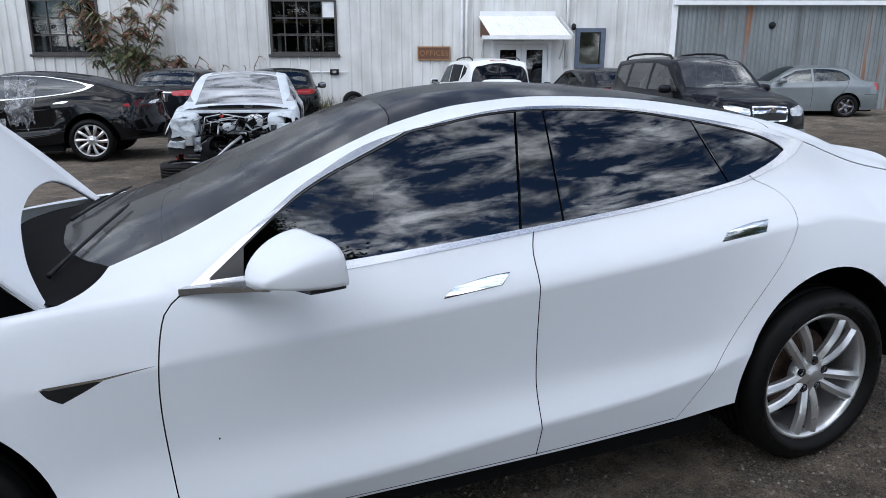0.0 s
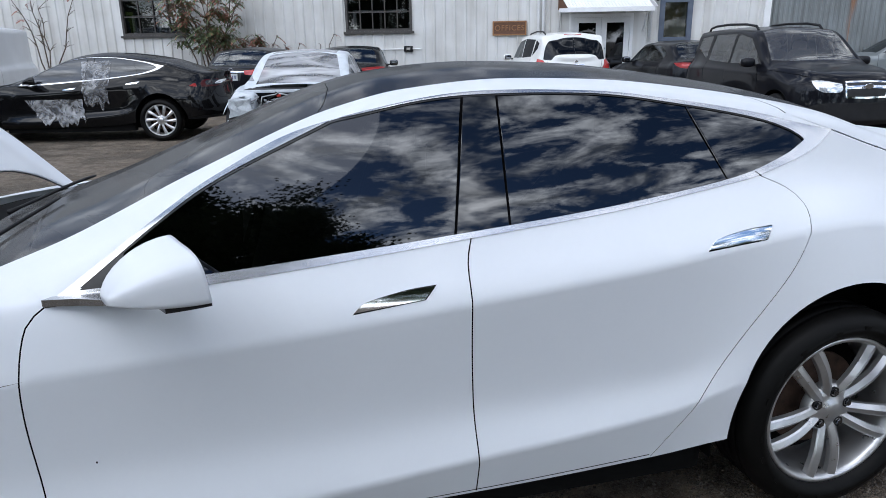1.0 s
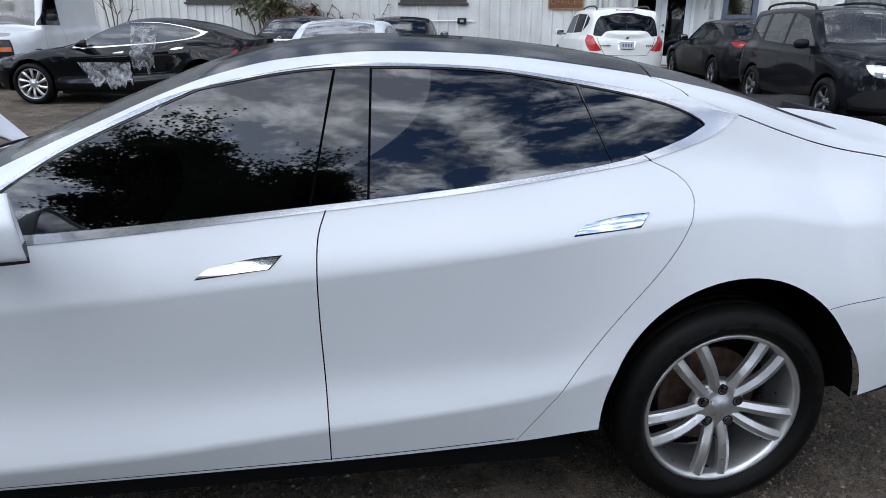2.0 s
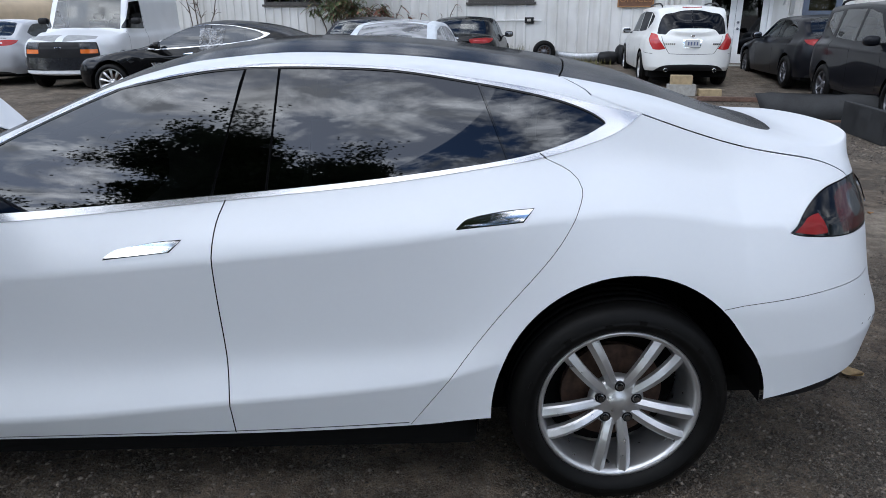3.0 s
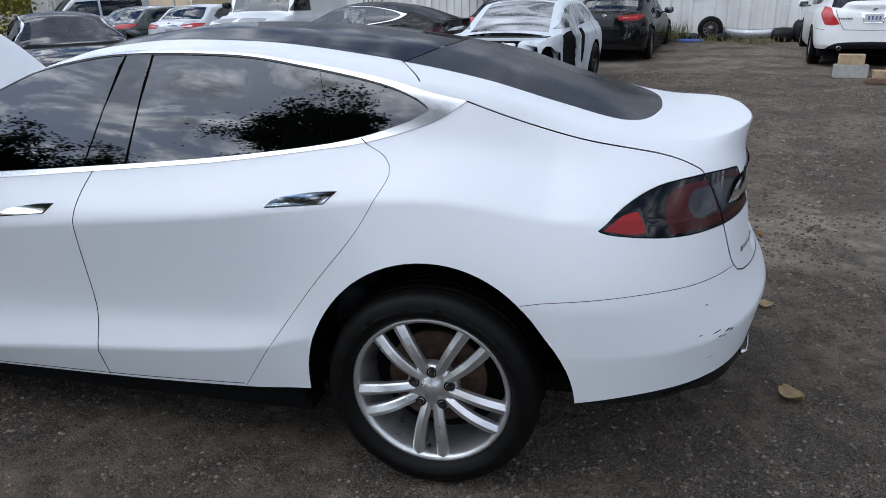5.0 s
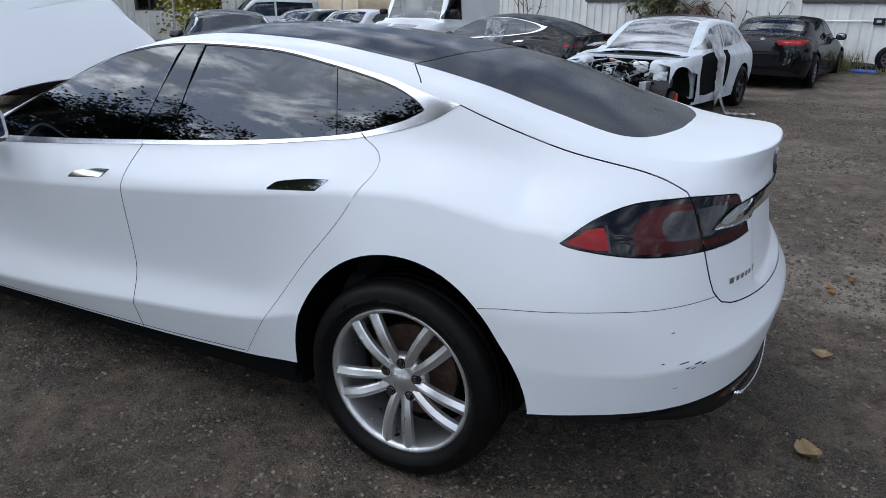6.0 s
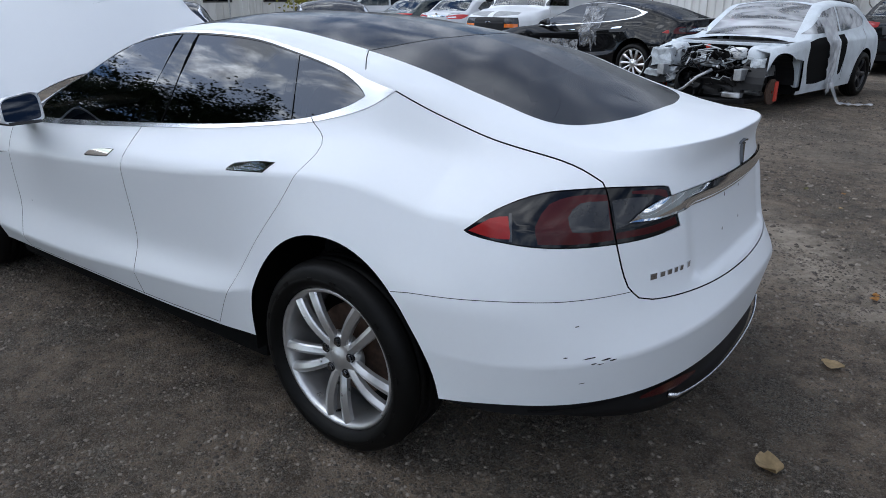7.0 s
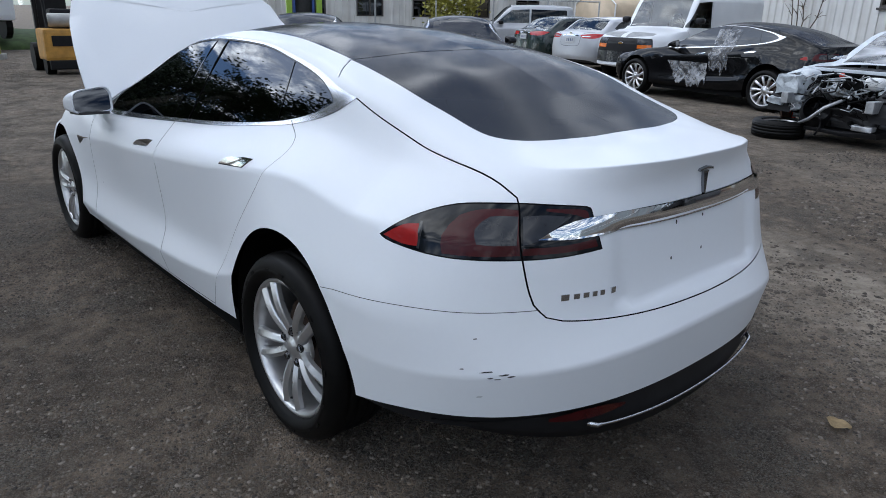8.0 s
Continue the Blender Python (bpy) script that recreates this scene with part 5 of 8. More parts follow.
def sash_window(name, hole, cols, rows, broken=()):
    x0, x1, z0, z1 = hole
    w = empty(name, pose(0, 0, 0), kind="structure", label="dark steel-framed workshop window with small panes", category="window")
    f = bmesh.new()
    for a in ((x0, x0 + .07, z0, z1), (x1 - .07, x1, z0, z1), (x0 + .07, x1 - .07, z1 - .07, z1), (x0 + .07, x1 - .07, z0, z0 + .07)):
        add_box(f, (a[0], WALL - .05, a[2]), (a[1], WALL + .10, a[3]))
    part("window_frame", f, "window_frame", w)
    part("window_sill", box_bm((x0 - .06, WALL - .10, z0 - .07), (x1 + .06, WALL + .02, z0 - .002), bevel=.006), "window_frame", w)
    iw, ih = (x1 - x0 - .14) / cols, (z1 - z0 - .14) / rows
    for i in range(1, cols):
        part("glazing_bar", box_bm((x0 + .07 + i * iw - .015, WALL, z0 + .07), (x0 + .07 + i * iw + .015, WALL + .03, z1 - .07)), "window_frame", w)
    for j in range(1, rows):
        part("glazing_bar", box_bm((x0 + .07, WALL - .004, z0 + .07 + j * ih - .018), (x1 - .07, WALL + .026, z0 + .07 + j * ih + .018)), "window_frame", w)
    for i in range(cols):
        for j in range(rows):
            mat = "white_trim" if (i, j) in broken else "pane"
            part("pane", box_bm((x0 + .085 + i * iw, WALL + .034, z0 + .09 + j * ih), (x0 + .055 + (i + 1) * iw, WALL + .042, z0 + .05 + (j + 1) * ih)), mat, w)
    # shelves and stock seen inside
    rnd = random.Random(int(x0 * 10))
    part("inner_shelf", box_bm((x0, WALL + .35, z0 + .92), (x1, WALL + .7, z0 + .97)), "tan_block", w)
    for k in range(9):
        a = x0 + .1 + k * (x1 - x0 - .3) / 9
        hgt = rnd.uniform(.12, .34)
        part("stored_box", box_bm((a, WALL + .40, z0 + .972), (a + rnd.uniform(.12, .22), WALL + .62, z0 + .972 + hgt), bevel=.006), rnd.choice(["tan_block", "concrete_block", "white_trim", "sign_wood"]), w)
    part("inner_frame", box_bm((x0 + .15, WALL + .3, z0 + .08), (x0 + .25, WALL + .36, z0 + .62)), "white_trim", w)
    part("inner_frame", box_bm((x0 + .25, WALL + .3, z0 + .54), (x1 - .2, WALL + .36, z0 + .62)), "white_trim", w)
    part("inner_frame", box_bm(((x0 + x1) / 2 - .03, WALL + .3, z0 + .08), ((x0 + x1) / 2 + .03, WALL + .36, z0 + .54)), "white_trim", w)


sash_window("window_1", WIN_A, 4, 4)
sash_window("window_2", WIN_B, 5, 4, broken=[(4, 2)])
w3 = empty("window_3", pose(0, 0, 0), kind="structure", label="narrow window with blue-grey frame and yellowed blind", category="window")
f = bmesh.new()
x0, x1, z0, z1 = WIN_C
for a in ((x0 - .03, x0 + .11, z0 - .03, z1 + .03), (x1 - .11, x1 + .03, z0 - .03, z1 + .03), (x0 + .11, x1 - .11, z1 - .08, z1 + .03), (x0 + .11, x1 - .11, z0 - .03, z0 + .09)):
    add_box(f, (a[0], WALL - .06, a[2]), (a[1], WALL + .1, a[3]))
part("window_frame", f, "blue_frame", w3)
part("pane", box_bm((x0 + .11, WALL + .03, z0 + .09), (x1 - .11, WALL + .038, z1 - .08)), "pane", w3)
part("blind", box_bm((x0 + .10, WALL + .06, z0 + .07), (x1 - .10, WALL + .075, z1 - .07)), "curtain", w3)

# double office doors with tall dark lights
d = empty("door_1", pose(0, 0, 0), kind="structure", label="white double office doors with tall glass lights", category="door")
x0, x1, z0, z1 = DOORS
f = bmesh.new()
for a in ((x0, x0 + .09, z0, z1), (x1 - .09, x1, z0, z1), (x0 + .09, x1 - .09, z1 - .09, z1)):
    add_box(f, (a[0], WALL - .06, a[2]), (a[1], WALL + .1, a[3]))
part("door_frame", f, "white_trim", d)
mid = (x0 + x1) / 2
for a, b in ((x0 + .095, mid - .004), (mid + .004, x1 - .095)):
    leaf_bm = bmesh.new()
    for q in ((a, a + .15, z0 + .01, z1 - .095), (b - .15, b, z0 + .01, z1 - .095), (a + .15, b - .15, z1 - .24, z1 - .095), (a + .15, b - .15, z0 + .01, z0 + .26)):
        add_box(leaf_bm, (q[0], WALL, q[2]), (q[1], WALL + .05, q[3]))
    leaf = part("door_leaf", leaf_bm, "white_trim", d)
    part("pane", box_bm((a + .15, WALL + .02, z0 + .26), (b - .15, WALL + .028, z1 - .24)), "glass_dark", leaf)
for z in (1.14, 1.30):
    bm = bmesh.new()
    res = bmesh.ops.create_uvsphere(bm, u_segments=12, v_segments=8, radius=.035)
    ob = part("door_knob", bm, "dark_chrome", d, smooth=True)
    ob.location = (mid + .08, WALL - .05, z)
tagged(part("door_step", box_bm((.3, WALL - .9, .05), (2.6, WALL - .05, .235), bevel=.02), "concrete_block"), "low concrete doorstep", "step", kind="structure")

# canopy over the doors
c = empty("door_canopy", pose(0, 0, 0), "white ribbed metal canopy on brackets over the office doors", "canopy")
CANOPY = Matrix.Translation((.26, WALL - 1.05, 2.38)) @ Matrix.Rotation(radians(31), 4, "X") @ Matrix(((1, -.26, 0, -.04), (0, 1, 0, 0), (0, 0, 1, 0), (0, 0, 0, 1)))
bm = bmesh.new()
n = 26
for i in range(n):
    a, b = .20 + 2.28 * i / n, .20 + 2.28 * (i + .8) / n
    add_box(bm, (a, -.001, -.012), (b, 1.12, .012), CANOPY)
add_box(bm, (.20, 0, -.016), (2.48, 1.12, -.004), CANOPY)
part("canopy_roof", bm, "white_trim", c)
part("canopy_fascia", box_bm((.18, WALL - 1.09, 2.27), (2.72, WALL - 1.055, 2.375)), "white_trim", c)
part("canopy_head", box_bm((.17, WALL - .10, 2.95), (2.40, WALL - .04, 3.10), bevel=.006), "white_trim", c)
for x in (.22, 2.58):
    bm = bmesh.new()
    add_tube(bm, [(x, WALL - 1.03, 2.30), (x, WALL, 2.30)], .022, 6)
    add_tube(bm, [(x, WALL - .9, 2.30), (x, WALL, 1.75)], .02, 6)
    part("bracket", bm, "white_trim", c)
    bm = bmesh.new()
    t = [bm.verts.new(p) for p in ((x + .22, WALL - 1.05, 2.38), (x - .03, WALL - .04, 2.38), (x - .03, WALL - .04, 2.95))]
    t2 = [bm.verts.new((v.co.x + .012, v.co.y, v.co.z)) for v in t]
    bm.faces.new(t); bm.faces.new(t2[::-1])
    for k in range(3):
        bm.faces.new((t[k], t2[k], t2[(k + 1) % 3], t[(k + 1) % 3]))
    part("canopy_side", bm, "sign_wood" if x < 1 else "white_trim", c)

# sign with carved letters
s = empty("office_sign", pose(-1.19, WALL - .05, 1.905), "brown wooden sign with carved capital letters", "sign")
part("board", box_bm((-.49, -.02, -.20), (.49, .02, .20), bevel=.012), "sign_wood", s)
f = bmesh.new()
for a in ((-.49, .49, .165, .20), (-.49, .49, -.20, -.165), (-.49, -.455, -.165, .165), (.455, .49, -.165, .165)):
    add_box(f, (a[0], -.034, a[2]), (a[1], -.018, a[3]))
part("border", f, "sign_letters", s)
tx = bpy.data.curves.new("words", "FONT")
tx.body, tx.size, tx.align_x, tx.align_y, tx.extrude, tx.space_character = "OFFICES", .215, "CENTER", "CENTER", .006, 1.12
curve = new("words", tx)
me = bpy.data.meshes.new_from_object(curve)
bpy.data.objects.remove(curve)
part_mesh("words", me, "sign_letters", s).matrix_basis = pose(0, -.028, 0, 90, 0, 0)

# pipes and meter on the wall
bm = bmesh.new()
for x in (-.36, -.22):
    add_tube(bm, [(x, WALL - .07, .3), (x, WALL - .07, 6.0)], .045, 8)
pipe = part("downpipe", bm, "white_trim", smooth=True)
tagged(pipe, "pair of white painted downpipes", "pipe")
bm = bmesh.new()
add_tube(bm, [(2.78, WALL - .06, 1.5), (2.78, WALL - .06, 6.0)], .05, 8)
tagged(part("downpipe", bm, "white_trim", smooth=True), "white painted downpipe beside the canopy", "pipe")
o = empty("outlet_box", pose(-4.18, WALL - .05, 1.37), "small black socket box on a wall conduit", "outlet")
part("box", box_bm((-.13, -.05, -.08), (.13, .03, .08), bevel=.01), "plastic", o)
part("cover", box_bm((-.05, -.065, -.035), (.06, -.052, .035), bevel=.004), "concrete_block", o)
bm = bmesh.new()
add_tube(bm, [(-1.9, .0, -.02), (-.13, 0, 0)], .018, 6)
add_tube(bm, [(.13, 0, 0), (.36, 0, -.01)], .018, 6)
part("conduit", bm, "white_trim", o)
b = empty("wall_lamp", pose(2.95, WALL - .12, 2.66), "small dark lamp beside the canopy", "lamp")
bm = bmesh.new()
superellipsoid(bm, (0, 0, 0), (.07, .09, .1), 2.4, 14, 8)
part("shade", bm, "plastic", b, smooth=True)
part("arm", box_bm((-.02, .05, -.02), (.02, .12, .02)), "plastic", b)
bm = bmesh.new()
add_lathe(bm, [(.001, -.05), (.13, -.05), (.14, -.02), (.14, .1)], 24)
v = part("wall_vent", bm, "plastic", smooth=True)
v.matrix_world = pose(8.95, WALL + .12, 2.72) @ Matrix.Diagonal((.7, 1, .7, 1))
tagged(v, "round dark flue hole in the grey wall", "vent")
bm = bmesh.new()
add_box(bm, (5.9, WALL - .16, 3.28), (34, WALL + .02, 3.40))
tagged(part("eaves_gutter", bm, "white_trim"), "pale gutter along the grey wall", "gutter", kind="structure")

# ---- the other vehicles ----
M["dark_grey_paint"] = surface("dark_grey_paint", (0.006, 0.0065, 0.009), 0.3, var=0.12, scale=3, coat=0.38, spec=0.04)
M["grey_paint"] = surface("grey_green_paint", (0.17, 0.19, 0.195), 0.35, var=0.1, scale=3, coat=0.5, metal=0.25)
M["silver_paint"] = surface("silver_paint", (0.50, 0.51, 0.53), 0.35, var=0.08, scale=3, coat=0.5, metal=0.35)
M["green_paint"] = surface("dark_green_paint", (0.012, 0.024, 0.022), 0.25, var=0.15, scale=3, coat=0.7)
M["cream_paint"] = surface("off_white_paint", (0.74, 0.74, 0.71), 0.35, var=0.05, scale=2, coat=0.5)
M["van_paint"] = surface("van_white_paint", (0.70, 0.72, 0.74), 0.4, var=0.06, scale=2, coat=0.3)
M["primer"] = surface("bare_grey_patch", (0.30, 0.31, 0.31), 0.7, var=0.25, scale=8)
M["car_glass"] = tinted_glass("car_glass", (0.20, 0.23, 0.23), gloss=(.6, .63, .65))
M["clear_car_glass"] = tinted_glass("clear_car_glass", (0.72, 0.77, 0.75), gloss=(.8, .83, .85))
M["privacy_glass"] = tinted_glass("privacy_glass", (0.03, 0.03, 0.033), gloss=(.24, .25, .27))
# pale diffuse veil paints the bright sky reflection into these panes
M["dusty_car_glass"] = tinted_glass("dusty_car_glass", (0.60, 0.64, 0.63), gloss=(.9, .93, .95), dust=0.15)
M["plate"] = surface("plate", (0.55, 0.56, 0.56), 0.4, var=0.1, scale=20)
M["bars"] = surface("plate_bars", (0.10, 0.12, 0.22), 0.5)


def car_spec(wb, fo, ro, W, H, belt, hood, deck, xs, shape="saloon", sill=.24, crease=None):
    """Skin of an everyday car. xs: screen base, roof front, roof rear, back-light base (x, rear axle at 0, nose at -x)."""
    ws, rf, rr, bl = xs
    tail, nose = ro, -(wb + fo)
    XR, XF = tail - .62 * W / .92, nose + .62 * W / .92
    box = shape in ("suv", "van")
    cr = crease or belt - .14
    line = lambda vals: [(XF, vals[0]), (ws, vals[1]), (-wb / 2, vals[2]), (0, vals[3]), (max(XR, .05) + .001 if XR <= 0 else XR, vals[4])]

    def mono(p):
        out = [p[0]]
        for q in p[1:]:
            if q[0] > out[-1][0] + .02:
                out.append(q)
        return out
    w = [mono(line(v)) for v in ((.90 * W, .95 * W, .955 * W, .955 * W, .92 * W), (.95 * W, .975 * W, .97 * W, .985 * W, .96 * W), (.97 * W, .985 * W, .975 * W, W, .98 * W),
                                 (.94 * W, .98 * W, .985 * W, .985 * W, .96 * W), (.80 * W, .93 * W, .92 * W, .90 * W, .86 * W))]
    rail = .70 * W if shape == "saloon" else .73 * W if shape == "suv" else .84 * W
    r5 = [(XF, .66 * W), ((XF + ws) / 2, .74 * W), (ws, .86 * W if not box else .88 * W), (rf, rail + .01), ((rf + rr) / 2, rail), (rr, rail * (.98 if shape == "saloon" else 1.0))]
    if XR > rr + .05:
        r5.append((XR, .74 * W if shape == "saloon" else rail))
    w.append(mono(r5))
    z = [mono(line(v)) for v in ((sill, sill, sill, sill + .02, sill + .04), (.36, .36, .36, .42, .44), (.54, .58, .58, .64, .62), (cr - .10, cr, cr + .01, cr + .04, cr + .03), (belt - .12, belt - .02, belt, belt + .04, belt + .05))]
    zc = [(nose - .02, hood - .34), (nose + .06, hood - .18), (nose + .25, hood - .07), ((nose + ws) / 2, hood), (ws, hood + .08), (rf, H - .035), ((rf + rr) / 2, H), (rr, H - .04)]
    if shape == "saloon":
        zc += [(bl, deck + .03), (tail - .12, deck - .01), (tail, deck - .04)]
    else:
        zc += [(bl - .03, belt + .10), (tail, belt + .02)]
    e = tail - XR
    f = XF - nose
    out = dict(XF=XF, XR=XR, wb=wb, w=w, z=z, zc=mono(zc), camber=[(nose, .07), (ws - .2, .07), (ws, .10), (rf, .11), (rr, .11), (tail, .06)],
               eR=[e - .05, e, e - .01, e - .03, e - .06, e - .10], nR=[2.9] * 6, zR=[sill + .06, .45, .62, cr + .02, (deck if shape == "saloon" else belt) - .06],
               eF=[f - .04, f, f - .01, f - .04, f - .10, f - .18], nF=[2.7] * 6, zF=[sill - .02, .36, .48, hood - .26, hood - .16], sill=sill)
    if shape != "saloon":
        out["zR"][4] = belt - .02
        out["eR"][5] = e - .05
    return out


def everyday_car(root, spec, paint, panels, wheel="five", metal="alloy", R=.33, rim=.22, du=.05, dv=.25, glass=None, track=None, splits=(), mirrors=True, seats=True, wheels_at=None):
    """Cuts the skin into named panels: (name, material, 'z' or 'x', outline); the first lie on top. Gaps, wheels, mirrors and cabin follow."""
    sh = Shell(spec)
    P, mat = [], {}

    def put(name, material, kind, pts):
        mat[name] = material
        P.append((name, (sh.by_z if kind == "z" else sh.by_x)(pts)))
    for nm, m, kind, pts in panels:
        put(nm, m, kind, pts)
    for c in splits:
        put("panel_gap", "gap", "z", line_strip(spline(c), .004))
    a = R + .055
    put("none", None, "z", ARCH(0, a, None, 0, R))
    put("none", None, "z", ARCH(-spec["wb"], a, None, 0, R))
    uv, tri, kind = cut_shell(sh, P, du, dv, "body")
    names = [p[0] for p in P]
    groups = {}
    for i in np.unique(kind):
        groups.setdefault("body" if i < 0 else names[i], []).append(i)
    one = ("body", "panel_gap", "rear_screen", "windscreen", "grille", "plate_recess", "lower_bumper", "sunroof", "bumper_trim", "hood_patch", "grille_bar", "high_brake_lamp", "upper_grille", "tailgate_bar", "roof_cover", "bonnet")
    for name, ids in groups.items():
        if name == "none":
            continue
        t = tri[np.isin(kind, ids)]
        sink = .004 if name == "panel_gap" else .003 if "window" in name or "screen" in name else -.004 if "lamp" in name else 0
        m = paint if name == "body" else mat[name]
        if name in one:
            ob = skin_part(name, sh, uv, t, m, root, both=True, sink=sink)
            if name == "panel_gap":
                tagged(ob, "dark joints between the body panels", kind="stuff")
        else:
            skin_part(name, sh, uv, t, m, root, sink=sink)
            skin_part(name, sh, uv, t, m, root, sink=sink, mirror=1)
    W = max(q[1] for q in spec["w"][2])
    part("underbody", box_bm((spec["XF"] - .2 if not wheels_at else -2.2, -W + .12, .20), (spec["XR"] + .3, W - .12, .42), bevel=.02), "cabin", root)
    if seats:
        belt = spec["z"][4][2][1]
        part("cabin_floor", box_bm((spec["XF"] + .9, -W + .2, .42), (spec["XR"] + .1, W - .2, belt - .25), bevel=.05), "cabin", root)
        for x in (-spec["wb"] * .50, -spec["wb"] * .18):
            for y in (-.36, .36):
                bm = bmesh.new()
                superellipsoid(bm, (x + .2, y, belt - .08), (.09, .24, .34), 4, 16, 8)
                superellipsoid(bm, (x + .24, y, belt + .30), (.05, .13, .09), 3, 12, 6)
                part("seat", bm, "seat", root, smooth=True)
    for x in (0, -spec["wb"]):
        for s in (1, -1):
            if wheels_at and (x, s) not in wheels_at:
                continue
            w = empty("wheel")
            w.parent = root
            w.matrix_basis = pose(x, -(W - .115) * s, R, 0, 20, 0 if s > 0 else 180)
            wheel_parts(w, R, rim, .215, wheel, metal, 36, detail=False)
            bm = bmesh.new()
            r = a + .02
            rows = [[bm.verts.new((x - r * math.cos(math.pi * k / 16), s * y, R + r * math.sin(math.pi * k / 16))) for k in range(17)] for y in (W - .02, W - .32)]
            for k in range(16):
                bm.faces.new((rows[0][k], rows[0][k + 1], rows[1][k + 1], rows[1][k]))
            bm.faces.new(rows[1])
            part("wheel_well", bm, "cabin", root)
    if mirrors:
        mx, mz, mm = mirrors
        for s in (1, -1):
            bm = bmesh.new()
            superellipsoid(bm, (mx, -s * (W + .07), mz), (.09, .11, .075), 3, 18, 10)
            mo = part("door_mirror", bm, mm, root, smooth=True)
            part("mirror_foot", box_bm((mx - .03, -s * (W - .06) - .06, mz - .06), (mx + .03, -s * (W - .06) + .06, mz - .03)), "plastic", mo)
            bm = bmesh.new()
            superellipsoid(bm, (mx + .088, -s * (W + .07), mz), (.008, .09, .058), 4, 14, 6)
            part("mirror_glass", bm, "dark_chrome", mo, smooth=True)
    return sh


def plate_on(root, x, z, w=.30, h=.15, front=False, nx=1):
    p = part("number_plate", box_bm((x, -w / 2, z - h / 2), (x + .012, w / 2, z + h / 2), bevel=.003), "plate", root)
    for k in range(4):
        y = -.10 + k * .06
        part("plate_bar", box_bm((x + (.0125 if nx > 0 else -.003), y, z - .035), (x + (.015 if nx > 0 else -.0005), y + .03, z + .035)), "bars", p)


def quad(a, b, c, d, step=.06):
    return loop(spline([a, b], step), spline([b, c], step), spline([c, d], step), spline([d, a], step))


def tail_badge(root, x, z, w=.09, h=.05):
    bm = bmesh.new()
    add_lathe(bm, [(.001, 0), (w * .5, 0), (w * .55, .004), (w * .5, .008), (w * .42, .004)], 20, "X")
    for v in bm.verts:
        v.co.z = v.co.z * h / w + z
        v.co.x += x
    part("badge", bm, "chrome", root)


def bar_row(root, x, y0, z, n, w, h, nx=.004):
    """A row of small chrome bars where lettering stands."""
    for k in range(n):
        part("letter_bar", box_bm((x, y0 + k * w * 1.35, z - h / 2), (x + nx, y0 + k * w * 1.35 + w, z + h / 2)), "chrome", root)


# black electric fastback with plastic film taped over it
dark_saloon = empty("black_saloon", pose(-6.91, 8.98, 0, 0, 0, 11.3), "black electric fastback saloon with plastic film taped on its doors", "car")
WHEEL_ROLL.clear()
fastback(dark_saloon, "black_paint", 0.05, 0.25, "turbine", False, "seat", detail=False)

# white crossover seen from behind
sp = car_spec(2.825, .98, 1.0, .935, 1.70, 1.07, 1.02, 1.05, (-2.25, -1.45, .52, .92), "suv", .30)
crossover = empty("white_crossover", pose(.22, 14.1, .02, 0, 0, -78), "white crossover with red tail lamps parked facing the wall", "car")
XR = sp["XR"]
panels = [
    ("high_brake_lamp", "bright_red", "x", quad((.555, 0), (.555, .20), (.585, .20), (.585, 0))),
    ("rear_screen", "privacy_glass", "x", loop(spline([(.635, 0), (.64, .3), (.665, .55)]), spline([(.665, .55), (.73, .68), (.79, .71)]), spline([(.79, .72), (.86, .62), (.875, .3), (.88, 0)]))),
    ("tail_lamp", "bright_red", "z", loop(spline([(XR + .14, 1.12), (XR + .30, 1.10), (XR + .36, 1.06)]), spline([(XR + .36, 1.06), (XR + .45, .92), (XR + .52, .80)]), spline([(XR + .52, .80), (XR + .42, .78), (XR + .33, .79)]), spline([(XR + .33, .79), (XR + .24, .94), (XR + .14, 1.12)]))),
    ("plate_recess", "chrome", "z", quad((XR + .79, 1.0), (XR + 1.01, 1.0), (XR + 1.01, .82), (XR + .83, .82))),
    ("panel_gap", "gap", "z", line_strip(spline([(XR + .42, 1.06), (XR + .56, .74), (XR + .64, .70), (XR + 1.01, .69)]), .004)),
    ("panel_gap", "gap", "z", line_strip(spline([(XR + .05, .72), (XR + .33, .70)]), .004)),
    ("lower_bumper", "plastic", "z", loop(spline([(XR + .28, .30), (XR + .42, .40), (XR + .58, .47), (XR + 1.01, .49)]), [(XR + 1.01, 0), (XR + .28, 0)])),
    ("front_window", "car_glass", "z", quad((-2.05, 1.10), (-1.52, 1.50), (-.95, 1.56), (-.95, 1.12))),
    ("rear_window", "privacy_glass", "z", quad((-.90, 1.12), (-.90, 1.56), (.12, 1.54), (.02, 1.16))),
    ("quarter_window", "privacy_glass", "z", quad((.10, 1.18), (.20, 1.53), (XR + .10, 1.46), (XR + .04, 1.34))),
    ("windscreen", "car_glass", "x", quad((-2.2, 0), (-2.12, .70), (-1.52, .60), (-1.45, 0))),
]
everyday_car(crossover, sp, "cream_paint", panels, "five", "alloy", .36, .235, splits=[[(-.92, 1.10), (-.92, .34)], [(-2.08, 1.05), (-2.1, .34)], [(.05, 1.12), (-.1, .80), (-.42, .36)]], mirrors=(-2.0, 1.12, "cream_paint"))
plate_on(crossover, 1.0, .91)
tail_badge(crossover, .985, 1.06)
bar_row(crossover, .965, -.58, .90, 6, .03, .03)
bar_row(crossover, .965, .42, .90, 4, .03, .03)
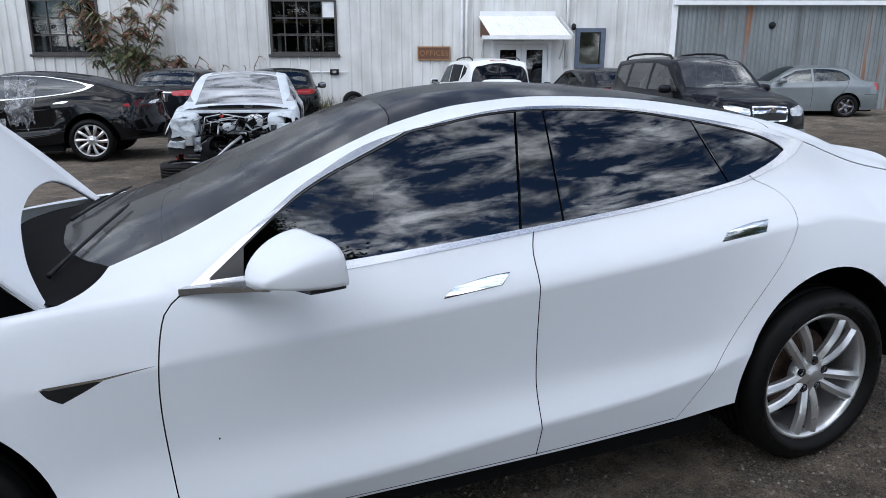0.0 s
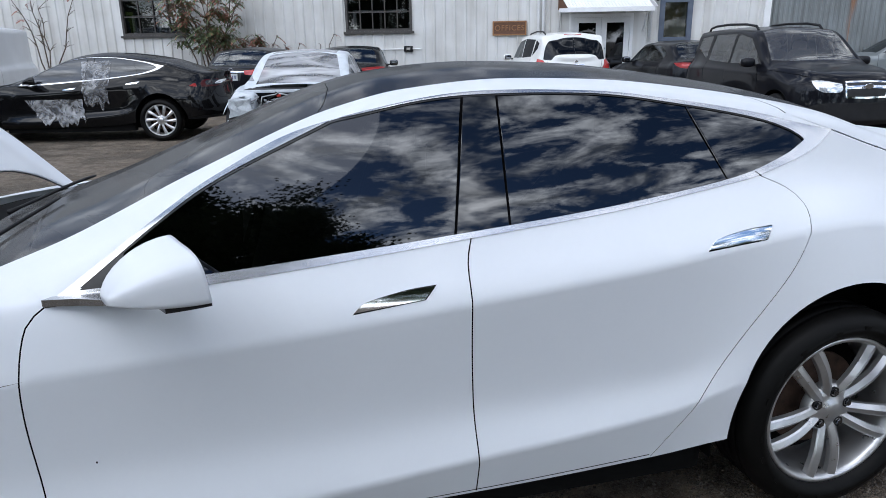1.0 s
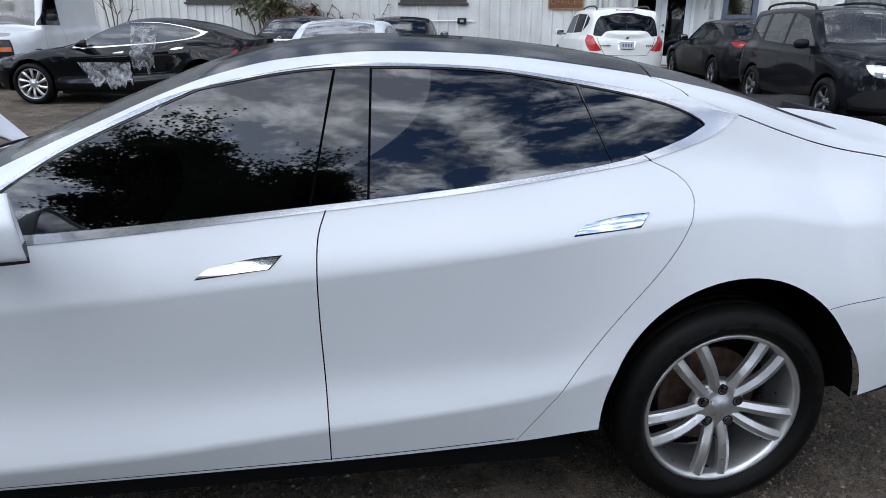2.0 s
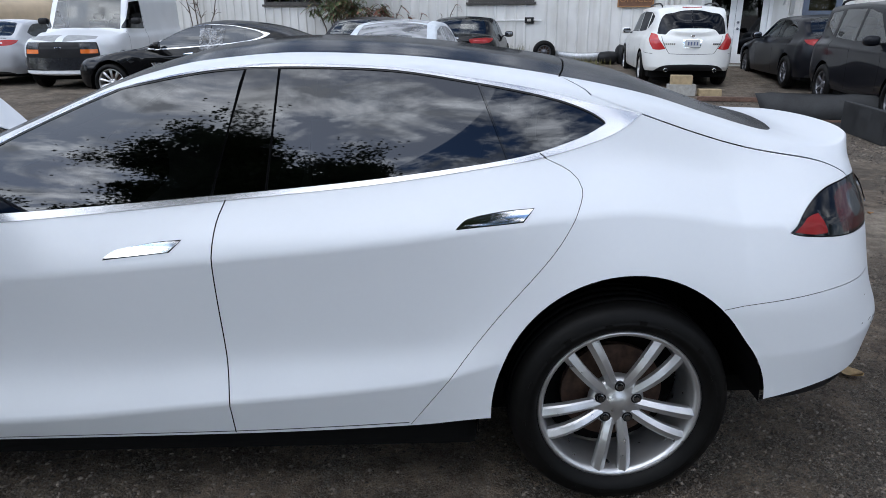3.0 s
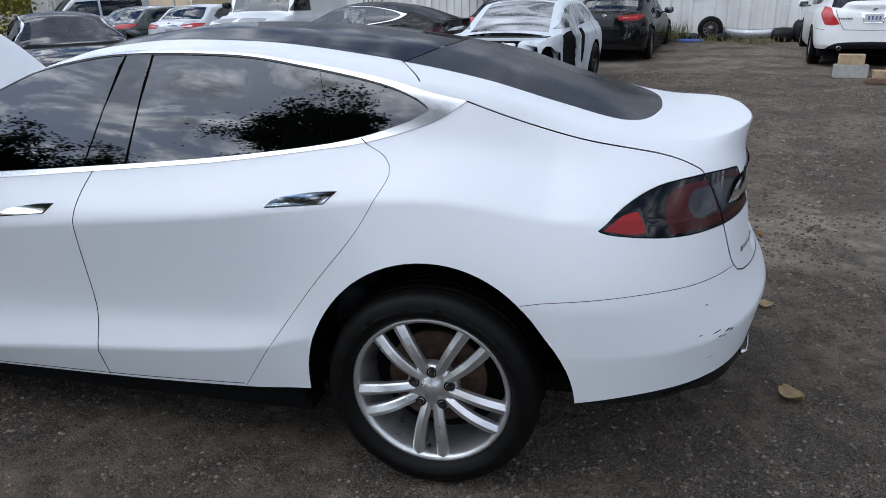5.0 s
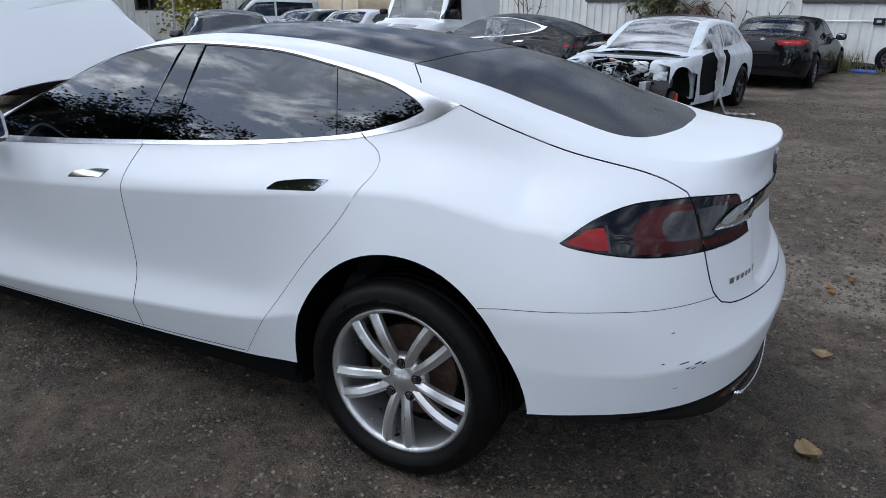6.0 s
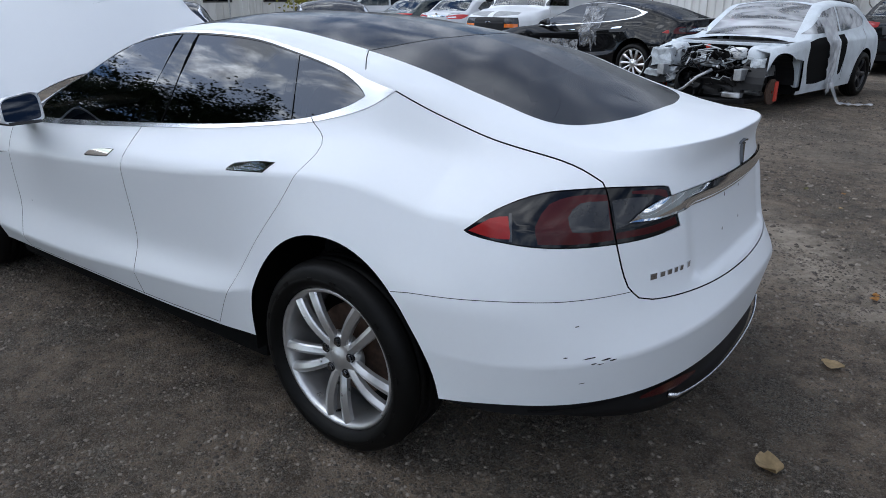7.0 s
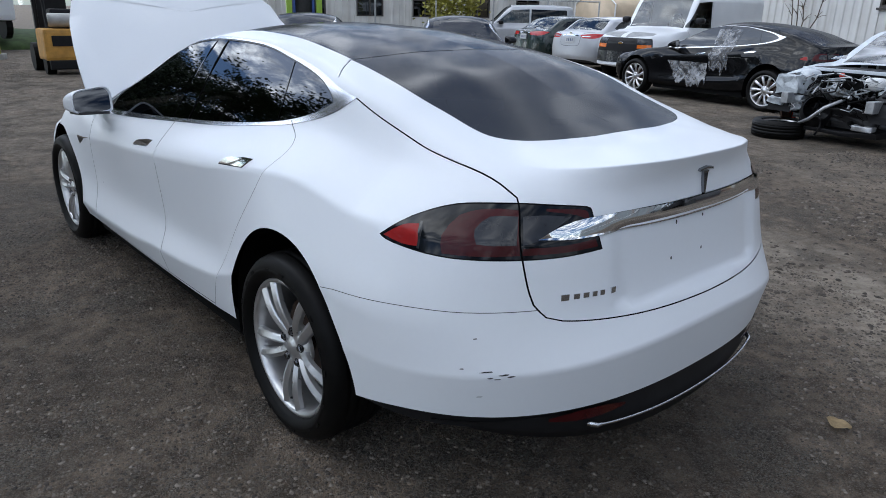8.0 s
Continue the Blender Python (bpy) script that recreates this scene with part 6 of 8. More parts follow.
for y in (-.50, .50):
    bm = bmesh.new()
    add_lathe(bm, [(.036, .86), (.042, .97), (.036, 1.0), (.034, .97), (.032, .88)], 16, "X")
    for v in bm.verts:
        v.co.y += y
        v.co.z += .37
    part("exhaust_tip", bm, "chrome", crossover, smooth=True)
for s in (-1, 1):
    bm = bmesh.new()
    add_tube(bm, [(-1.2, s * .58, 1.62), (-1.1, s * .58, 1.68), (-.5, s * .58, 1.72), (.12, s * .58, 1.715), (.36, s * .58, 1.67), (.42, s * .58, 1.60)], .017, 6)
    part("roof_rail", bm, "plastic", crossover)

# dark grey estate that faces the yard
sp = car_spec(2.64, .90, 1.05, .90, 1.70, 1.06, 1.07, 1.05, (-2.32, -1.48, .55, .92), "suv", .30)
XF, XR = sp["XF"], sp["XR"]
estate = empty("grey_estate", pose(3.46, 11.10, .01, 0, 0, 101), "dark grey estate car with roof rails and chrome grille", "car")
panels = [
    ("headlamp", "headlamp", "z", loop(spline([(XF - .28, .90), (XF - .40, .905), (XF - .62, .86)]), spline([(XF - .62, .86), (XF - .64, .78), (XF - .60, .745)]), spline([(XF - .60, .745), (XF - .42, .755), (XF - .28, .90)]))),
    ("grille_bar", "chrome", "z", quad((XF - .67, .835), (XF - 1.01, .845), (XF - 1.01, .80), (XF - .67, .79))),
    ("upper_grille", "black_trim", "z", quad((XF - .68, .875), (XF - 1.01, .885), (XF - 1.01, .68), (XF - .71, .69))),
    ("grille", "chrome", "z", quad((XF - .66, .90), (XF - 1.01, .91), (XF - 1.01, .655), (XF - .69, .665))),
    ("lower_bumper", "plastic", "z", loop(spline([(XF - .20, .44), (XF - .35, .56), (XF - .55, .60), (XF - 1.01, .60)]), [(XF - 1.01, 0), (XF - .20, 0)])),
    ("tail_lamp", "bright_red", "z", quad((XR + .16, 1.12), (XR + .42, 1.12), (XR + .42, .88), (XR + .20, .93))),
    ("rear_screen", "privacy_glass", "x", quad((.60, 0), (.62, .55), (.86, .66), (.88, 0))),
    ("front_window", "dusty_car_glass", "z", quad((-2.05, 1.10), (-1.50, 1.50), (-1.02, 1.58), (-.98, 1.10))),
    ("rear_window", "dusty_car_glass", "z", quad((-.92, 1.10), (-.92, 1.58), (-.16, 1.57), (-.10, 1.13))),
    ("quarter_window", "dusty_car_glass", "z", quad((.0, 1.15), (-.04, 1.56), (.42, 1.52), (.50, 1.32))),
    ("windscreen", "dusty_car_glass", "x", loop(spline([(-2.29, 0), (-2.25, .4), (-2.15, .71)]), spline([(-2.15, .71), (-1.56, .585)]), spline([(-1.56, .585), (-1.50, .3), (-1.485, 0)]))),
    ("cladding", "plastic", "z", loop([(-2.2, 0)], spline([(-2.2, .36), (-1.3, .36), (-.45, .36)]), [(-.45, 0)])),
]
everyday_car(estate, sp, "dark_grey_paint", panels, "five", "alloy_dark", .345, .22, splits=[[(-.95, 1.08), (-.95, .34)], [(-2.02, 1.06), (-2.08, .8), (-2.05, .34)], [(-.06, 1.1), (-.12, .85), (-.42, .36)], [(XF - .2, .95), (XF + .3, 1.0), (-2.3, 1.03)]], mirrors=(-1.9, 1.13, "dark_grey_paint"))
tail_badge(estate, -3.54, .83, .12, .07)
for s in (-1, 1):
    bm = bmesh.new()
    add_tube(bm, [(-1.36, s * .55, 1.63), (-1.26, s * .55, 1.70), (-.9, s * .55, 1.735), (-.3, s * .55, 1.745), (.2, s * .55, 1.725), (.42, s * .55, 1.69), (.50, s * .55, 1.60)], .021, 8)
    part("roof_rail", bm, "plastic", estate)
bm = bmesh.new()
part("bumper_fog", box_bm((-3.50, -.66, .50), (-3.42, -.50, .54)), "headlamp", estate)

# black saloon beside the wall, seen from behind
def plain_sedan(name, at, paint, label, lamp="red_lens", R=.33, plated=True):
    sp = car_spec(2.85, .98, 1.04, .925, 1.47, .95, .93, 1.05, (-2.25, -1.35, -.05, .66), "saloon", .22)
    XR = sp["XR"]
    root = empty(name, at, label, "car")
    panels = [
        ("lamp_core", "bright_red", "z", quad((XR + .34, .965), (XR + .62, .955), (XR + .62, .93), (XR + .36, .925))),
        ("tail_lamp", lamp, "z", loop(spline([(XR + .16, .99), (XR + .40, 1.0), (XR + .70, .98)]), spline([(XR + .70, .98), (XR + .69, .90), (XR + .62, .885)]), spline([(XR + .62, .885), (XR + .36, .89), (XR + .16, .99)]))),
        ("plate_recess", "black_trim", "z", quad((XR + .76, .92), (XR + 1.01, .92), (XR + 1.01, .76), (XR + .80, .76))),
        ("tailgate_bar", "chrome" if plated else "black_trim", "z", quad((XR + .70, .965), (XR + 1.01, .975), (XR + 1.01, .945), (XR + .70, .94))),
        ("panel_gap", "gap", "z", line_strip(spline([(XR + .30, 1.03), (XR + .52, 1.02), (XR + .64, .95), (XR + .68, .76), (XR + .76, .70), (XR + 1.01, .69)]), .004)),
        ("lower_bumper", "plastic", "z", loop(spline([(XR + .30, .30), (XR + .5, .38), (XR + 1.01, .40)]), [(XR + 1.01, 0), (XR + .30, 0)])),
        ("front_window", "car_glass", "z", quad((-2.0, .99), (-1.40, 1.30), (-.98, 1.36), (-.95, 1.0))),
        ("rear_window", "car_glass", "z", loop(spline([(-.90, 1.0), (-.92, 1.36)]), spline([(-.92, 1.36), (-.3, 1.33), (.10, 1.16)]), spline([(.10, 1.16), (-.1, 1.05), (-.90, 1.0)]))),
        ("windscreen", "car_glass", "x", quad((-2.22, 0), (-2.10, .66), (-1.40, .54), (-1.34, 0))),
        ("rear_screen", "clear_car_glass", "x", loop(spline([(.0, 0), (.0, .3), (.02, .52)]), spline([(.02, .52), (.35, .60), (.56, .60)]), spline([(.56, .60), (.63, .3), (.65, 0)]))),
    ]
    everyday_car(root, sp, paint, panels, "ten", "alloy_dark", R, .215, splits=[[(-.93, .98), (-.93, .30)], [(-2.08, .95), (-2.12, .6), (-2.05, .30)], [(.0, 1.02), (-.05, .85), (-.42, .33)]], mirrors=(-1.85, 1.02, paint))
    if plated:
        plate_on(root, 1.02, .84)
    tail_badge(root, 1.0, 1.0)
    return root


plain_sedan("black_sedan", pose(-4.85, 13.8, .02, 0, 0, -80), "black_paint", "black sedan with red tail lamps parked facing the white wall", R=.34, plated=False)
plain_sedan("dark_sedan", pose(-7.2, 13.1, .02, 0, 0, -88), "dark_grey_paint", "dark dusty sedan parked facing the white wall", lamp="bright_red")
plain_sedan("charcoal_sedan", pose(3.18, 13.95, .03, 0, 0, -78), "dark_grey_paint", "charcoal sedan with black wheels parked beside the office doors")
plain_sedan("green_sedan", pose(-18.0, 10.0, 0, 0, 0, -80), "green_paint", "dark green sedan with bright red tail lamps", lamp="bright_red")

# silver saloon
sp = car_spec(2.775, .98, 1.10, .915, 1.47, .97, .94, 1.08, (-2.25, -1.35, -.05, .62), "saloon", .22)
XR = sp["XR"]
silver_saloon = empty("silver_sedan", pose(-15.3, 10.0, 0, 0, 0, -70), "silver sedan with wide red and clear tail lamps", "car")
panels = [
    ("tail_lamp_clear", "headlamp", "z", quad((XR + .42, .97), (XR + .62, .955), (XR + .62, .935), (XR + .42, .94))),
    ("tail_lamp", "bright_red", "z", loop(spline([(XR + .10, 1.01), (XR + .36, 1.02), (XR + .66, .985)]), spline([(XR + .66, .985), (XR + .62, .92), (XR + .58, .90)]), spline([(XR + .58, .90), (XR + .32, .905), (XR + .10, 1.01)]))),
    ("tailgate_bar", "chrome", "z", quad((XR + .70, .99), (XR + 1.01, 1.0), (XR + 1.01, .965), (XR + .70, .95))),
    ("plate_recess", "silver_paint", "z", quad((XR + .76, .93), (XR + 1.01, .93), (XR + 1.01, .76), (XR + .80, .76))),
    ("panel_gap", "gap", "z", line_strip(spline([(XR + .30, 1.05), (XR + .52, 1.04), (XR + .64, .95), (XR + .68, .76), (XR + .76, .70), (XR + 1.01, .69)]), .004)),
    ("lower_bumper", "black_trim", "z", loop(spline([(XR + .30, .28), (XR + .5, .33), (XR + 1.01, .34)]), [(XR + 1.01, 0), (XR + .30, 0)])),
    ("front_window", "car_glass", "z", quad((-2.0, 1.01), (-1.40, 1.31), (-.98, 1.37), (-.95, 1.02))),
    ("rear_window", "car_glass", "z", loop(spline([(-.90, 1.02), (-.92, 1.37)]), spline([(-.92, 1.37), (-.3, 1.34), (.10, 1.17)]), spline([(.10, 1.17), (-.1, 1.07), (-.90, 1.02)]))),
    ("windscreen", "car_glass", "x", quad((-2.22, 0), (-2.10, .66), (-1.40, .54), (-1.34, 0))),
    ("rear_screen", "clear_car_glass", "x", loop(spline([(.0, 0), (.0, .3), (.02, .52)]), spline([(.02, .52), (.35, .60), (.52, .60)]), spline([(.52, .60), (.59, .3), (.61, 0)]))),
]
everyday_car(silver_saloon, sp, "silver_paint", panels, "five", "alloy", .325, .21, splits=[[(-.93, .98), (-.93, .30)], [(.0, 1.04), (-.05, .85), (-.42, .33)]], mirrors=(-1.85, 1.04, "silver_paint"))
plate_on(silver_saloon, 1.08, .85)
tail_badge(silver_saloon, 1.05, 1.03)

# grey-green saloon by the corrugated wall
sp = car_spec(2.85, 1.0, 1.02, .89, 1.45, .95, .92, 1.02, (-2.2, -1.32, -.10, .55), "saloon", .20)
XR = sp["XR"]
grey_saloon = empty("grey_sedan", pose(10.35, 17.0, .12, 0, 0, -7), "weathered grey-green sedan beside the corrugated wall", "car")
panels = [
    ("tail_lamp", "bright_red", "z", quad((XR + .20, .96), (XR + .50, .96), (XR + .50, .76), (XR + .26, .78))),
    ("front_window", "car_glass", "z", quad((-1.95, .99), (-1.36, 1.29), (-.98, 1.34), (-.95, 1.0))),
    ("rear_window", "car_glass", "z", loop(spline([(-.90, 1.0), (-.92, 1.34)]), spline([(-.92, 1.34), (-.3, 1.31), (.02, 1.17)]), spline([(.02, 1.17), (-.02, 1.03), (-.90, 1.0)]))),
    ("windscreen", "car_glass", "x", quad((-2.18, 0), (-2.06, .64), (-1.36, .52), (-1.31, 0))),
    ("rear_screen", "clear_car_glass", "x", quad((-.05, 0), (-.03, .50), (.48, .58), (.53, 0))),
    ("panel_gap", "gap", "z", line_strip(spline([(XR + .02, .66), (XR + .5, .64)]), .004)),
]
everyday_car(grey_saloon, sp, "grey_paint", panels, "five", "alloy_dark", .325, .215, splits=[[(-.93, .98), (-.93, .30)], [(-2.05, .94), (-2.05, .30)], [(.02, 1.02), (-.05, .85), (-.42, .33)]], mirrors=(-1.8, 1.02, "grey_paint"))

# white panel van
sp = car_spec(3.43, .98, 1.2, 1.0, 2.08, 1.20, 1.17, 1.2, (-3.10, -2.45, .85, 1.12), "van", .34, crease=1.0)
XF = sp["XF"]
van = empty("white_van", pose(-13.8, 13.0, 0, 0, 0, 110), "white panel van with black grille and scuffed bonnet", "van")
panels = [
    ("headlamp", "lamp_grey", "z", quad((XF - .36, .98), (XF - .60, .985), (XF - .60, .86), (XF - .36, .86))),
    ("indicator", "amber", "z", quad((XF - .36, .855), (XF - .60, .855), (XF - .60, .77), (XF - .36, .77))),
    ("grille_bar", "black_trim", "z", quad((XF - .62, .90), (XF - 1.01, .90), (XF - 1.01, .86), (XF - .62, .86))),
    ("grille", "plastic", "z", quad((XF - .34, 1.0), (XF - 1.01, 1.01), (XF - 1.01, .69), (XF - .34, .69))),
    ("lower_bumper", "lamp_grey", "z", loop([(XF - .12, .70), (XF - 1.01, .70), (XF - 1.01, .42), (XF - .12, .42)])),
    ("hood_patch", "primer", "x", quad((-4.34, .08), (-4.20, .72), (-3.92, .68), (-3.98, .06))),
    ("front_window", "car_glass", "z", quad((-2.98, 1.26), (-2.55, 1.84), (-1.95, 1.88), (-1.95, 1.24))),
    ("windscreen", "dusty_car_glass", "x", loop(spline([(-3.06, 0), (-3.0, .78)]), spline([(-3.0, .78), (-2.56, .72)]), spline([(-2.56, .72), (-2.50, .3), (-2.48, 0)]))),
]
everyday_car(van, sp, "van_paint", panels, "five", "alloy_dark", .37, .22, splits=[[(-1.9, 1.9), (-1.9, .4)], [(-3.0, 1.2), (-3.0, .5)]], mirrors=(-2.75, 1.42, "plastic"), seats=True)
tail_badge(van, -4.40, .88, .14, .05)
# pale minivan behind the green car
sp = car_spec(2.9, .95, .75, .90, 1.83, 1.12, 1.12, 1.1, (-2.55, -1.75, .40, .66), "van", .28, crease=.95)
XF = sp["XF"]
mini = empty("pale_minivan", pose(-21.6, 12.2, 0, 0, 0, 72), "pale silver minivan with dark windows and a damaged nose", "van")
panels = [
    ("headlamp", "headlamp", "z", quad((XF - .15, .98), (XF - .5, .92), (XF - .5, .78), (XF - .2, .84))),
    ("grille", "plastic", "z", quad((XF - .52, .86), (XF - 1.01, .86), (XF - 1.01, .40), (XF - .56, .40))),
    ("front_window", "car_glass", "z", quad((-2.35, 1.18), (-1.80, 1.62), (-1.15, 1.66), (-1.15, 1.18))),
    ("rear_window", "privacy_glass", "z", quad((-1.08, 1.18), (-1.08, 1.66), (.20, 1.64), (.25, 1.20))),
    ("windscreen", "car_glass", "x", quad((-2.5, 0), (-2.42, .70), (-1.80, .64), (-1.76, 0))),
]
everyday_car(mini, sp, "silver_paint", panels, "five", "alloy", .33, .21, splits=[[(-1.11, 1.15), (-1.11, .34)]], mirrors=(-2.2, 1.2, "plastic"))

# low dark saloons in the next row
for m, lab in ((pose(-12.2, 4.6, 0, 0, 0, 160), "black saloon with bright window surround in the next row"), (pose(-13.2, 1.6, 0, 0, 0, 164), "dusty black saloon in the next row")):
    t3 = tagged(copy_thing(dark_saloon, m), lab)
    t3.name = "black_coupe"

# ---- the stripped white car ----
def film_material(name, lo, hi, swirl, bump, size=5, stretch=(1, 1, 1)):
    m = bpy.data.materials.new(name)
    m.use_nodes = True
    n, l = m.node_tree.nodes, m.node_tree.links
    n.clear()
    out = n.new("ShaderNodeOutputMaterial")
    co = n.new("ShaderNodeTexCoord")
    nz = n.new("ShaderNodeTexNoise"); nz.inputs["Scale"].default_value, nz.inputs["Detail"].default_value, nz.inputs["Distortion"].default_value = size, 8, swirl
    mp = n.new("ShaderNodeMapping"); mp.inputs["Scale"].default_value = stretch
    l.new(co.outputs["Object"], mp.inputs["Vector"]); l.new(mp.outputs[0], nz.inputs["Vector"])
    r = n.new("ShaderNodeMapRange")
    r.inputs["From Min"].default_value, r.inputs["From Max"].default_value = .35, .65
    r.inputs["To Min"].default_value, r.inputs["To Max"].default_value = lo, hi
    l.new(nz.outputs["Fac"], r.inputs["Value"])
    tr = n.new("ShaderNodeBsdfTransparent"); tr.inputs[0].default_value = (.9, .9, .9, 1)
    pr = n.new("ShaderNodeBsdfPrincipled")
    pr.inputs["Base Color"].default_value, pr.inputs["Roughness"].default_value = (.62, .63, .65, 1), .22
    bp = n.new("ShaderNodeBump"); bp.inputs["Strength"].default_value, bp.inputs["Distance"].default_value = .8, bump
    l.new(nz.outputs["Fac"], bp.inputs["Height"]); l.new(bp.outputs[0], pr.inputs["Normal"])
    mx = n.new("ShaderNodeMixShader")
    l.new(r.outputs[0], mx.inputs[0]); l.new(tr.outputs[0], mx.inputs[1]); l.new(pr.outputs[0], mx.inputs[2])
    l.new(mx.outputs[0], out.inputs["Surface"])
    return m


M["film"] = film_material("plastic_film", .08, .62, 1.6, .03, 7)
M["film_thin"] = film_material("thin_film", .02, .42, 1.6, .03, 7)
M["film_window"] = film_material("stretched_film", .12, .90, .5, .006, 2.4, (2.2, .45, 2.2))
M["white_film"] = film_material("white_film", .55, .9, .6, .015, 4)
M["cast_alu"] = surface("cast_aluminium", (0.42, 0.43, 0.44), 0.45, metal=0.7, var=0.25, scale=14)
M["bare_white"] = surface("bare_white_steel", (0.56, 0.60, 0.63), 0.45, var=0.15, scale=6)
M["scrap_white"] = surface("dirty_white_plastic", (0.40, 0.43, 0.45), 0.5, var=0.35, scale=12)
M["orange_cable"] = surface("orange_cable", (0.6, 0.14, 0.03), 0.5)
M["red_strap"] = surface("red_caliper", (0.55, 0.05, 0.03), 0.5)
M["rust"] = surface("rusty_steel", (0.12, 0.07, 0.05), 0.8, var=0.5, scale=10)


sp = car_spec(2.875, .84, .98, .925, 1.45, .95, .88, 1.05, (-2.18, -1.25, -.05, .66), "saloon", .21)
XF, XR = sp["XF"], sp["XR"]
wreck = empty("stripped_car", pose(-4.49, 9.64, 0, 0, 0, 99.2), "stripped white car without front end, wrapped in plastic film", "car")
panels = [
    ("none", None, "x", quad((-2.22, 0), (-2.22, .66), (-3.3, .60), (-3.3, 0))),
    ("none", None, "z", [(XF - 1.01, 0), (-3.12, 0), (-3.20, .60), (-3.05, .80), (-3.05, 2), (XF - 1.01, 2)]),
    ("none", None, "z", ARCH(-2.78, .50, .45, 0, .34)),
    ("none", None, "z", quad((-2.45, .70), (-2.22, .66), (-2.16, .26), (-2.45, .26))),
    # doorways are skin coloured near-black, standing for the shade inside
    ("door_opening", "cabin", "z", loop(spline([(-2.06, .90), (-1.7, .935), (-1.22, .95)]), spline([(-1.22, .95), (-1.16, .7), (-1.20, .45), (-1.34, .35)]), spline([(-1.34, .35), (-1.7, .325), (-2.0, .34)]), spline([(-2.0, .34), (-2.10, .6), (-2.06, .90)]))),
    ("b_pillar_opening", "cabin", "z", loop(spline([(-1.02, .955), (-.80, .96)]), spline([(-.80, .96), (-.78, .7), (-.86, .42)]), spline([(-.86, .42), (-.95, .40), (-.98, .6), (-1.02, .955)]))),
    ("front_window", "film_window", "z", quad((-1.95, .99), (-1.38, 1.28), (-.98, 1.34), (-.95, 1.0))),
    ("rear_window", "film_window", "z", loop(spline([(-.90, 1.0), (-.92, 1.34)]), spline([(-.92, 1.34), (-.3, 1.31), (.10, 1.15)]), spline([(.10, 1.15), (-.1, 1.05), (-.90, 1.0)]))),
    ("windscreen", "film_window", "x", quad((-2.16, 0), (-2.05, .66), (-1.35, .54), (-1.26, 0))),
    ("roof_cover", "white_film", "x", quad((-1.22, 0), (-1.24, .52), (-.1, .50), (-.1, 0))),
    ("rear_screen", "film_window", "x", quad((.0, 0), (.02, .52), (.54, .60), (.64, 0))),
    ("tail_lamp", "red_lens", "z", quad((XR + .2, .98), (XR + .62, .97), (XR + .62, .88), (XR + .3, .88))),
]
everyday_car(wreck, sp, "bare_white", panels, "five", "alloy_black", .335, .23, splits=[[(.0, 1.02), (-.05, .85), (-.42, .33)], [(-.82, .96), (-.80, .30)]], mirrors=None, wheels_at=[(0, 1), (0, -1)])
rnd = random.Random(5)


def wp(name, mat, bm, label="", smooth=False):
    return part(name, bm, mat, wreck, label, smooth)


wp("cross_bar", "bare_white", box_bm((-2.66, -.84, .855), (-2.58, .84, .895), bevel=.008), "white upper cross bar")
wp("cowl_panel", "plastic", box_bm((-2.56, -.74, .80), (-2.12, .74, .90), bevel=.02))
wp("firewall", "cabin", box_bm((-2.2, -.72, .28), (-2.12, .72, .86)))
for s in (-1, 1):
    bm = bmesh.new()
    add_box(bm, (-3.35, s * .56 - .05, .46), (-2.2, s * .56 + .05, .60), bevel=.01)
    wp("chassis_rail", "cast_alu", bm)
    bm = bmesh.new()
    superellipsoid(bm, (-2.86, s * .60, .72), (.17, .13, .16), 3.5, 18, 10)
    wp("strut_tower", "bare_white", bm, smooth=True)
    bm = bmesh.new()
    add_tube(bm, [(-2.86, s * .70, .30), (-2.86, s * .66, .55), (-2.87, s * .60, .80)], [.045, .05, .035], 12)
    wp("damper", "plastic", bm, smooth=True)
    bm = bmesh.new()
    add_lathe(bm, [(.02, 0), (.165, 0), (.165, .025), (.07, .03), (.06, .07), (.02, .07)], 32)
    d = wp("brake_disc", "rotor", bm)
    d.location = (-2.875, s * .80 - .03, .30)
    bm = bmesh.new()
    add_box(bm, (-.10, -.05, -.13), (-.02, .06, .13), bevel=.02)
    c = wp("brake_caliper", "red_strap", bm, "red brake caliper")
    c.location = (-2.72, s * .80, .30)
    bm = bmesh.new()
    add_tube(bm, [(-2.9, s * .70, .27), (-2.7, s * .40, .24), (-2.6, s * .30, .24)], .03, 8)
    wp("control_arm", "cast_alu", bm)
# parts left in the bay
def torn_box(lo, hi, amount, seed):
    """A thin-walled tray, bent and torn."""
    bm = box_bm(lo, hi, bevel=.015)
    bmesh.ops.subdivide_edges(bm, edges=bm.edges, cuts=2, use_grid_fill=True)
    for v in bm.verts:
        v.co += Vector((noise.noise(v.co * 9 + Vector((seed, 0, 0))), noise.noise(v.co * 9 + Vector((0, seed, 0))), noise.noise(v.co * 9 + Vector((0, 0, seed))))) * amount
    return bm


wp("lamp_bucket", "scrap_white", torn_box((-3.22, .50, .56), (-3.08, .80, .80), .05, 1), "pale torn headlamp bucket")
wp("bumper_bracket", "scrap_white", torn_box((-3.30, .62, .44), (-3.22, .86, .52), .05, 2))
wp("fender_bracket", "scrap_white", torn_box((-3.14, -.80, .50), (-3.06, -.62, .74), .05, 3))
wp("fender_bracket", "scrap_white", torn_box((-3.18, .44, .36), (-3.10, .60, .56), .05, 6))
wp("tow_bracket", "cast_alu", torn_box((-3.2, -.55, .22), (-3.08, -.30, .29), .02, 4))
wp("radiator_shroud", "plastic", torn_box((-3.12, -.50, .22), (-2.98, .46, .44), .07, 5), "broken black radiator shroud")
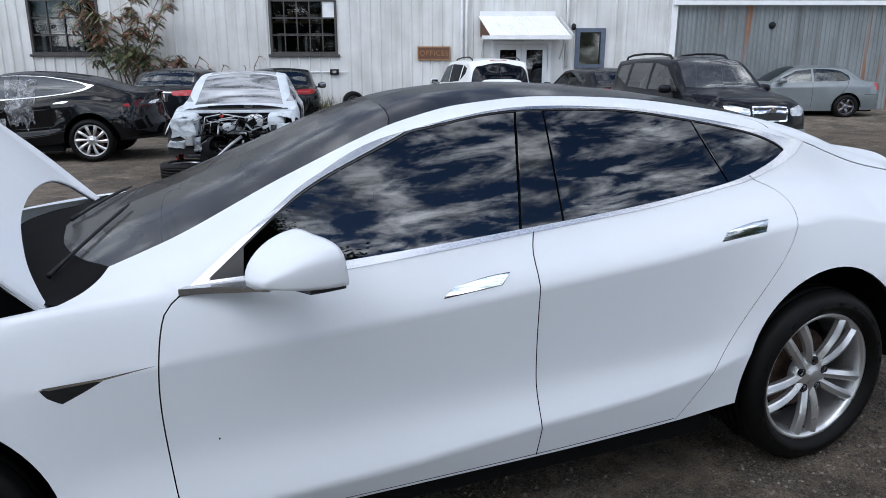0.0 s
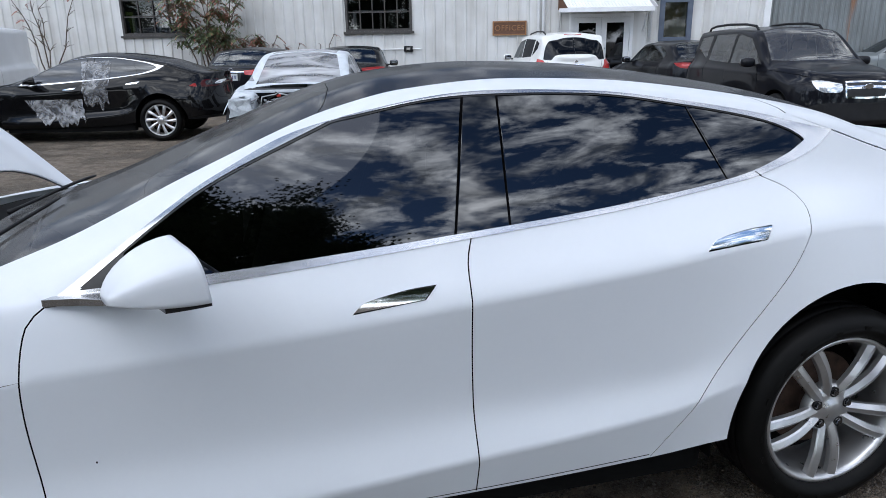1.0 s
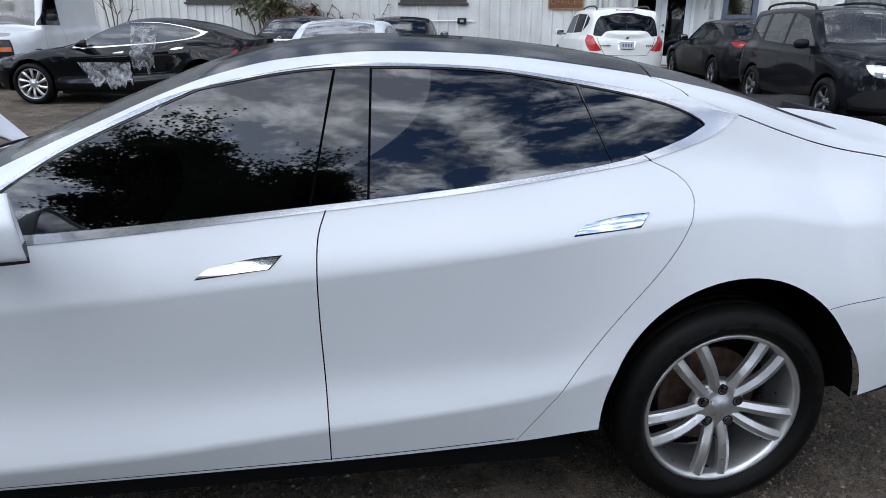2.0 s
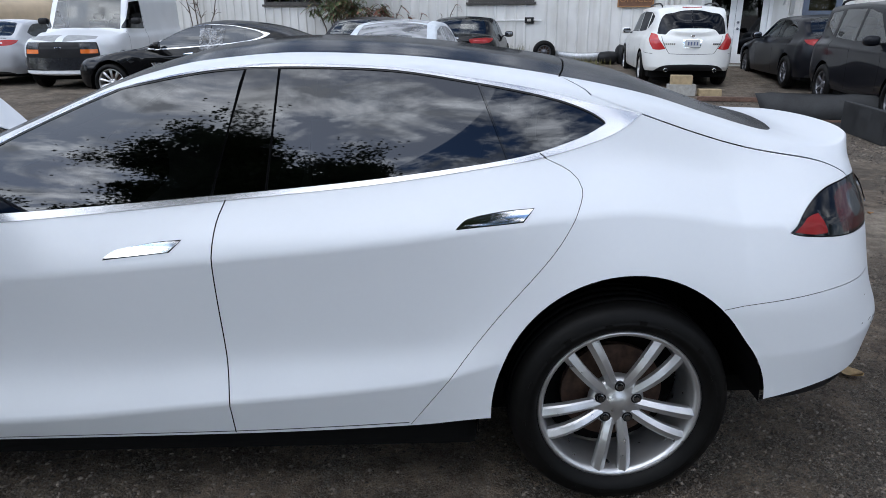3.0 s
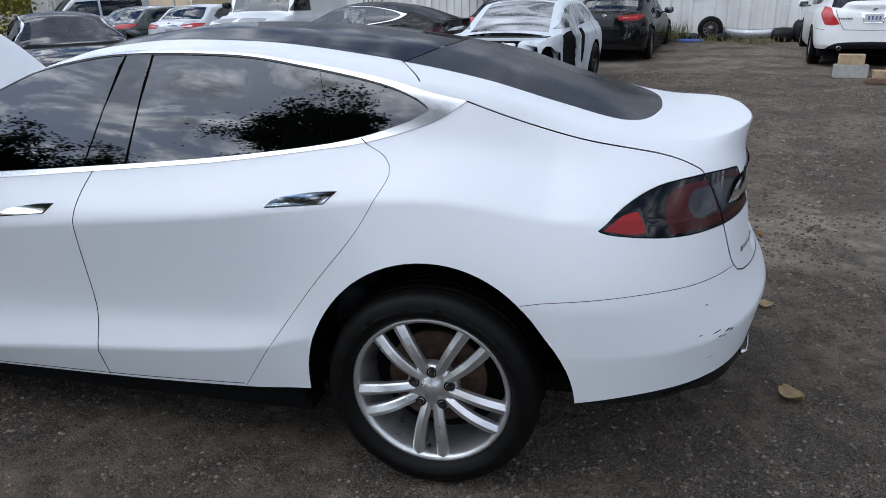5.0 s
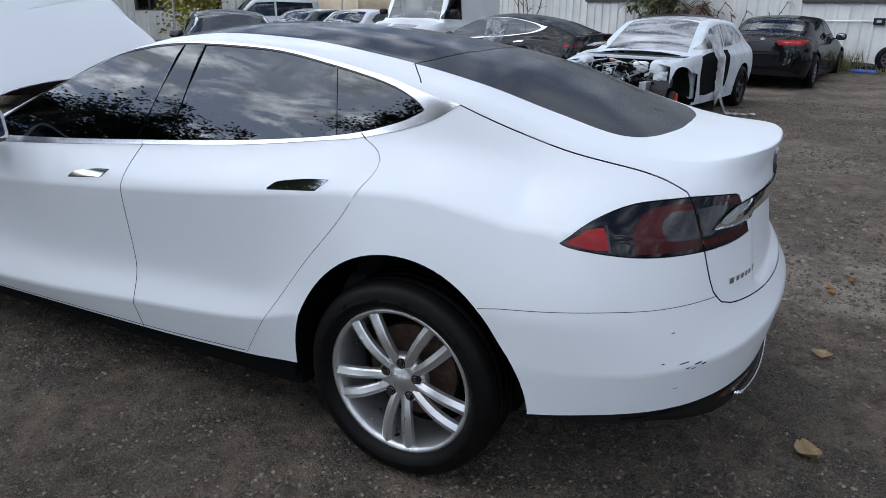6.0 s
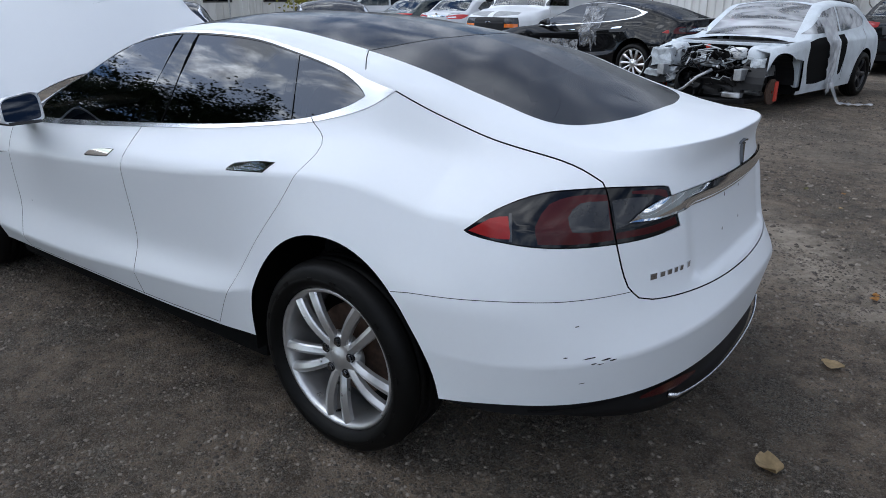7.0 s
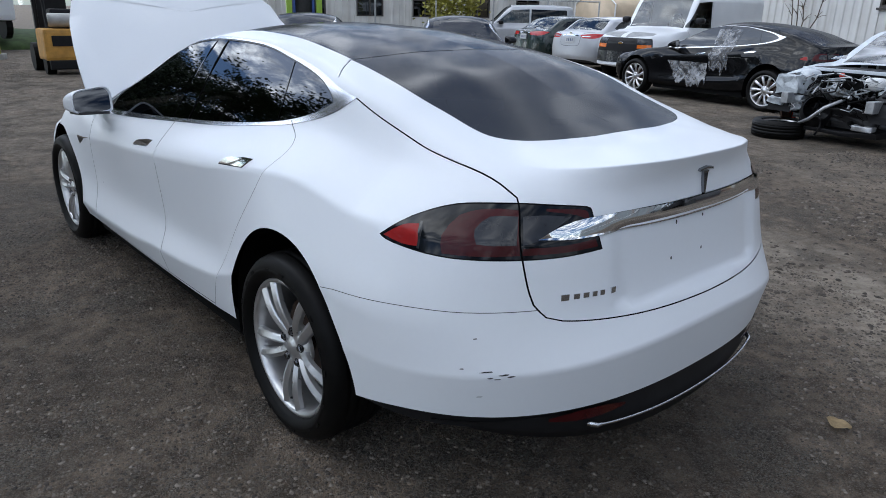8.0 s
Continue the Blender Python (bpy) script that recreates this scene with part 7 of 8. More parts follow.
wp("undertray", "plastic", torn_box((-3.20, -.62, .14), (-2.5, .58, .20), .05, 8))
bm = bmesh.new(); superellipsoid(bm, (-2.98, .02, .66), (.12, .13, .08), 4, 18, 10)
wp("pump_housing", "scrap_white", bm, smooth=True)
bm = bmesh.new(); superellipsoid(bm, (-2.86, -.30, .76), (.12, .10, .08), 4, 16, 8)
wp("fluid_tank", "white_trim", bm, smooth=True)
bm = bmesh.new(); superellipsoid(bm, (-2.80, .18, .83), (.03, .03, .03), 3, 12, 6)
wp("filler_cap", "red_strap", bm, smooth=True)
bm = bmesh.new(); add_lathe(bm, [(.16, -.12), (.20, -.02), (.205, .02), (.17, .10), (.12, .12)], 28, "X")
f = wp("duct_ring", "plastic", bm, "black plastic duct", True); f.location = (-3.12, .22, .38); f.rotation_euler = (.3, .4, .5)
bm = bmesh.new(); add_tube(bm, [(-3.25, .36, .22), (-3.30, .20, .30), (-3.30, .02, .46), (-3.18, -.12, .56)], .022, 8)
wp("loose_rod", "cast_alu", bm, smooth=True)
for k in range(70):
    a = Vector((rnd.uniform(-3.3, -2.6), rnd.uniform(-.55, .55), rnd.uniform(.30, .82)))
    pts = [a]
    for _ in range(4):
        a = a + Vector((rnd.uniform(-.10, .10), rnd.uniform(-.16, .16), rnd.uniform(-.10, .07)))
        pts.append(a)
    bm = bmesh.new(); add_tube(bm, pts, rnd.choice([.005, .007, .010, .013]), 6)
    wp("hose", rnd.choice(["plastic", "plastic", "plastic", "plastic", "cabin", "cast_alu", "cabin", "scrap_white"]), bm, smooth=True)
for k in range(90):
    a = Vector((rnd.uniform(-3.2, -2.35), rnd.uniform(-.6, .6), rnd.uniform(.22, .76)))
    e = Vector((rnd.uniform(.012, .045), rnd.uniform(.012, .06), rnd.uniform(.012, .05)))
    bm = bmesh.new(); add_box(bm, -e, e, Matrix.Translation(a) @ Euler((rnd.uniform(-.5, .5), rnd.uniform(-.5, .5), rnd.uniform(-.5, .5))).to_matrix().to_4x4(), .012)
    wp("bay_unit", rnd.choice(["plastic", "plastic", "cabin", "cabin", "cast_alu", "plastic", "cabin", "scrap_white", "plastic", "cabin"]), bm)
# wiring loops over the bay and the inner wheel housings
for k, (y0, y1, z) in enumerate(((-.30, .20, .80), (-.25, .32, .76), (-.10, .40, .83), (.05, .45, .72))):
    bm = bmesh.new()
    add_tube(bm, [(-3.05 + .03 * k, y0, z - .14), (-3.08 + .03 * k, y0 + .02, z), (-3.02 + .04 * k, (y0 + y1) / 2, z + .03), (-3.06 + .03 * k, y1 - .02, z - .01), (-3.05, y1, z - .16)], .009, 6)
    wp("pipe_loop", "cast_alu", bm, "pale pipe over the bay", True)
for s in (-1, 1):
    bm = bmesh.new()
    rows = [[bm.verts.new((-2.78 - .47 * math.cos(math.pi * k / 16), s * y, .34 + .43 * math.sin(math.pi * k / 16))) for k in range(17)] for y in (.86, .52)]
    for k in range(16):
        bm.faces.new((rows[0][k], rows[0][k + 1], rows[1][k + 1], rows[1][k]))
    wp("inner_wing", "plastic", bm, "black inner wheel housing")
    wp("door_hinge_post", "bare_white", box_bm((-2.20, s * .80 - .05, .30), (-2.10, s * .80 + .05, .84), bevel=.02))
    wp("spring", "cast_alu", add_tube(bmesh.new(), [(-2.86 + .06 * math.cos(.9 * k), s * .68 + .06 * math.sin(.9 * k), .44 + .011 * k) for k in range(30)], .008, 6), smooth=True)
# film that hangs from the roof over the open door, and trails on the ground
bm = bmesh.new()
rows = []
for i in range(24):
    f = i / 23
    x, y = -1.42 + .30 * f + .05 * math.sin(7 * f), -1.0 - .50 * f
    w = .11 * (1 - .35 * f)
    rows.append([bm.verts.new((x + w * o, y + .02 * o, .02 + .02 * abs(math.sin(14 * f + o)) + .30 * max(0, 1 - 5 * f))) for o in (-1, 0, 1)])
for a, b in zip(rows, rows[1:]):
    for k in range(2):
        bm.faces.new((a[k], a[k + 1], b[k + 1], b[k]))
wp("film_tail", "white_film", bm, smooth=True)

# film taped to the black car
sh2 = Shell(FASTBACK)


def side_film(name, sh2, root, mat, x0, x1, z0, z1, nx, ny, seed, slant=0.0, ragged=.08, proud=.018, squeeze=0.0):
    bm = bmesh.new()
    rows = []
    for j in range(ny + 1):
        row = []
        for i in range(nx + 1):
            f, g = i / nx, j / ny
            x, z = x0 + (x1 - x0) * (.5 + (f - .5) * (1 - squeeze * g)) + slant * g, z1 + (z0 - z1) * g
            z += ragged * g * (noise.noise((f * 5, seed, 0)) + .6 * noise.noise((f * 13, seed, 2)))
            x += .05 * g * noise.noise((g * 5, seed, 5))
            u, v = sh2.by_z([(x, max(.29, z))])[0]
            p, nr = sh2.at([u], [v])[0], sh2.normal(np.array([u]), np.array([v]))[0]
            o = proud + .022 * (noise.noise((x * 9, z * 9, seed)) + .5 * noise.noise((x * 21, z * 21, seed)))
            q = Vector(p) + Vector(nr) * max(.006, o)
            if z < .29:
                q.z = z
            row.append(bm.verts.new(q))
        rows.append(row)
    for a, b in zip(rows, rows[1:]):
        for i in range(nx):
            bm.faces.new((a[i], a[i + 1], b[i + 1], b[i]))
    return part(name, bm, mat, root, "crumpled clear film taped to the door", smooth=True)


side_film("film_sheet", sh2, dark_saloon, "film", -2.12, -1.22, .34, .72, 34, 20, 2, slant=.12, ragged=.22, squeeze=.25)
side_film("film_sheet", sh2, dark_saloon, "film_thin", -1.25, -.78, .62, 1.30, 20, 26, 8, slant=.03, ragged=.14, squeeze=.2)
side_film("film_drape", Shell(sp), wreck, "white_film", -1.60, -1.10, .16, 1.19, 18, 40, 3, slant=.10, ragged=.1, squeeze=.65, proud=.03)
part("tail_film", box_bm((.62, -.62, .92), (.66, -.45, .98), bevel=.01), "film", dark_saloon)

# tyre lying in front of the stripped car
t = empty("loose_wheel", pose(-4.62, 6.35, .115, 90, 0, 0), "worn tyre lying flat with pale rim up", "tyre")
wheel_parts(t, .335, .235, .225, "ten", "alloy", 40, detail=False)

# ---- small things along the wall ----
def block(name, at, size, mat, label, rz=0):
    ob = part(name, box_bm((-size[0] / 2, -size[1] / 2, 0), (size[0] / 2, size[1] / 2, size[2]), bevel=.012), mat)
    ob.matrix_world = pose(*at, 0, 0, rz)
    return tagged(ob, label, "block", "blocks behind the white crossover")


block("concrete_block", (.30, 11.75, 0), (.52, .22, .22), "concrete_block", "grey concrete block on the dirt", 12)
block("tan_block", (.29, 11.76, .22), (.40, .20, .17), "tan_block", "tan block resting on the concrete block", 9)
block("tan_block", (.83, 11.85, 0), (.42, .22, .13), "tan_block", "tan block lying on the dirt", 14)
beam = part("timber_beam", box_bm((-.75, -.06, 0), (.75, .06, .08), bevel=.01), "rust")
beam.matrix_world = pose(1.35, 11.05, 0, 0, 0, 8)
tagged(beam, "weathered beam lying on the dirt", "beam")

# snow plough blade
pl = empty("snow_plough", pose(1.55, 8.35, 0, 0, 0, 4), "black curved steel snow plough blade standing on the dirt", "plough")
bm = bmesh.new()
rows = []
for j in range(13):
    g = j / 12
    z, y = .02 + .37 * g, .16 + .22 * (g - .35) ** 2 + .05 * g
    x = lambda i: -.14 * g + (2.1 + .14 * g) * i / 10
    rows.append([bm.verts.new((x(i), y, z + .02 * math.sin(i * 1.3) * g)) for i in range(11)] + [bm.verts.new((x(i), y + .02, z + .02 * math.sin(i * 1.3) * g)) for i in range(10, -1, -1)])
for a, b in zip(rows, rows[1:]):
    for k in range(22):
        bm.faces.new((a[k], a[(k + 1) % 22], b[(k + 1) % 22], b[k]))
bm.faces.new(rows[0][::-1]); bm.faces.new(rows[-1])
bmesh.ops.recalc_face_normals(bm, faces=bm.faces)
part("blade", bm, "plow", pl, smooth=True)
part("cutting_edge", box_bm((0, .10, 0), (2.1, .14, .05), bevel=.004), "rust", pl)
for x in (.35, 1.05, 1.75):
    part("rib", box_bm((x - .02, .24, .05), (x + .02, .36, .32), bevel=.006), "plow", pl)
bm = bmesh.new()
add_box(bm, (-.04, -.9, 0), (.04, .3, .40), Matrix.Rotation(radians(12), 4, "Z"), .012)
wing = part("plough_wing", bm, "plow")
wing.matrix_world = pose(2.55, 7.6, 0)
tagged(wing, "black steel plough side plate standing on edge", "plough")
bm = bmesh.new()
rows = []
for j in range(7):
    rows.append([bm.verts.new((1.3 * i / 12, .75 * j / 6 * (1 + .2 * noise.noise((i * .5, 1, 0))), .02 + .02 * noise.noise((i * .4, j * .6, 4)))) for i in range(13)])
for a, b in zip(rows, rows[1:]):
    for k in range(12):
        bm.faces.new((a[k], a[k + 1], b[k + 1], b[k]))
sheet = part("rubber_mat", bm, "plow", smooth=True)
sheet.matrix_world = pose(1.75, 7.85, 0, 0, 0, 10)
tagged(sheet, "dark crumpled rubber sheet lying on the dirt", "rubber mat")

# scrap along the wall foot
sc = empty("old_tyre", pose(-3.55, 17.35, .52, 0, 0, 20), "black tyre leaning against the white wall", "tyre")
wheel_parts(sc, .31, .19, .20, "ten", "alloy_dark", 32, detail=False)
bm = bmesh.new()
rows = []
for i in range(15):
    f = i / 14
    cx, cy = -1.0 + 2.0 * f, .25 * (2 * f - 1) ** 2
    rows.append([bm.verts.new((cx, cy + dy, .12 + dz)) for dy, dz in ((-.05, -.10), (-.08, 0), (-.05, .12), (0, .14), (0, -.10))])
for a, b in zip(rows, rows[1:]):
    for k in range(5):
        bm.faces.new((a[k], a[(k + 1) % 5], b[(k + 1) % 5], b[k]))
bm.faces.new(rows[0][::-1]); bm.faces.new(rows[-1])
bmesh.ops.recalc_face_normals(bm, faces=bm.faces)
bp_ = part("scrap_bumper", bm, "cast_alu", smooth=True)
bp_.matrix_world = pose(-2.5, 17.2, .26, 12, 0, -4) @ Matrix.Diagonal((.75, 1, 1, 1))
tagged(bp_, "battered chrome bumper lying at the wall foot", "bumper")
for k, (x, y, sx, sz) in enumerate(((-4.1, 17.3, .35, .18), (-1.75, 17.3, .30, .34), (-1.35, 17.4, .22, .52), (-3.1, 17.5, .5, .22))):
    bm = bmesh.new()
    superellipsoid(bm, (0, 0, sz * .5), (sx, .22, sz * .5), 3, 16, 8, shear=lambda q, k=k: q + Vector((0, 0, .06 * noise.noise(q * 6 + Vector((k, 0, 0))))))
    ob = part("scrap_cover", bm, "plastic", smooth=True)
    ob.matrix_world = pose(x, y, .22, 0, 0, 15 * k)
    tagged(ob, "black scrap car part at the wall foot", "scrap", "scrap at the wall foot")
M["tarp_blue"] = surface("blue_tarp", (0.05, 0.10, 0.35), 0.6, var=0.2, scale=5)
bm = bmesh.new()
superellipsoid(bm, (0, 0, 0), (.36, .12, .06), 3, 18, 8)
tb = part("blue_tarp", bm, "tarp_blue", smooth=True)
tb.matrix_world = pose(-3.95, 16.95, .22)
tagged(tb, "rolled blue tarpaulin at the wall foot", "tarpaulin")


# ---- plants ----
def add_leaf(bm, p, d, up, ln, w):
    """A folded pointed leaf of four triangles."""
    d = d.normalized()
    s = d.cross(up)
    s = s.normalized() if s.length > 1e-4 else Vector((1, 0, 0))
    nrm = s.cross(d)
    a = bm.verts.new(p)
    m1 = bm.verts.new(p + d * ln * .45 + s * w + nrm * w * .25)
    m2 = bm.verts.new(p + d * ln * .45 - s * w + nrm * w * .25)
    mid = bm.verts.new(p + d * ln * .5)
    t = bm.verts.new(p + d * ln - nrm * ln * .1)
    for f in ((a, m1, mid), (a, mid, m2), (m1, t, mid), (mid, t, m2)):
        bm.faces.new(f)


def sumac(name, at, height, spread, stems, leaves, seed, label, red=.5, bare=False):
    """A shrub of thin bent stems with drooping feathered leaves."""
    r = random.Random(seed)
    root = empty(name, at, label, "shrub")
    st, lg, lr = bmesh.new(), bmesh.new(), bmesh.new()
    tips = []
    for i in range(stems):
        a = 2 * math.pi * i / stems + r.uniform(-.4, .4)
        h = height * r.uniform(.72, 1)
        p = Vector((r.uniform(-.2, .2) * spread, r.uniform(-.1, .1), 0))
        pts = [p]
        for k in range(6):
            f = (k + 1) / 6
            pts.append(p + Vector((math.cos(a) * spread * .75 * f ** 1.4, math.sin(a) * spread * .40 * f, h * .86 * f)) + Vector((r.uniform(-.07, .07), r.uniform(-.06, .06), 0)))
        add_tube(st, pts, [.022 * (1 - .75 * k / 6) + .004 for k in range(7)], 5)
        for k in range(3, 7):
            for _ in range(3):
                b = a + r.uniform(-1.6, 1.6)
                q = pts[k] + Vector((math.cos(b) * .42, math.sin(b) * .26, r.uniform(.05, .42))) * r.uniform(.5, 1) * min(1, spread)
                add_tube(st, [pts[k], (pts[k] + q) / 2 + Vector((0, 0, .03)), q], [.010, .008, .005], 4)
                tips += [q, q, (q + pts[k]) / 2]
    for i in range(leaves):
        p = r.choice(tips) + Vector((r.uniform(-.08, .08), r.uniform(-.06, .06), r.uniform(-.05, .05)))
        a = r.uniform(0, 6.283)
        d = Vector((math.cos(a), math.sin(a) * .7, r.uniform(-.35, .35)))
        warm = red * (1.5 if p.z > height * .55 else .5)
        ln = r.uniform(.16, .32)
        for k in range(7):
            f = (k + 1) / 7
            q = p + d * ln * f - Vector((0, 0, .14 * f * f))
            sd = Vector((-d.y, d.x, -.35))
            bm = lr if r.random() < warm else lg
            for s in (-1, 1):
                add_leaf(bm, q, sd * s + d * .4 - Vector((0, 0, r.uniform(.1, .5))), Vector((0, 0, 1)), .115 * (1.1 - .5 * abs(f - .5)), .021)
    part("stem", st, "bark", root, smooth=True)
    if len(lg.verts):
        tagged(part("leaves", lg, "leaf_green", root), "drooping green feathered leaves", kind="stuff")
    if len(lr.verts):
        tagged(part("leaves", lr, "leaf_red", root), "reddened autumn leaves", kind="stuff")


sumac("sumac_bush", pose(-9.95, 17.35, .2), 3.7, 1.55, 9, 560, 3, "sumac bush with green and red leaves against the white wall", .30)
sumac("sumac_bush", pose(-9.1, 17.5, .2), 2.0, .8, 6, 190, 9, "low sumac bush with green and red leaves", .35)
sumac("bare_sumac", pose(-15.2, 17.4, .2), 3.4, 1.1, 4, 7, 5, "nearly bare sumac with a few reddened leaves", .9)
sumac("small_sumac", pose(-7.55, 17.6, .2), 1.75, .22, 2, 7, 11, "thin sumac shoot at the wall", .7)
sumac("small_sumac", pose(-6.55, 17.6, .2), 2.0, .25, 2, 8, 14, "thin sumac shoot at the wall", .5)
sumac("small_sumac", pose(-8.4, 17.6, .2), 1.9, .35, 3, 16, 17, "thin sumac shoot at the wall", .5)


def weeds(name, at, n, h, spread, seed, label):
    r = random.Random(seed)
    bm = bmesh.new()
    for i in range(n):
        p = Vector((r.gauss(0, spread), r.gauss(0, spread * .5), 0))
        a = r.uniform(0, 6.283)
        l = h * r.uniform(.4, 1)
        q = p + Vector((math.cos(a) * l * .25, math.sin(a) * l * .25, l))
        s = Vector((-math.sin(a), math.cos(a), 0)) * .006
        v = [bm.verts.new(p - s), bm.verts.new(p + s), bm.verts.new((p + q) / 2 + s + Vector((0, 0, l * .08))), bm.verts.new(q), bm.verts.new((p + q) / 2 - s + Vector((0, 0, l * .08)))]
        bm.faces.new(v)
        if r.random() < .5:
            add_leaf(bm, p.lerp(q, r.uniform(.3, .9)), Vector((r.uniform(-1, 1), r.uniform(-1, 1), .3)), Vector((0, 0, 1)), .06, .012)
    ob = part(name, bm, "weed")
    ob.matrix_world = at
    tagged(ob, label, "weeds", kind="stuff")


weeds("dry_weeds", pose(-4.55, 17.0, .17), 260, .62, .28, 1, "clump of dry yellow-green weeds at the wall")
weeds("dry_weeds", pose(-3.3, 16.9, .18), 110, .28, .45, 2, "low dry weeds at the wall foot")
weeds("dry_weeds", pose(-2.3, 16.8, .18), 120, .25, .35, 3, "low dry weeds at the wall foot")
weeds("dry_weeds", pose(-9.5, 17.2, .2), 240, .45, 1.2, 4, "dry weeds along the wall foot")


def tree_parts(root, h, r0, crown, n, seed, mat="leaf_dark", leaf=.42):
    r = random.Random(seed)
    bm = bmesh.new()
    top = Vector((r.uniform(-.4, .4), r.uniform(-.4, .4), h * .75))
    add_tube(bm, [(0, 0, 0), (.05, 0, h * .2), top * .6, top], [r0, r0 * .8, r0 * .5, r0 * .15], 8)
    tips = []
    for i in range(17):
        a, f = r.uniform(0, 6.283), r.uniform(.16, .95)
        p = top * f
        q = p + Vector((math.cos(a), math.sin(a), r.uniform(.2, .8))) * crown * r.uniform(.5, .95) * (1.15 - .5 * f)
        m = (p + q) / 2 + Vector((0, 0, .15 * crown))
        add_tube(bm, [p, m, q], [r0 * .3, r0 * .2, r0 * .06], 5)
        tips += [m, q, (m + q) / 2]
    part("trunk", bm, "bark", root, smooth=True)
    verts, faces = [], []
    clumps = []
    for c in tips + [top] * 4:
        for _ in range(6):
            clumps.append((c + Vector((r.gauss(0, 1), r.gauss(0, 1), r.gauss(0, .8))) * crown * .17, r.uniform(.05, .115)))
    for i in range(n):
        c, wide = r.choice(clumps)
        p = c + Vector((r.gauss(0, 1), r.gauss(0, 1), r.gauss(0, .7))) * crown * wide
        d = Vector((r.uniform(-1, 1), r.uniform(-1, 1), r.uniform(-.6, .6))).normalized()
        s = d.orthogonal().normalized()
        l = leaf * r.uniform(.5, 1.2)
        k = len(verts)
        verts += [tuple(p), tuple(p + d * l * .5 + s * l * .35), tuple(p + d * l), tuple(p + d * l * .5 - s * l * .35)]
        faces.append((k, k + 1, k + 2, k + 3))
    me = bpy.data.meshes.new("crown")
    me.from_pydata(verts, [], faces)
    tagged(part_mesh("crown", me, mat, root), "crown of many small dark leaves", kind="stuff")


protos = []
for k, (h, r0, cr, n) in enumerate(((8.0, .22, 2.8, 26000), (7.0, .18, 2.7, 22000), (12.2, .28, 3.0, 60000))):
    root = empty("tree", pose((-6.5, 4.5, -1.3)[k], (-12.5, -15, -10.4)[k], 0, 0, 0, 40 * k), "dark leafy tree along the far side of the yard", "tree", "trees across the yard")
    tree_parts(root, h, r0, cr, n, 20 + k, leaf=.125)
    protos.append(root)
rnd = random.Random(8)
# copies out at +x stand unseen, added to block bright low sky
for k, x, y, g in ((2, 1.7, -11.4, .95), (0, -9.6, -12.6, 1.15), (1, -12.5, -12.2, 1.2), (1, -16, -12.5, 1.2), (0, -20, -13, 1.15), (1, -25, -12.5, 1), (0, -31, -11, 1), (1, 2.6, -13.5, .8),
                   (1, -6.2, -15.5, 1), (0, 9.5, -19, .9), (1, 14, -15, .9), (0, 17.5, -10, .9), (1, 18.5, -4.5, 1), (0, 19, 1.5, .9), (1, 24, -19, 1)):
    c = copy_thing(protos[k], pose(x, y, 0, 0, 0, rnd.uniform(0, 360)))
    c.scale = (g,) * 3
for x, y in ((-38, -4), (-40, 4), (-36, -10)):
    c = copy_thing(protos[2], pose(x, y, 0, 0, 0, rnd.uniform(0, 360)))

# ---- the far end of the yard ----
M["fork_yellow"] = surface("worn_yellow_paint", (0.52, 0.27, 0.05), 0.5, var=0.25, scale=6)
M["tan_sheet"] = surface("tan_tarpaulin", (0.55, 0.44, 0.31), 0.7, var=0.12, scale=3)
M["lime"] = surface("lime_green_paint", (0.30, 0.48, 0.05), 0.4, var=0.12, scale=4)
M["grass"] = surface("rough_grass", (0.05, 0.08, 0.025), 0.9, var=0.5, scale=3)
M["yellow_leaf"] = surface("yellow_green_leaf", (0.26, 0.25, 0.04), 0.6, var=0.4, scale=3)
M["tank"] = surface("gas_cylinder", (0.42, 0.42, 0.40), 0.5, var=0.15, scale=6, metal=0.2)
fk = empty("forklift", pose(-15.6, -3.55, 0, 0, 0, 18), "worn yellow forklift seen from behind with a gas cylinder", "forklift")
part("counterweight", box_bm((-.6, -.52, .30), (.35, .52, .98), bevel=.08), "fork_yellow", fk)
part("rear_grille", box_bm((.345, -.36, .62), (.37, .36, .84), bevel=.01), "plastic", fk)
part("bumper", box_bm((.20, -.46, .12), (.40, .46, .32), bevel=.03), "plastic", fk)
bm = bmesh.new()
for y in (-.40, .40):
    add_tube(bm, [(-.9, y, .95), (-.75, y, 2.1), (.1, y, 2.1), (.22, y, 1.0)], .035, 6)
part("overhead_guard", bm, "plastic", fk)
bm = bmesh.new()
add_tube(bm, [(.05, -.36, 1.16), (.05, -.32, 1.16), (.05, .32, 1.16), (.05, .36, 1.16)], [.06, .15, .15, .06], 18)
part("gas_cylinder", bm, "tank", fk, smooth=True)
part("seat", box_bm((-.55, -.25, 1.0), (-.1, .25, 1.4), bevel=.06), "plastic", fk)
for y in (-.42, .42):
    w = part("wheel", add_tube(bmesh.new(), [(.05, y - .09, .22), (.05, y + .09, .22)], .22, 24), "tyre", fk)
    w = part("wheel", add_tube(bmesh.new(), [(-1.25, y - .12, .32), (-1.25, y + .12, .32)], .32, 24), "tyre", fk)
part("mast", box_bm((-1.6, -.36, .1), (-1.45, .36, 2.3)), "plastic", fk)

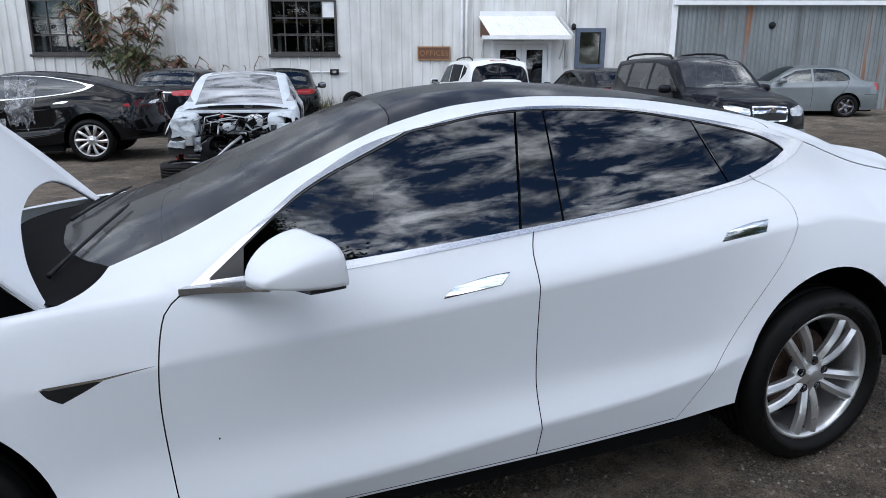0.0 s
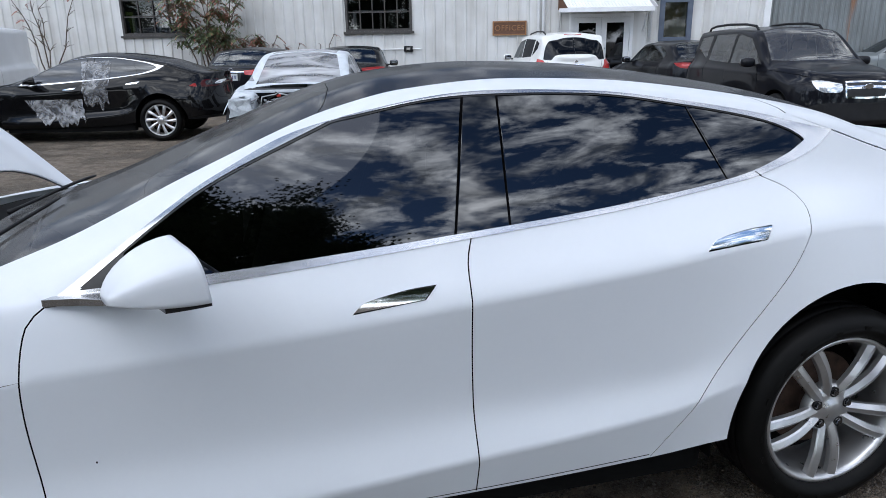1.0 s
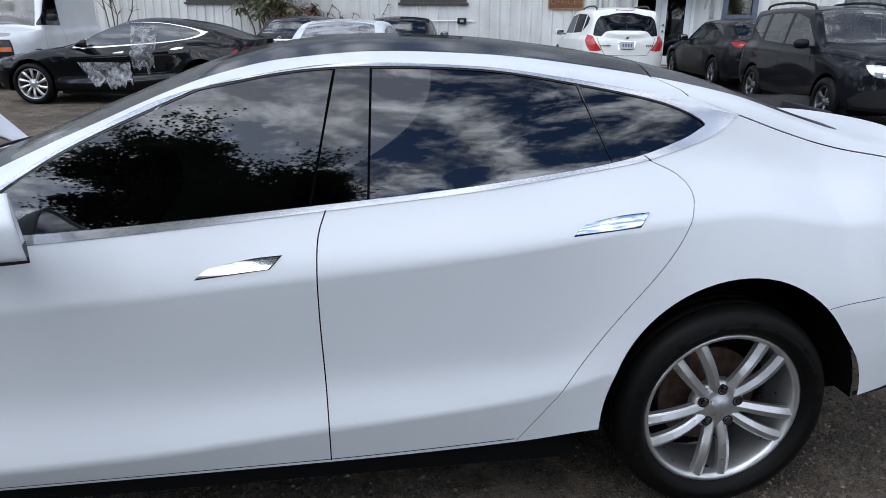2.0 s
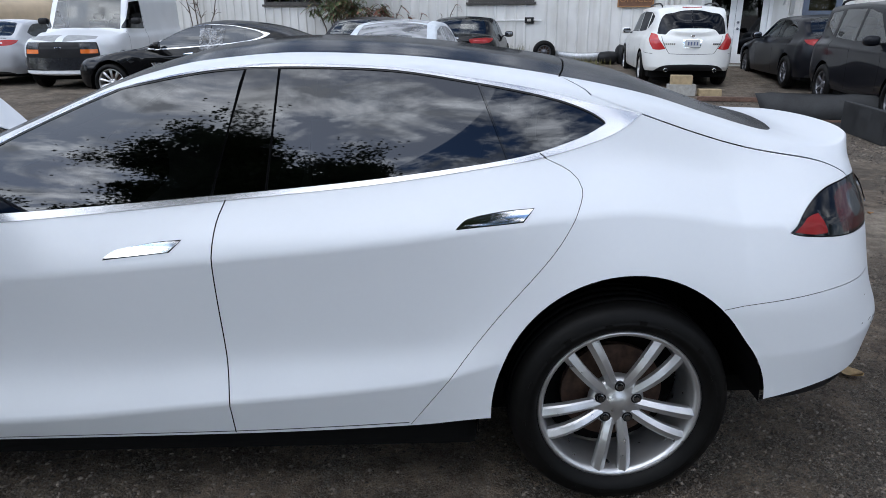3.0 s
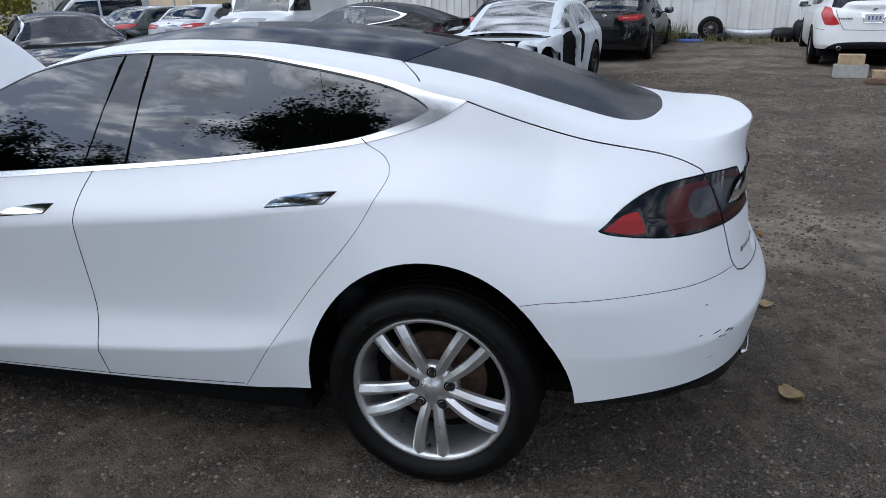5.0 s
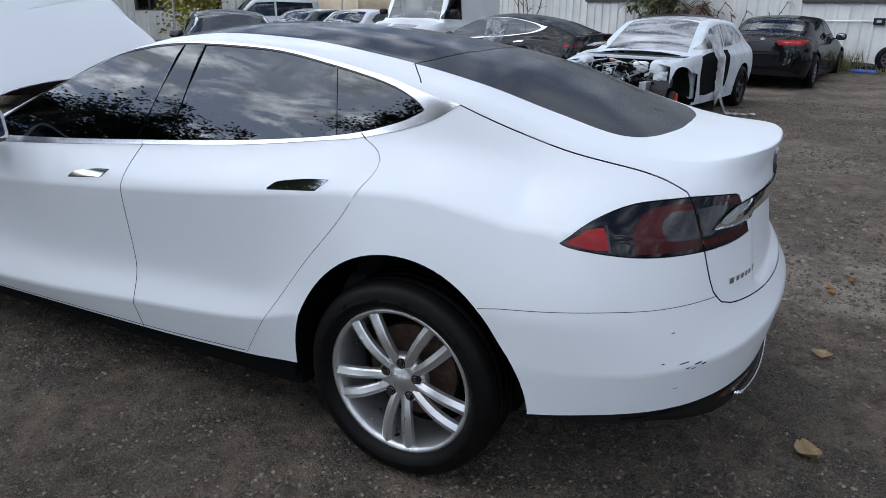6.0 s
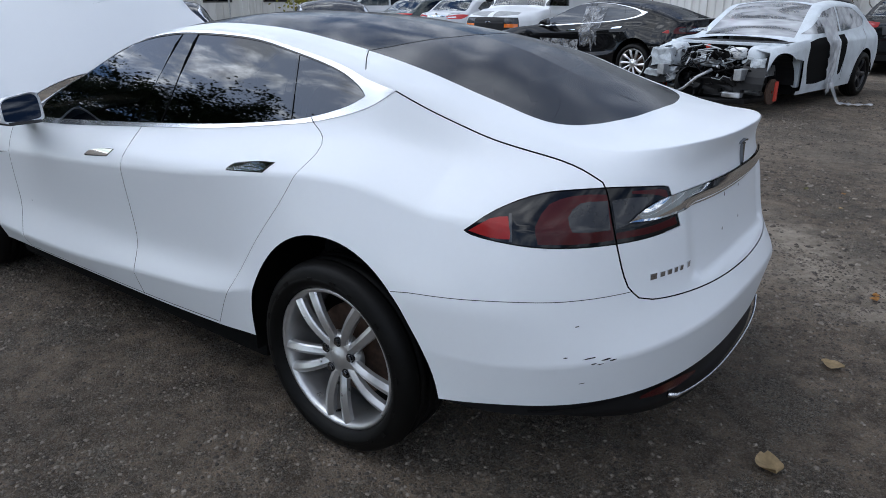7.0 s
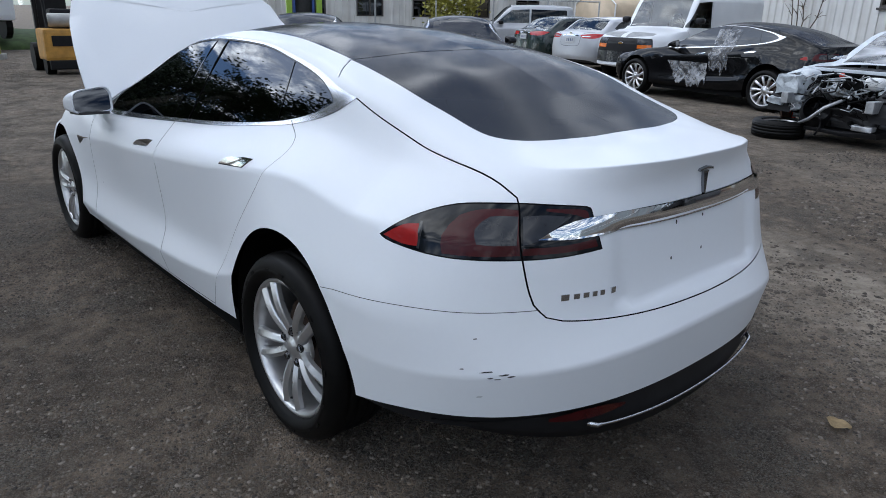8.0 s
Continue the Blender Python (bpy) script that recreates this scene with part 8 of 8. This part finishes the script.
# far shed with windows
far = empty("wall_far", pose(0, 0, 0), kind="structure", label="pale far shed with small-paned windows", category="wall")
holes = [(4.0 + 2.75 * k, 5.3 + 2.75 * k, 1.25, 3.2) for k in range(5)]
fw = ribbed_wall("far_siding", 2.0, 21.0, 0, 0, 5.2, .305, .03, "siding", holes)
fw.parent = far
fw.matrix_basis = pose(-31, 0, 0, 0, 0, 90)
for h in holes:
    bm = bmesh.new()
    for a in ((h[0], h[0] + .06, h[2], h[3]), (h[1] - .06, h[1], h[2], h[3]), (h[0], h[1], h[3] - .06, h[3]), (h[0], h[1], h[2], h[2] + .06), ((h[0] + h[1]) / 2 - .025, (h[0] + h[1]) / 2 + .025, h[2], h[3]), (h[0], h[1], 2.0, 2.05)):
        add_box(bm, (a[0], -.02, a[2]), (a[1], .06, a[3]))
    wf = part("window_frame", bm, "window_frame", far)
    wf.matrix_basis = pose(-31, 0, 0, 0, 0, 90)
    wpn = part("pane", box_bm((h[0] + .05, .065, h[2] + .05), (h[1] - .05, .072, h[3] - .05)), "car_glass", far)
    wpn.matrix_basis = pose(-31, 0, 0, 0, 0, 90)
# dark sheet behind the panes stands for the shaded inside
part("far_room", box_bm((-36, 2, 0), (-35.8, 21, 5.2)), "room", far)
part("far_roof", box_bm((-37, 1.6, 5.2), (-30.6, 21.4, 5.35)), "white_trim", far)

# tan tent beside the van
tent = empty("tan_tent", pose(-23.2, 16.4, 0), "tan tarpaulin tent beside the white wall", "tent")
bm = bmesh.new()
pr = [(-1.5, 0), (-1.5, 1.9), (0, 2.75), (1.5, 1.9), (1.5, 0)]
a = [bm.verts.new((x, -1.6, z)) for x, z in pr]
b = [bm.verts.new((x, 1.6, z)) for x, z in pr]
bm.faces.new(a); bm.faces.new(b[::-1])
for k in range(5):
    bm.faces.new((a[k], b[k], b[(k + 1) % 5], a[(k + 1) % 5]))
bmesh.ops.recalc_face_normals(bm, faces=bm.faces)
bmesh.ops.subdivide_edges(bm, edges=bm.edges, cuts=5, use_grid_fill=True)
for v in bm.verts:
    v.co += Vector((1, .5, .4)) * .05 * noise.noise(v.co * 1.7)
part("tent_cover", bm, "tan_sheet", tent, smooth=True)
bm = bmesh.new()
add_tube(bm, [(-1.52, -1.62, 0), (-1.52, -1.62, 1.92), (0, -1.62, 2.78), (1.52, -1.62, 1.92), (1.52, -1.62, 0)], .03, 6)
part("tent_pole", bm, "white_trim", tent)

# lime-green frame rack
rk = empty("lime_frame", pose(-22, 2.85, 0, 0, 0, 90), "lime-green steel machine frame with dark insides", "machine")
for x in (-.50, .50):
    part("upright", box_bm((x - .09, -.1, 0), (x + .09, .1, 3.2), bevel=.01), "lime", rk)
part("lintel", box_bm((-.59, -.1, 3.2), (.59, .1, 3.36), bevel=.01), "lime", rk)
part("drum", add_tube(bmesh.new(), [(0, .3, .5), (0, .3, 2.9)], .36, 20), "plow", rk)
for k in range(5):
    part("brush", box_bm((-.36 + .16 * k, .02, .4), (-.28 + .16 * k, .12, 2.9), bevel=.02), "tarp_blue", rk)

# yellow-green bush and fence posts
yb = empty("yellow_bush", pose(-22.3, 8.2, 0), "yellow-green leafy bush by the fence", "bush")
tree_parts(yb, 2.4, .05, 1.3, 1500, 77, "yellow_leaf", .16)
fn = empty("pipe_fence", pose(0, 0, 0), "grey pipe fence posts and rail", "fence")
for y in (5.2, 7.4, 9.6, 11.8, 14.0):
    part("post", add_tube(bmesh.new(), [(-21.6, y, 0), (-21.6, y, 2.0)], .03, 8), "cast_alu", fn)
part("rail", add_tube(bmesh.new(), [(-21.6, 5.2, 1.98), (-21.6, 14.0, 1.98)], .022, 8), "cast_alu", fn)
# grass bank, pole and lorry far off
bm = bmesh.new()
superellipsoid(bm, (0, 0, 0), (4, 9, .55), 2.2, 30, 10, shear=lambda q: q + Vector((0, 0, .12 * noise.noise(q * .8))))
gb = part("grass_bank", bm, "grass", smooth=True)
gb.matrix_world = pose(-29, -10, 0)
tagged(gb, "rough green grass bank at the yard edge", "grass", kind="structure")
po = empty("yellow_pole", pose(-20.5, -6.0, 0), "yellow-green painted pole at the yard edge", "pole")
part("pole", add_tube(bmesh.new(), [(0, 0, 0), (0, 0, 5)], .10, 12), "yellow_leaf", po)
part("base", box_bm((-.2, -.2, 0), (.2, .2, .15), bevel=.02), "concrete_block", po)
lo = empty("white_lorry", pose(-27, -8.6, .35, 0, 0, 30), "white lorry with a red stripe behind the grass bank", "lorry")
part("box_body", box_bm((-2.6, -1.1, .9), (1.6, 1.1, 2.5), bevel=.05), "van_paint", lo)
part("cab", box_bm((1.7, -1.0, .6), (3.2, 1.0, 2.2), bevel=.18), "van_paint", lo)
part("stripe", box_bm((-2.55, -1.112, 1.3), (1.55, -1.104, 1.5)), "red_strap", lo)
for x in (-1.6, 2.3):
    for y in (-1.0, .8):
        part("wheel", add_tube(bmesh.new(), [(x, y, .45), (x, y + .2, .45)], .45, 20), "tyre", lo)

# ---- leaves and stones on the yard ----
def fallen_leaf(at, size, rz, mat, label):
    bm = bmesh.new()
    rows = []
    for i in range(7):
        f = i / 6
        w = size * .42 * math.sin(math.pi * min(1, f * .92 + .06)) ** .8
        rows.append([bm.verts.new((size * (f - .5), w * o, .012 + size * (.10 * abs(o) + .12 * (2 * f - 1) ** 2) + .01 * noise.noise((f * 4, o * 2, size * 30)))) for o in (-1, -.5, 0, .5, 1)])
    for a, b in zip(rows, rows[1:]):
        for k in range(4):
            bm.faces.new((a[k], a[k + 1], b[k + 1], b[k]))
    res = bmesh.ops.solidify(bm, geom=bm.faces, thickness=.002)
    ob = part("fallen_leaf", bm, mat, smooth=True)
    ob.matrix_world = pose(at[0], at[1], bumpy(at[0], at[1]), 0, 0, rz)
    tagged(ob, label, "leaf", "leaves on the ground")


M["leaf_orange"] = surface("orange_leaf", (0.42, 0.20, 0.05), 0.7, var=0.3, scale=30)
fallen_leaf((1.24, .30), .11, -35, "fallen_leaf", "large curled tan leaf on the gravel")
fallen_leaf((.98, 1.13), .09, 20, "fallen_leaf", "curled tan leaf on the gravel")
rnd = random.Random(31)
for k in range(46):
    x, y = rnd.uniform(-1.0, 4.2), rnd.uniform(-1.2, 7.5)
    cx, cy = (x - .0) * math.cos(radians(-20.86)) - y * math.sin(radians(-20.86)), x * math.sin(radians(-20.86)) + y * math.cos(radians(-20.86))
    if -4 < cx < 1.15 and abs(cy) < 1.05:
        continue
    fallen_leaf((x, y), rnd.uniform(.025, .055), rnd.uniform(0, 360), rnd.choice(["fallen_leaf", "leaf_orange", "leaf_orange", "weed"]), "small autumn leaf on the gravel")


def gravel(name, n, x0, x1, y0, y1, lo, hi, seed, mat, label):
    """Loose stones: low faceted lumps strewn thickly where a slow noise is high."""
    r = np.random.default_rng(seed)
    base = np.array([(1, 0, 0), (0, 1, 0), (-1, 0, 0), (0, -1, 0), (0, 0, 1), (.55, .55, .6), (-.55, .55, .55), (-.5, -.6, .6), (.6, -.5, .55)], float)
    fac = [(0, 5, 8), (0, 1, 5), (1, 6, 5), (1, 2, 6), (2, 7, 6), (2, 3, 7), (3, 8, 7), (3, 0, 8), (5, 6, 4), (6, 7, 4), (7, 8, 4), (8, 5, 4)]
    gx = np.linspace(x0, x1, 90)
    gy = np.linspace(y0, y1, 90)
    thick = np.array([[noise.noise((a * .9, b * .9, 5)) + .5 * noise.noise((a * 2.7, b * 2.7, 9)) for b in gy] for a in gx])
    lift = np.array([[bumpy(a, b) for b in gy] for a in gx])
    x, y = r.uniform(x0, x1, n * 4), r.uniform(y0, y1, n * 4)
    i, j = ((x - x0) / (x1 - x0) * 89).astype(int), ((y - y0) / (y1 - y0) * 89).astype(int)
    ok = thick[i, j] > r.uniform(-.38, .34, n * 4)
    x, y, z = x[ok][:n], y[ok][:n], lift[i, j][ok][:n]
    m = len(x)
    s = lo + (hi - lo) * r.random(m) ** 3.2
    q = base[None] * r.uniform(.75, 1.25, (m, 9, 3)) * s[:, None, None]
    q[:, :, 2] *= .7
    a = r.uniform(0, 6.283, m)
    c, sn = np.cos(a)[:, None], np.sin(a)[:, None]
    P = np.stack([x[:, None] + c * q[:, :, 0] - sn * q[:, :, 1], y[:, None] + sn * q[:, :, 0] + c * q[:, :, 1], (z - .15 * s)[:, None] + q[:, :, 2]], 2)
    verts = P.reshape(-1, 3).tolist()
    faces = (np.arange(m)[:, None, None] * 9 + np.array(fac)[None]).reshape(-1, 3).tolist()
    me = bpy.data.meshes.new(name)
    me.from_pydata(verts, [], faces)
    tagged(part_mesh(name, me, mat), label, "gravel", kind="stuff")


def stone_material():
    m, n, l, p = nodes_of("loose_stone")
    g = n.new("ShaderNodeNewGeometry")
    r = n.new("ShaderNodeValToRGB")
    r.color_ramp.elements[0].color, r.color_ramp.elements[1].color = (0.034, 0.027, 0.021, 1), (0.225, 0.192, 0.156, 1)
    e = r.color_ramp.elements.new(.6)
    e.color = (0.090, 0.072, 0.056, 1)
    l.new(g.outputs["Random Per Island"], r.inputs["Fac"])
    l.new(r.outputs["Color"], p.inputs["Base Color"])
    p.inputs["Roughness"].default_value = .85
    return m


M["stone"] = stone_material()
gravel("loose_gravel", 76000, -3.2, 2.6, -3.0, 2.4, .003, .011, 4, "stone", "loose grey gravel in drifts around the white car")
gravel("loose_gravel", 40000, -3.5, 6.0, 1.5, 11.5, .005, .022, 6, "stone", "loose grey gravel across the yard")
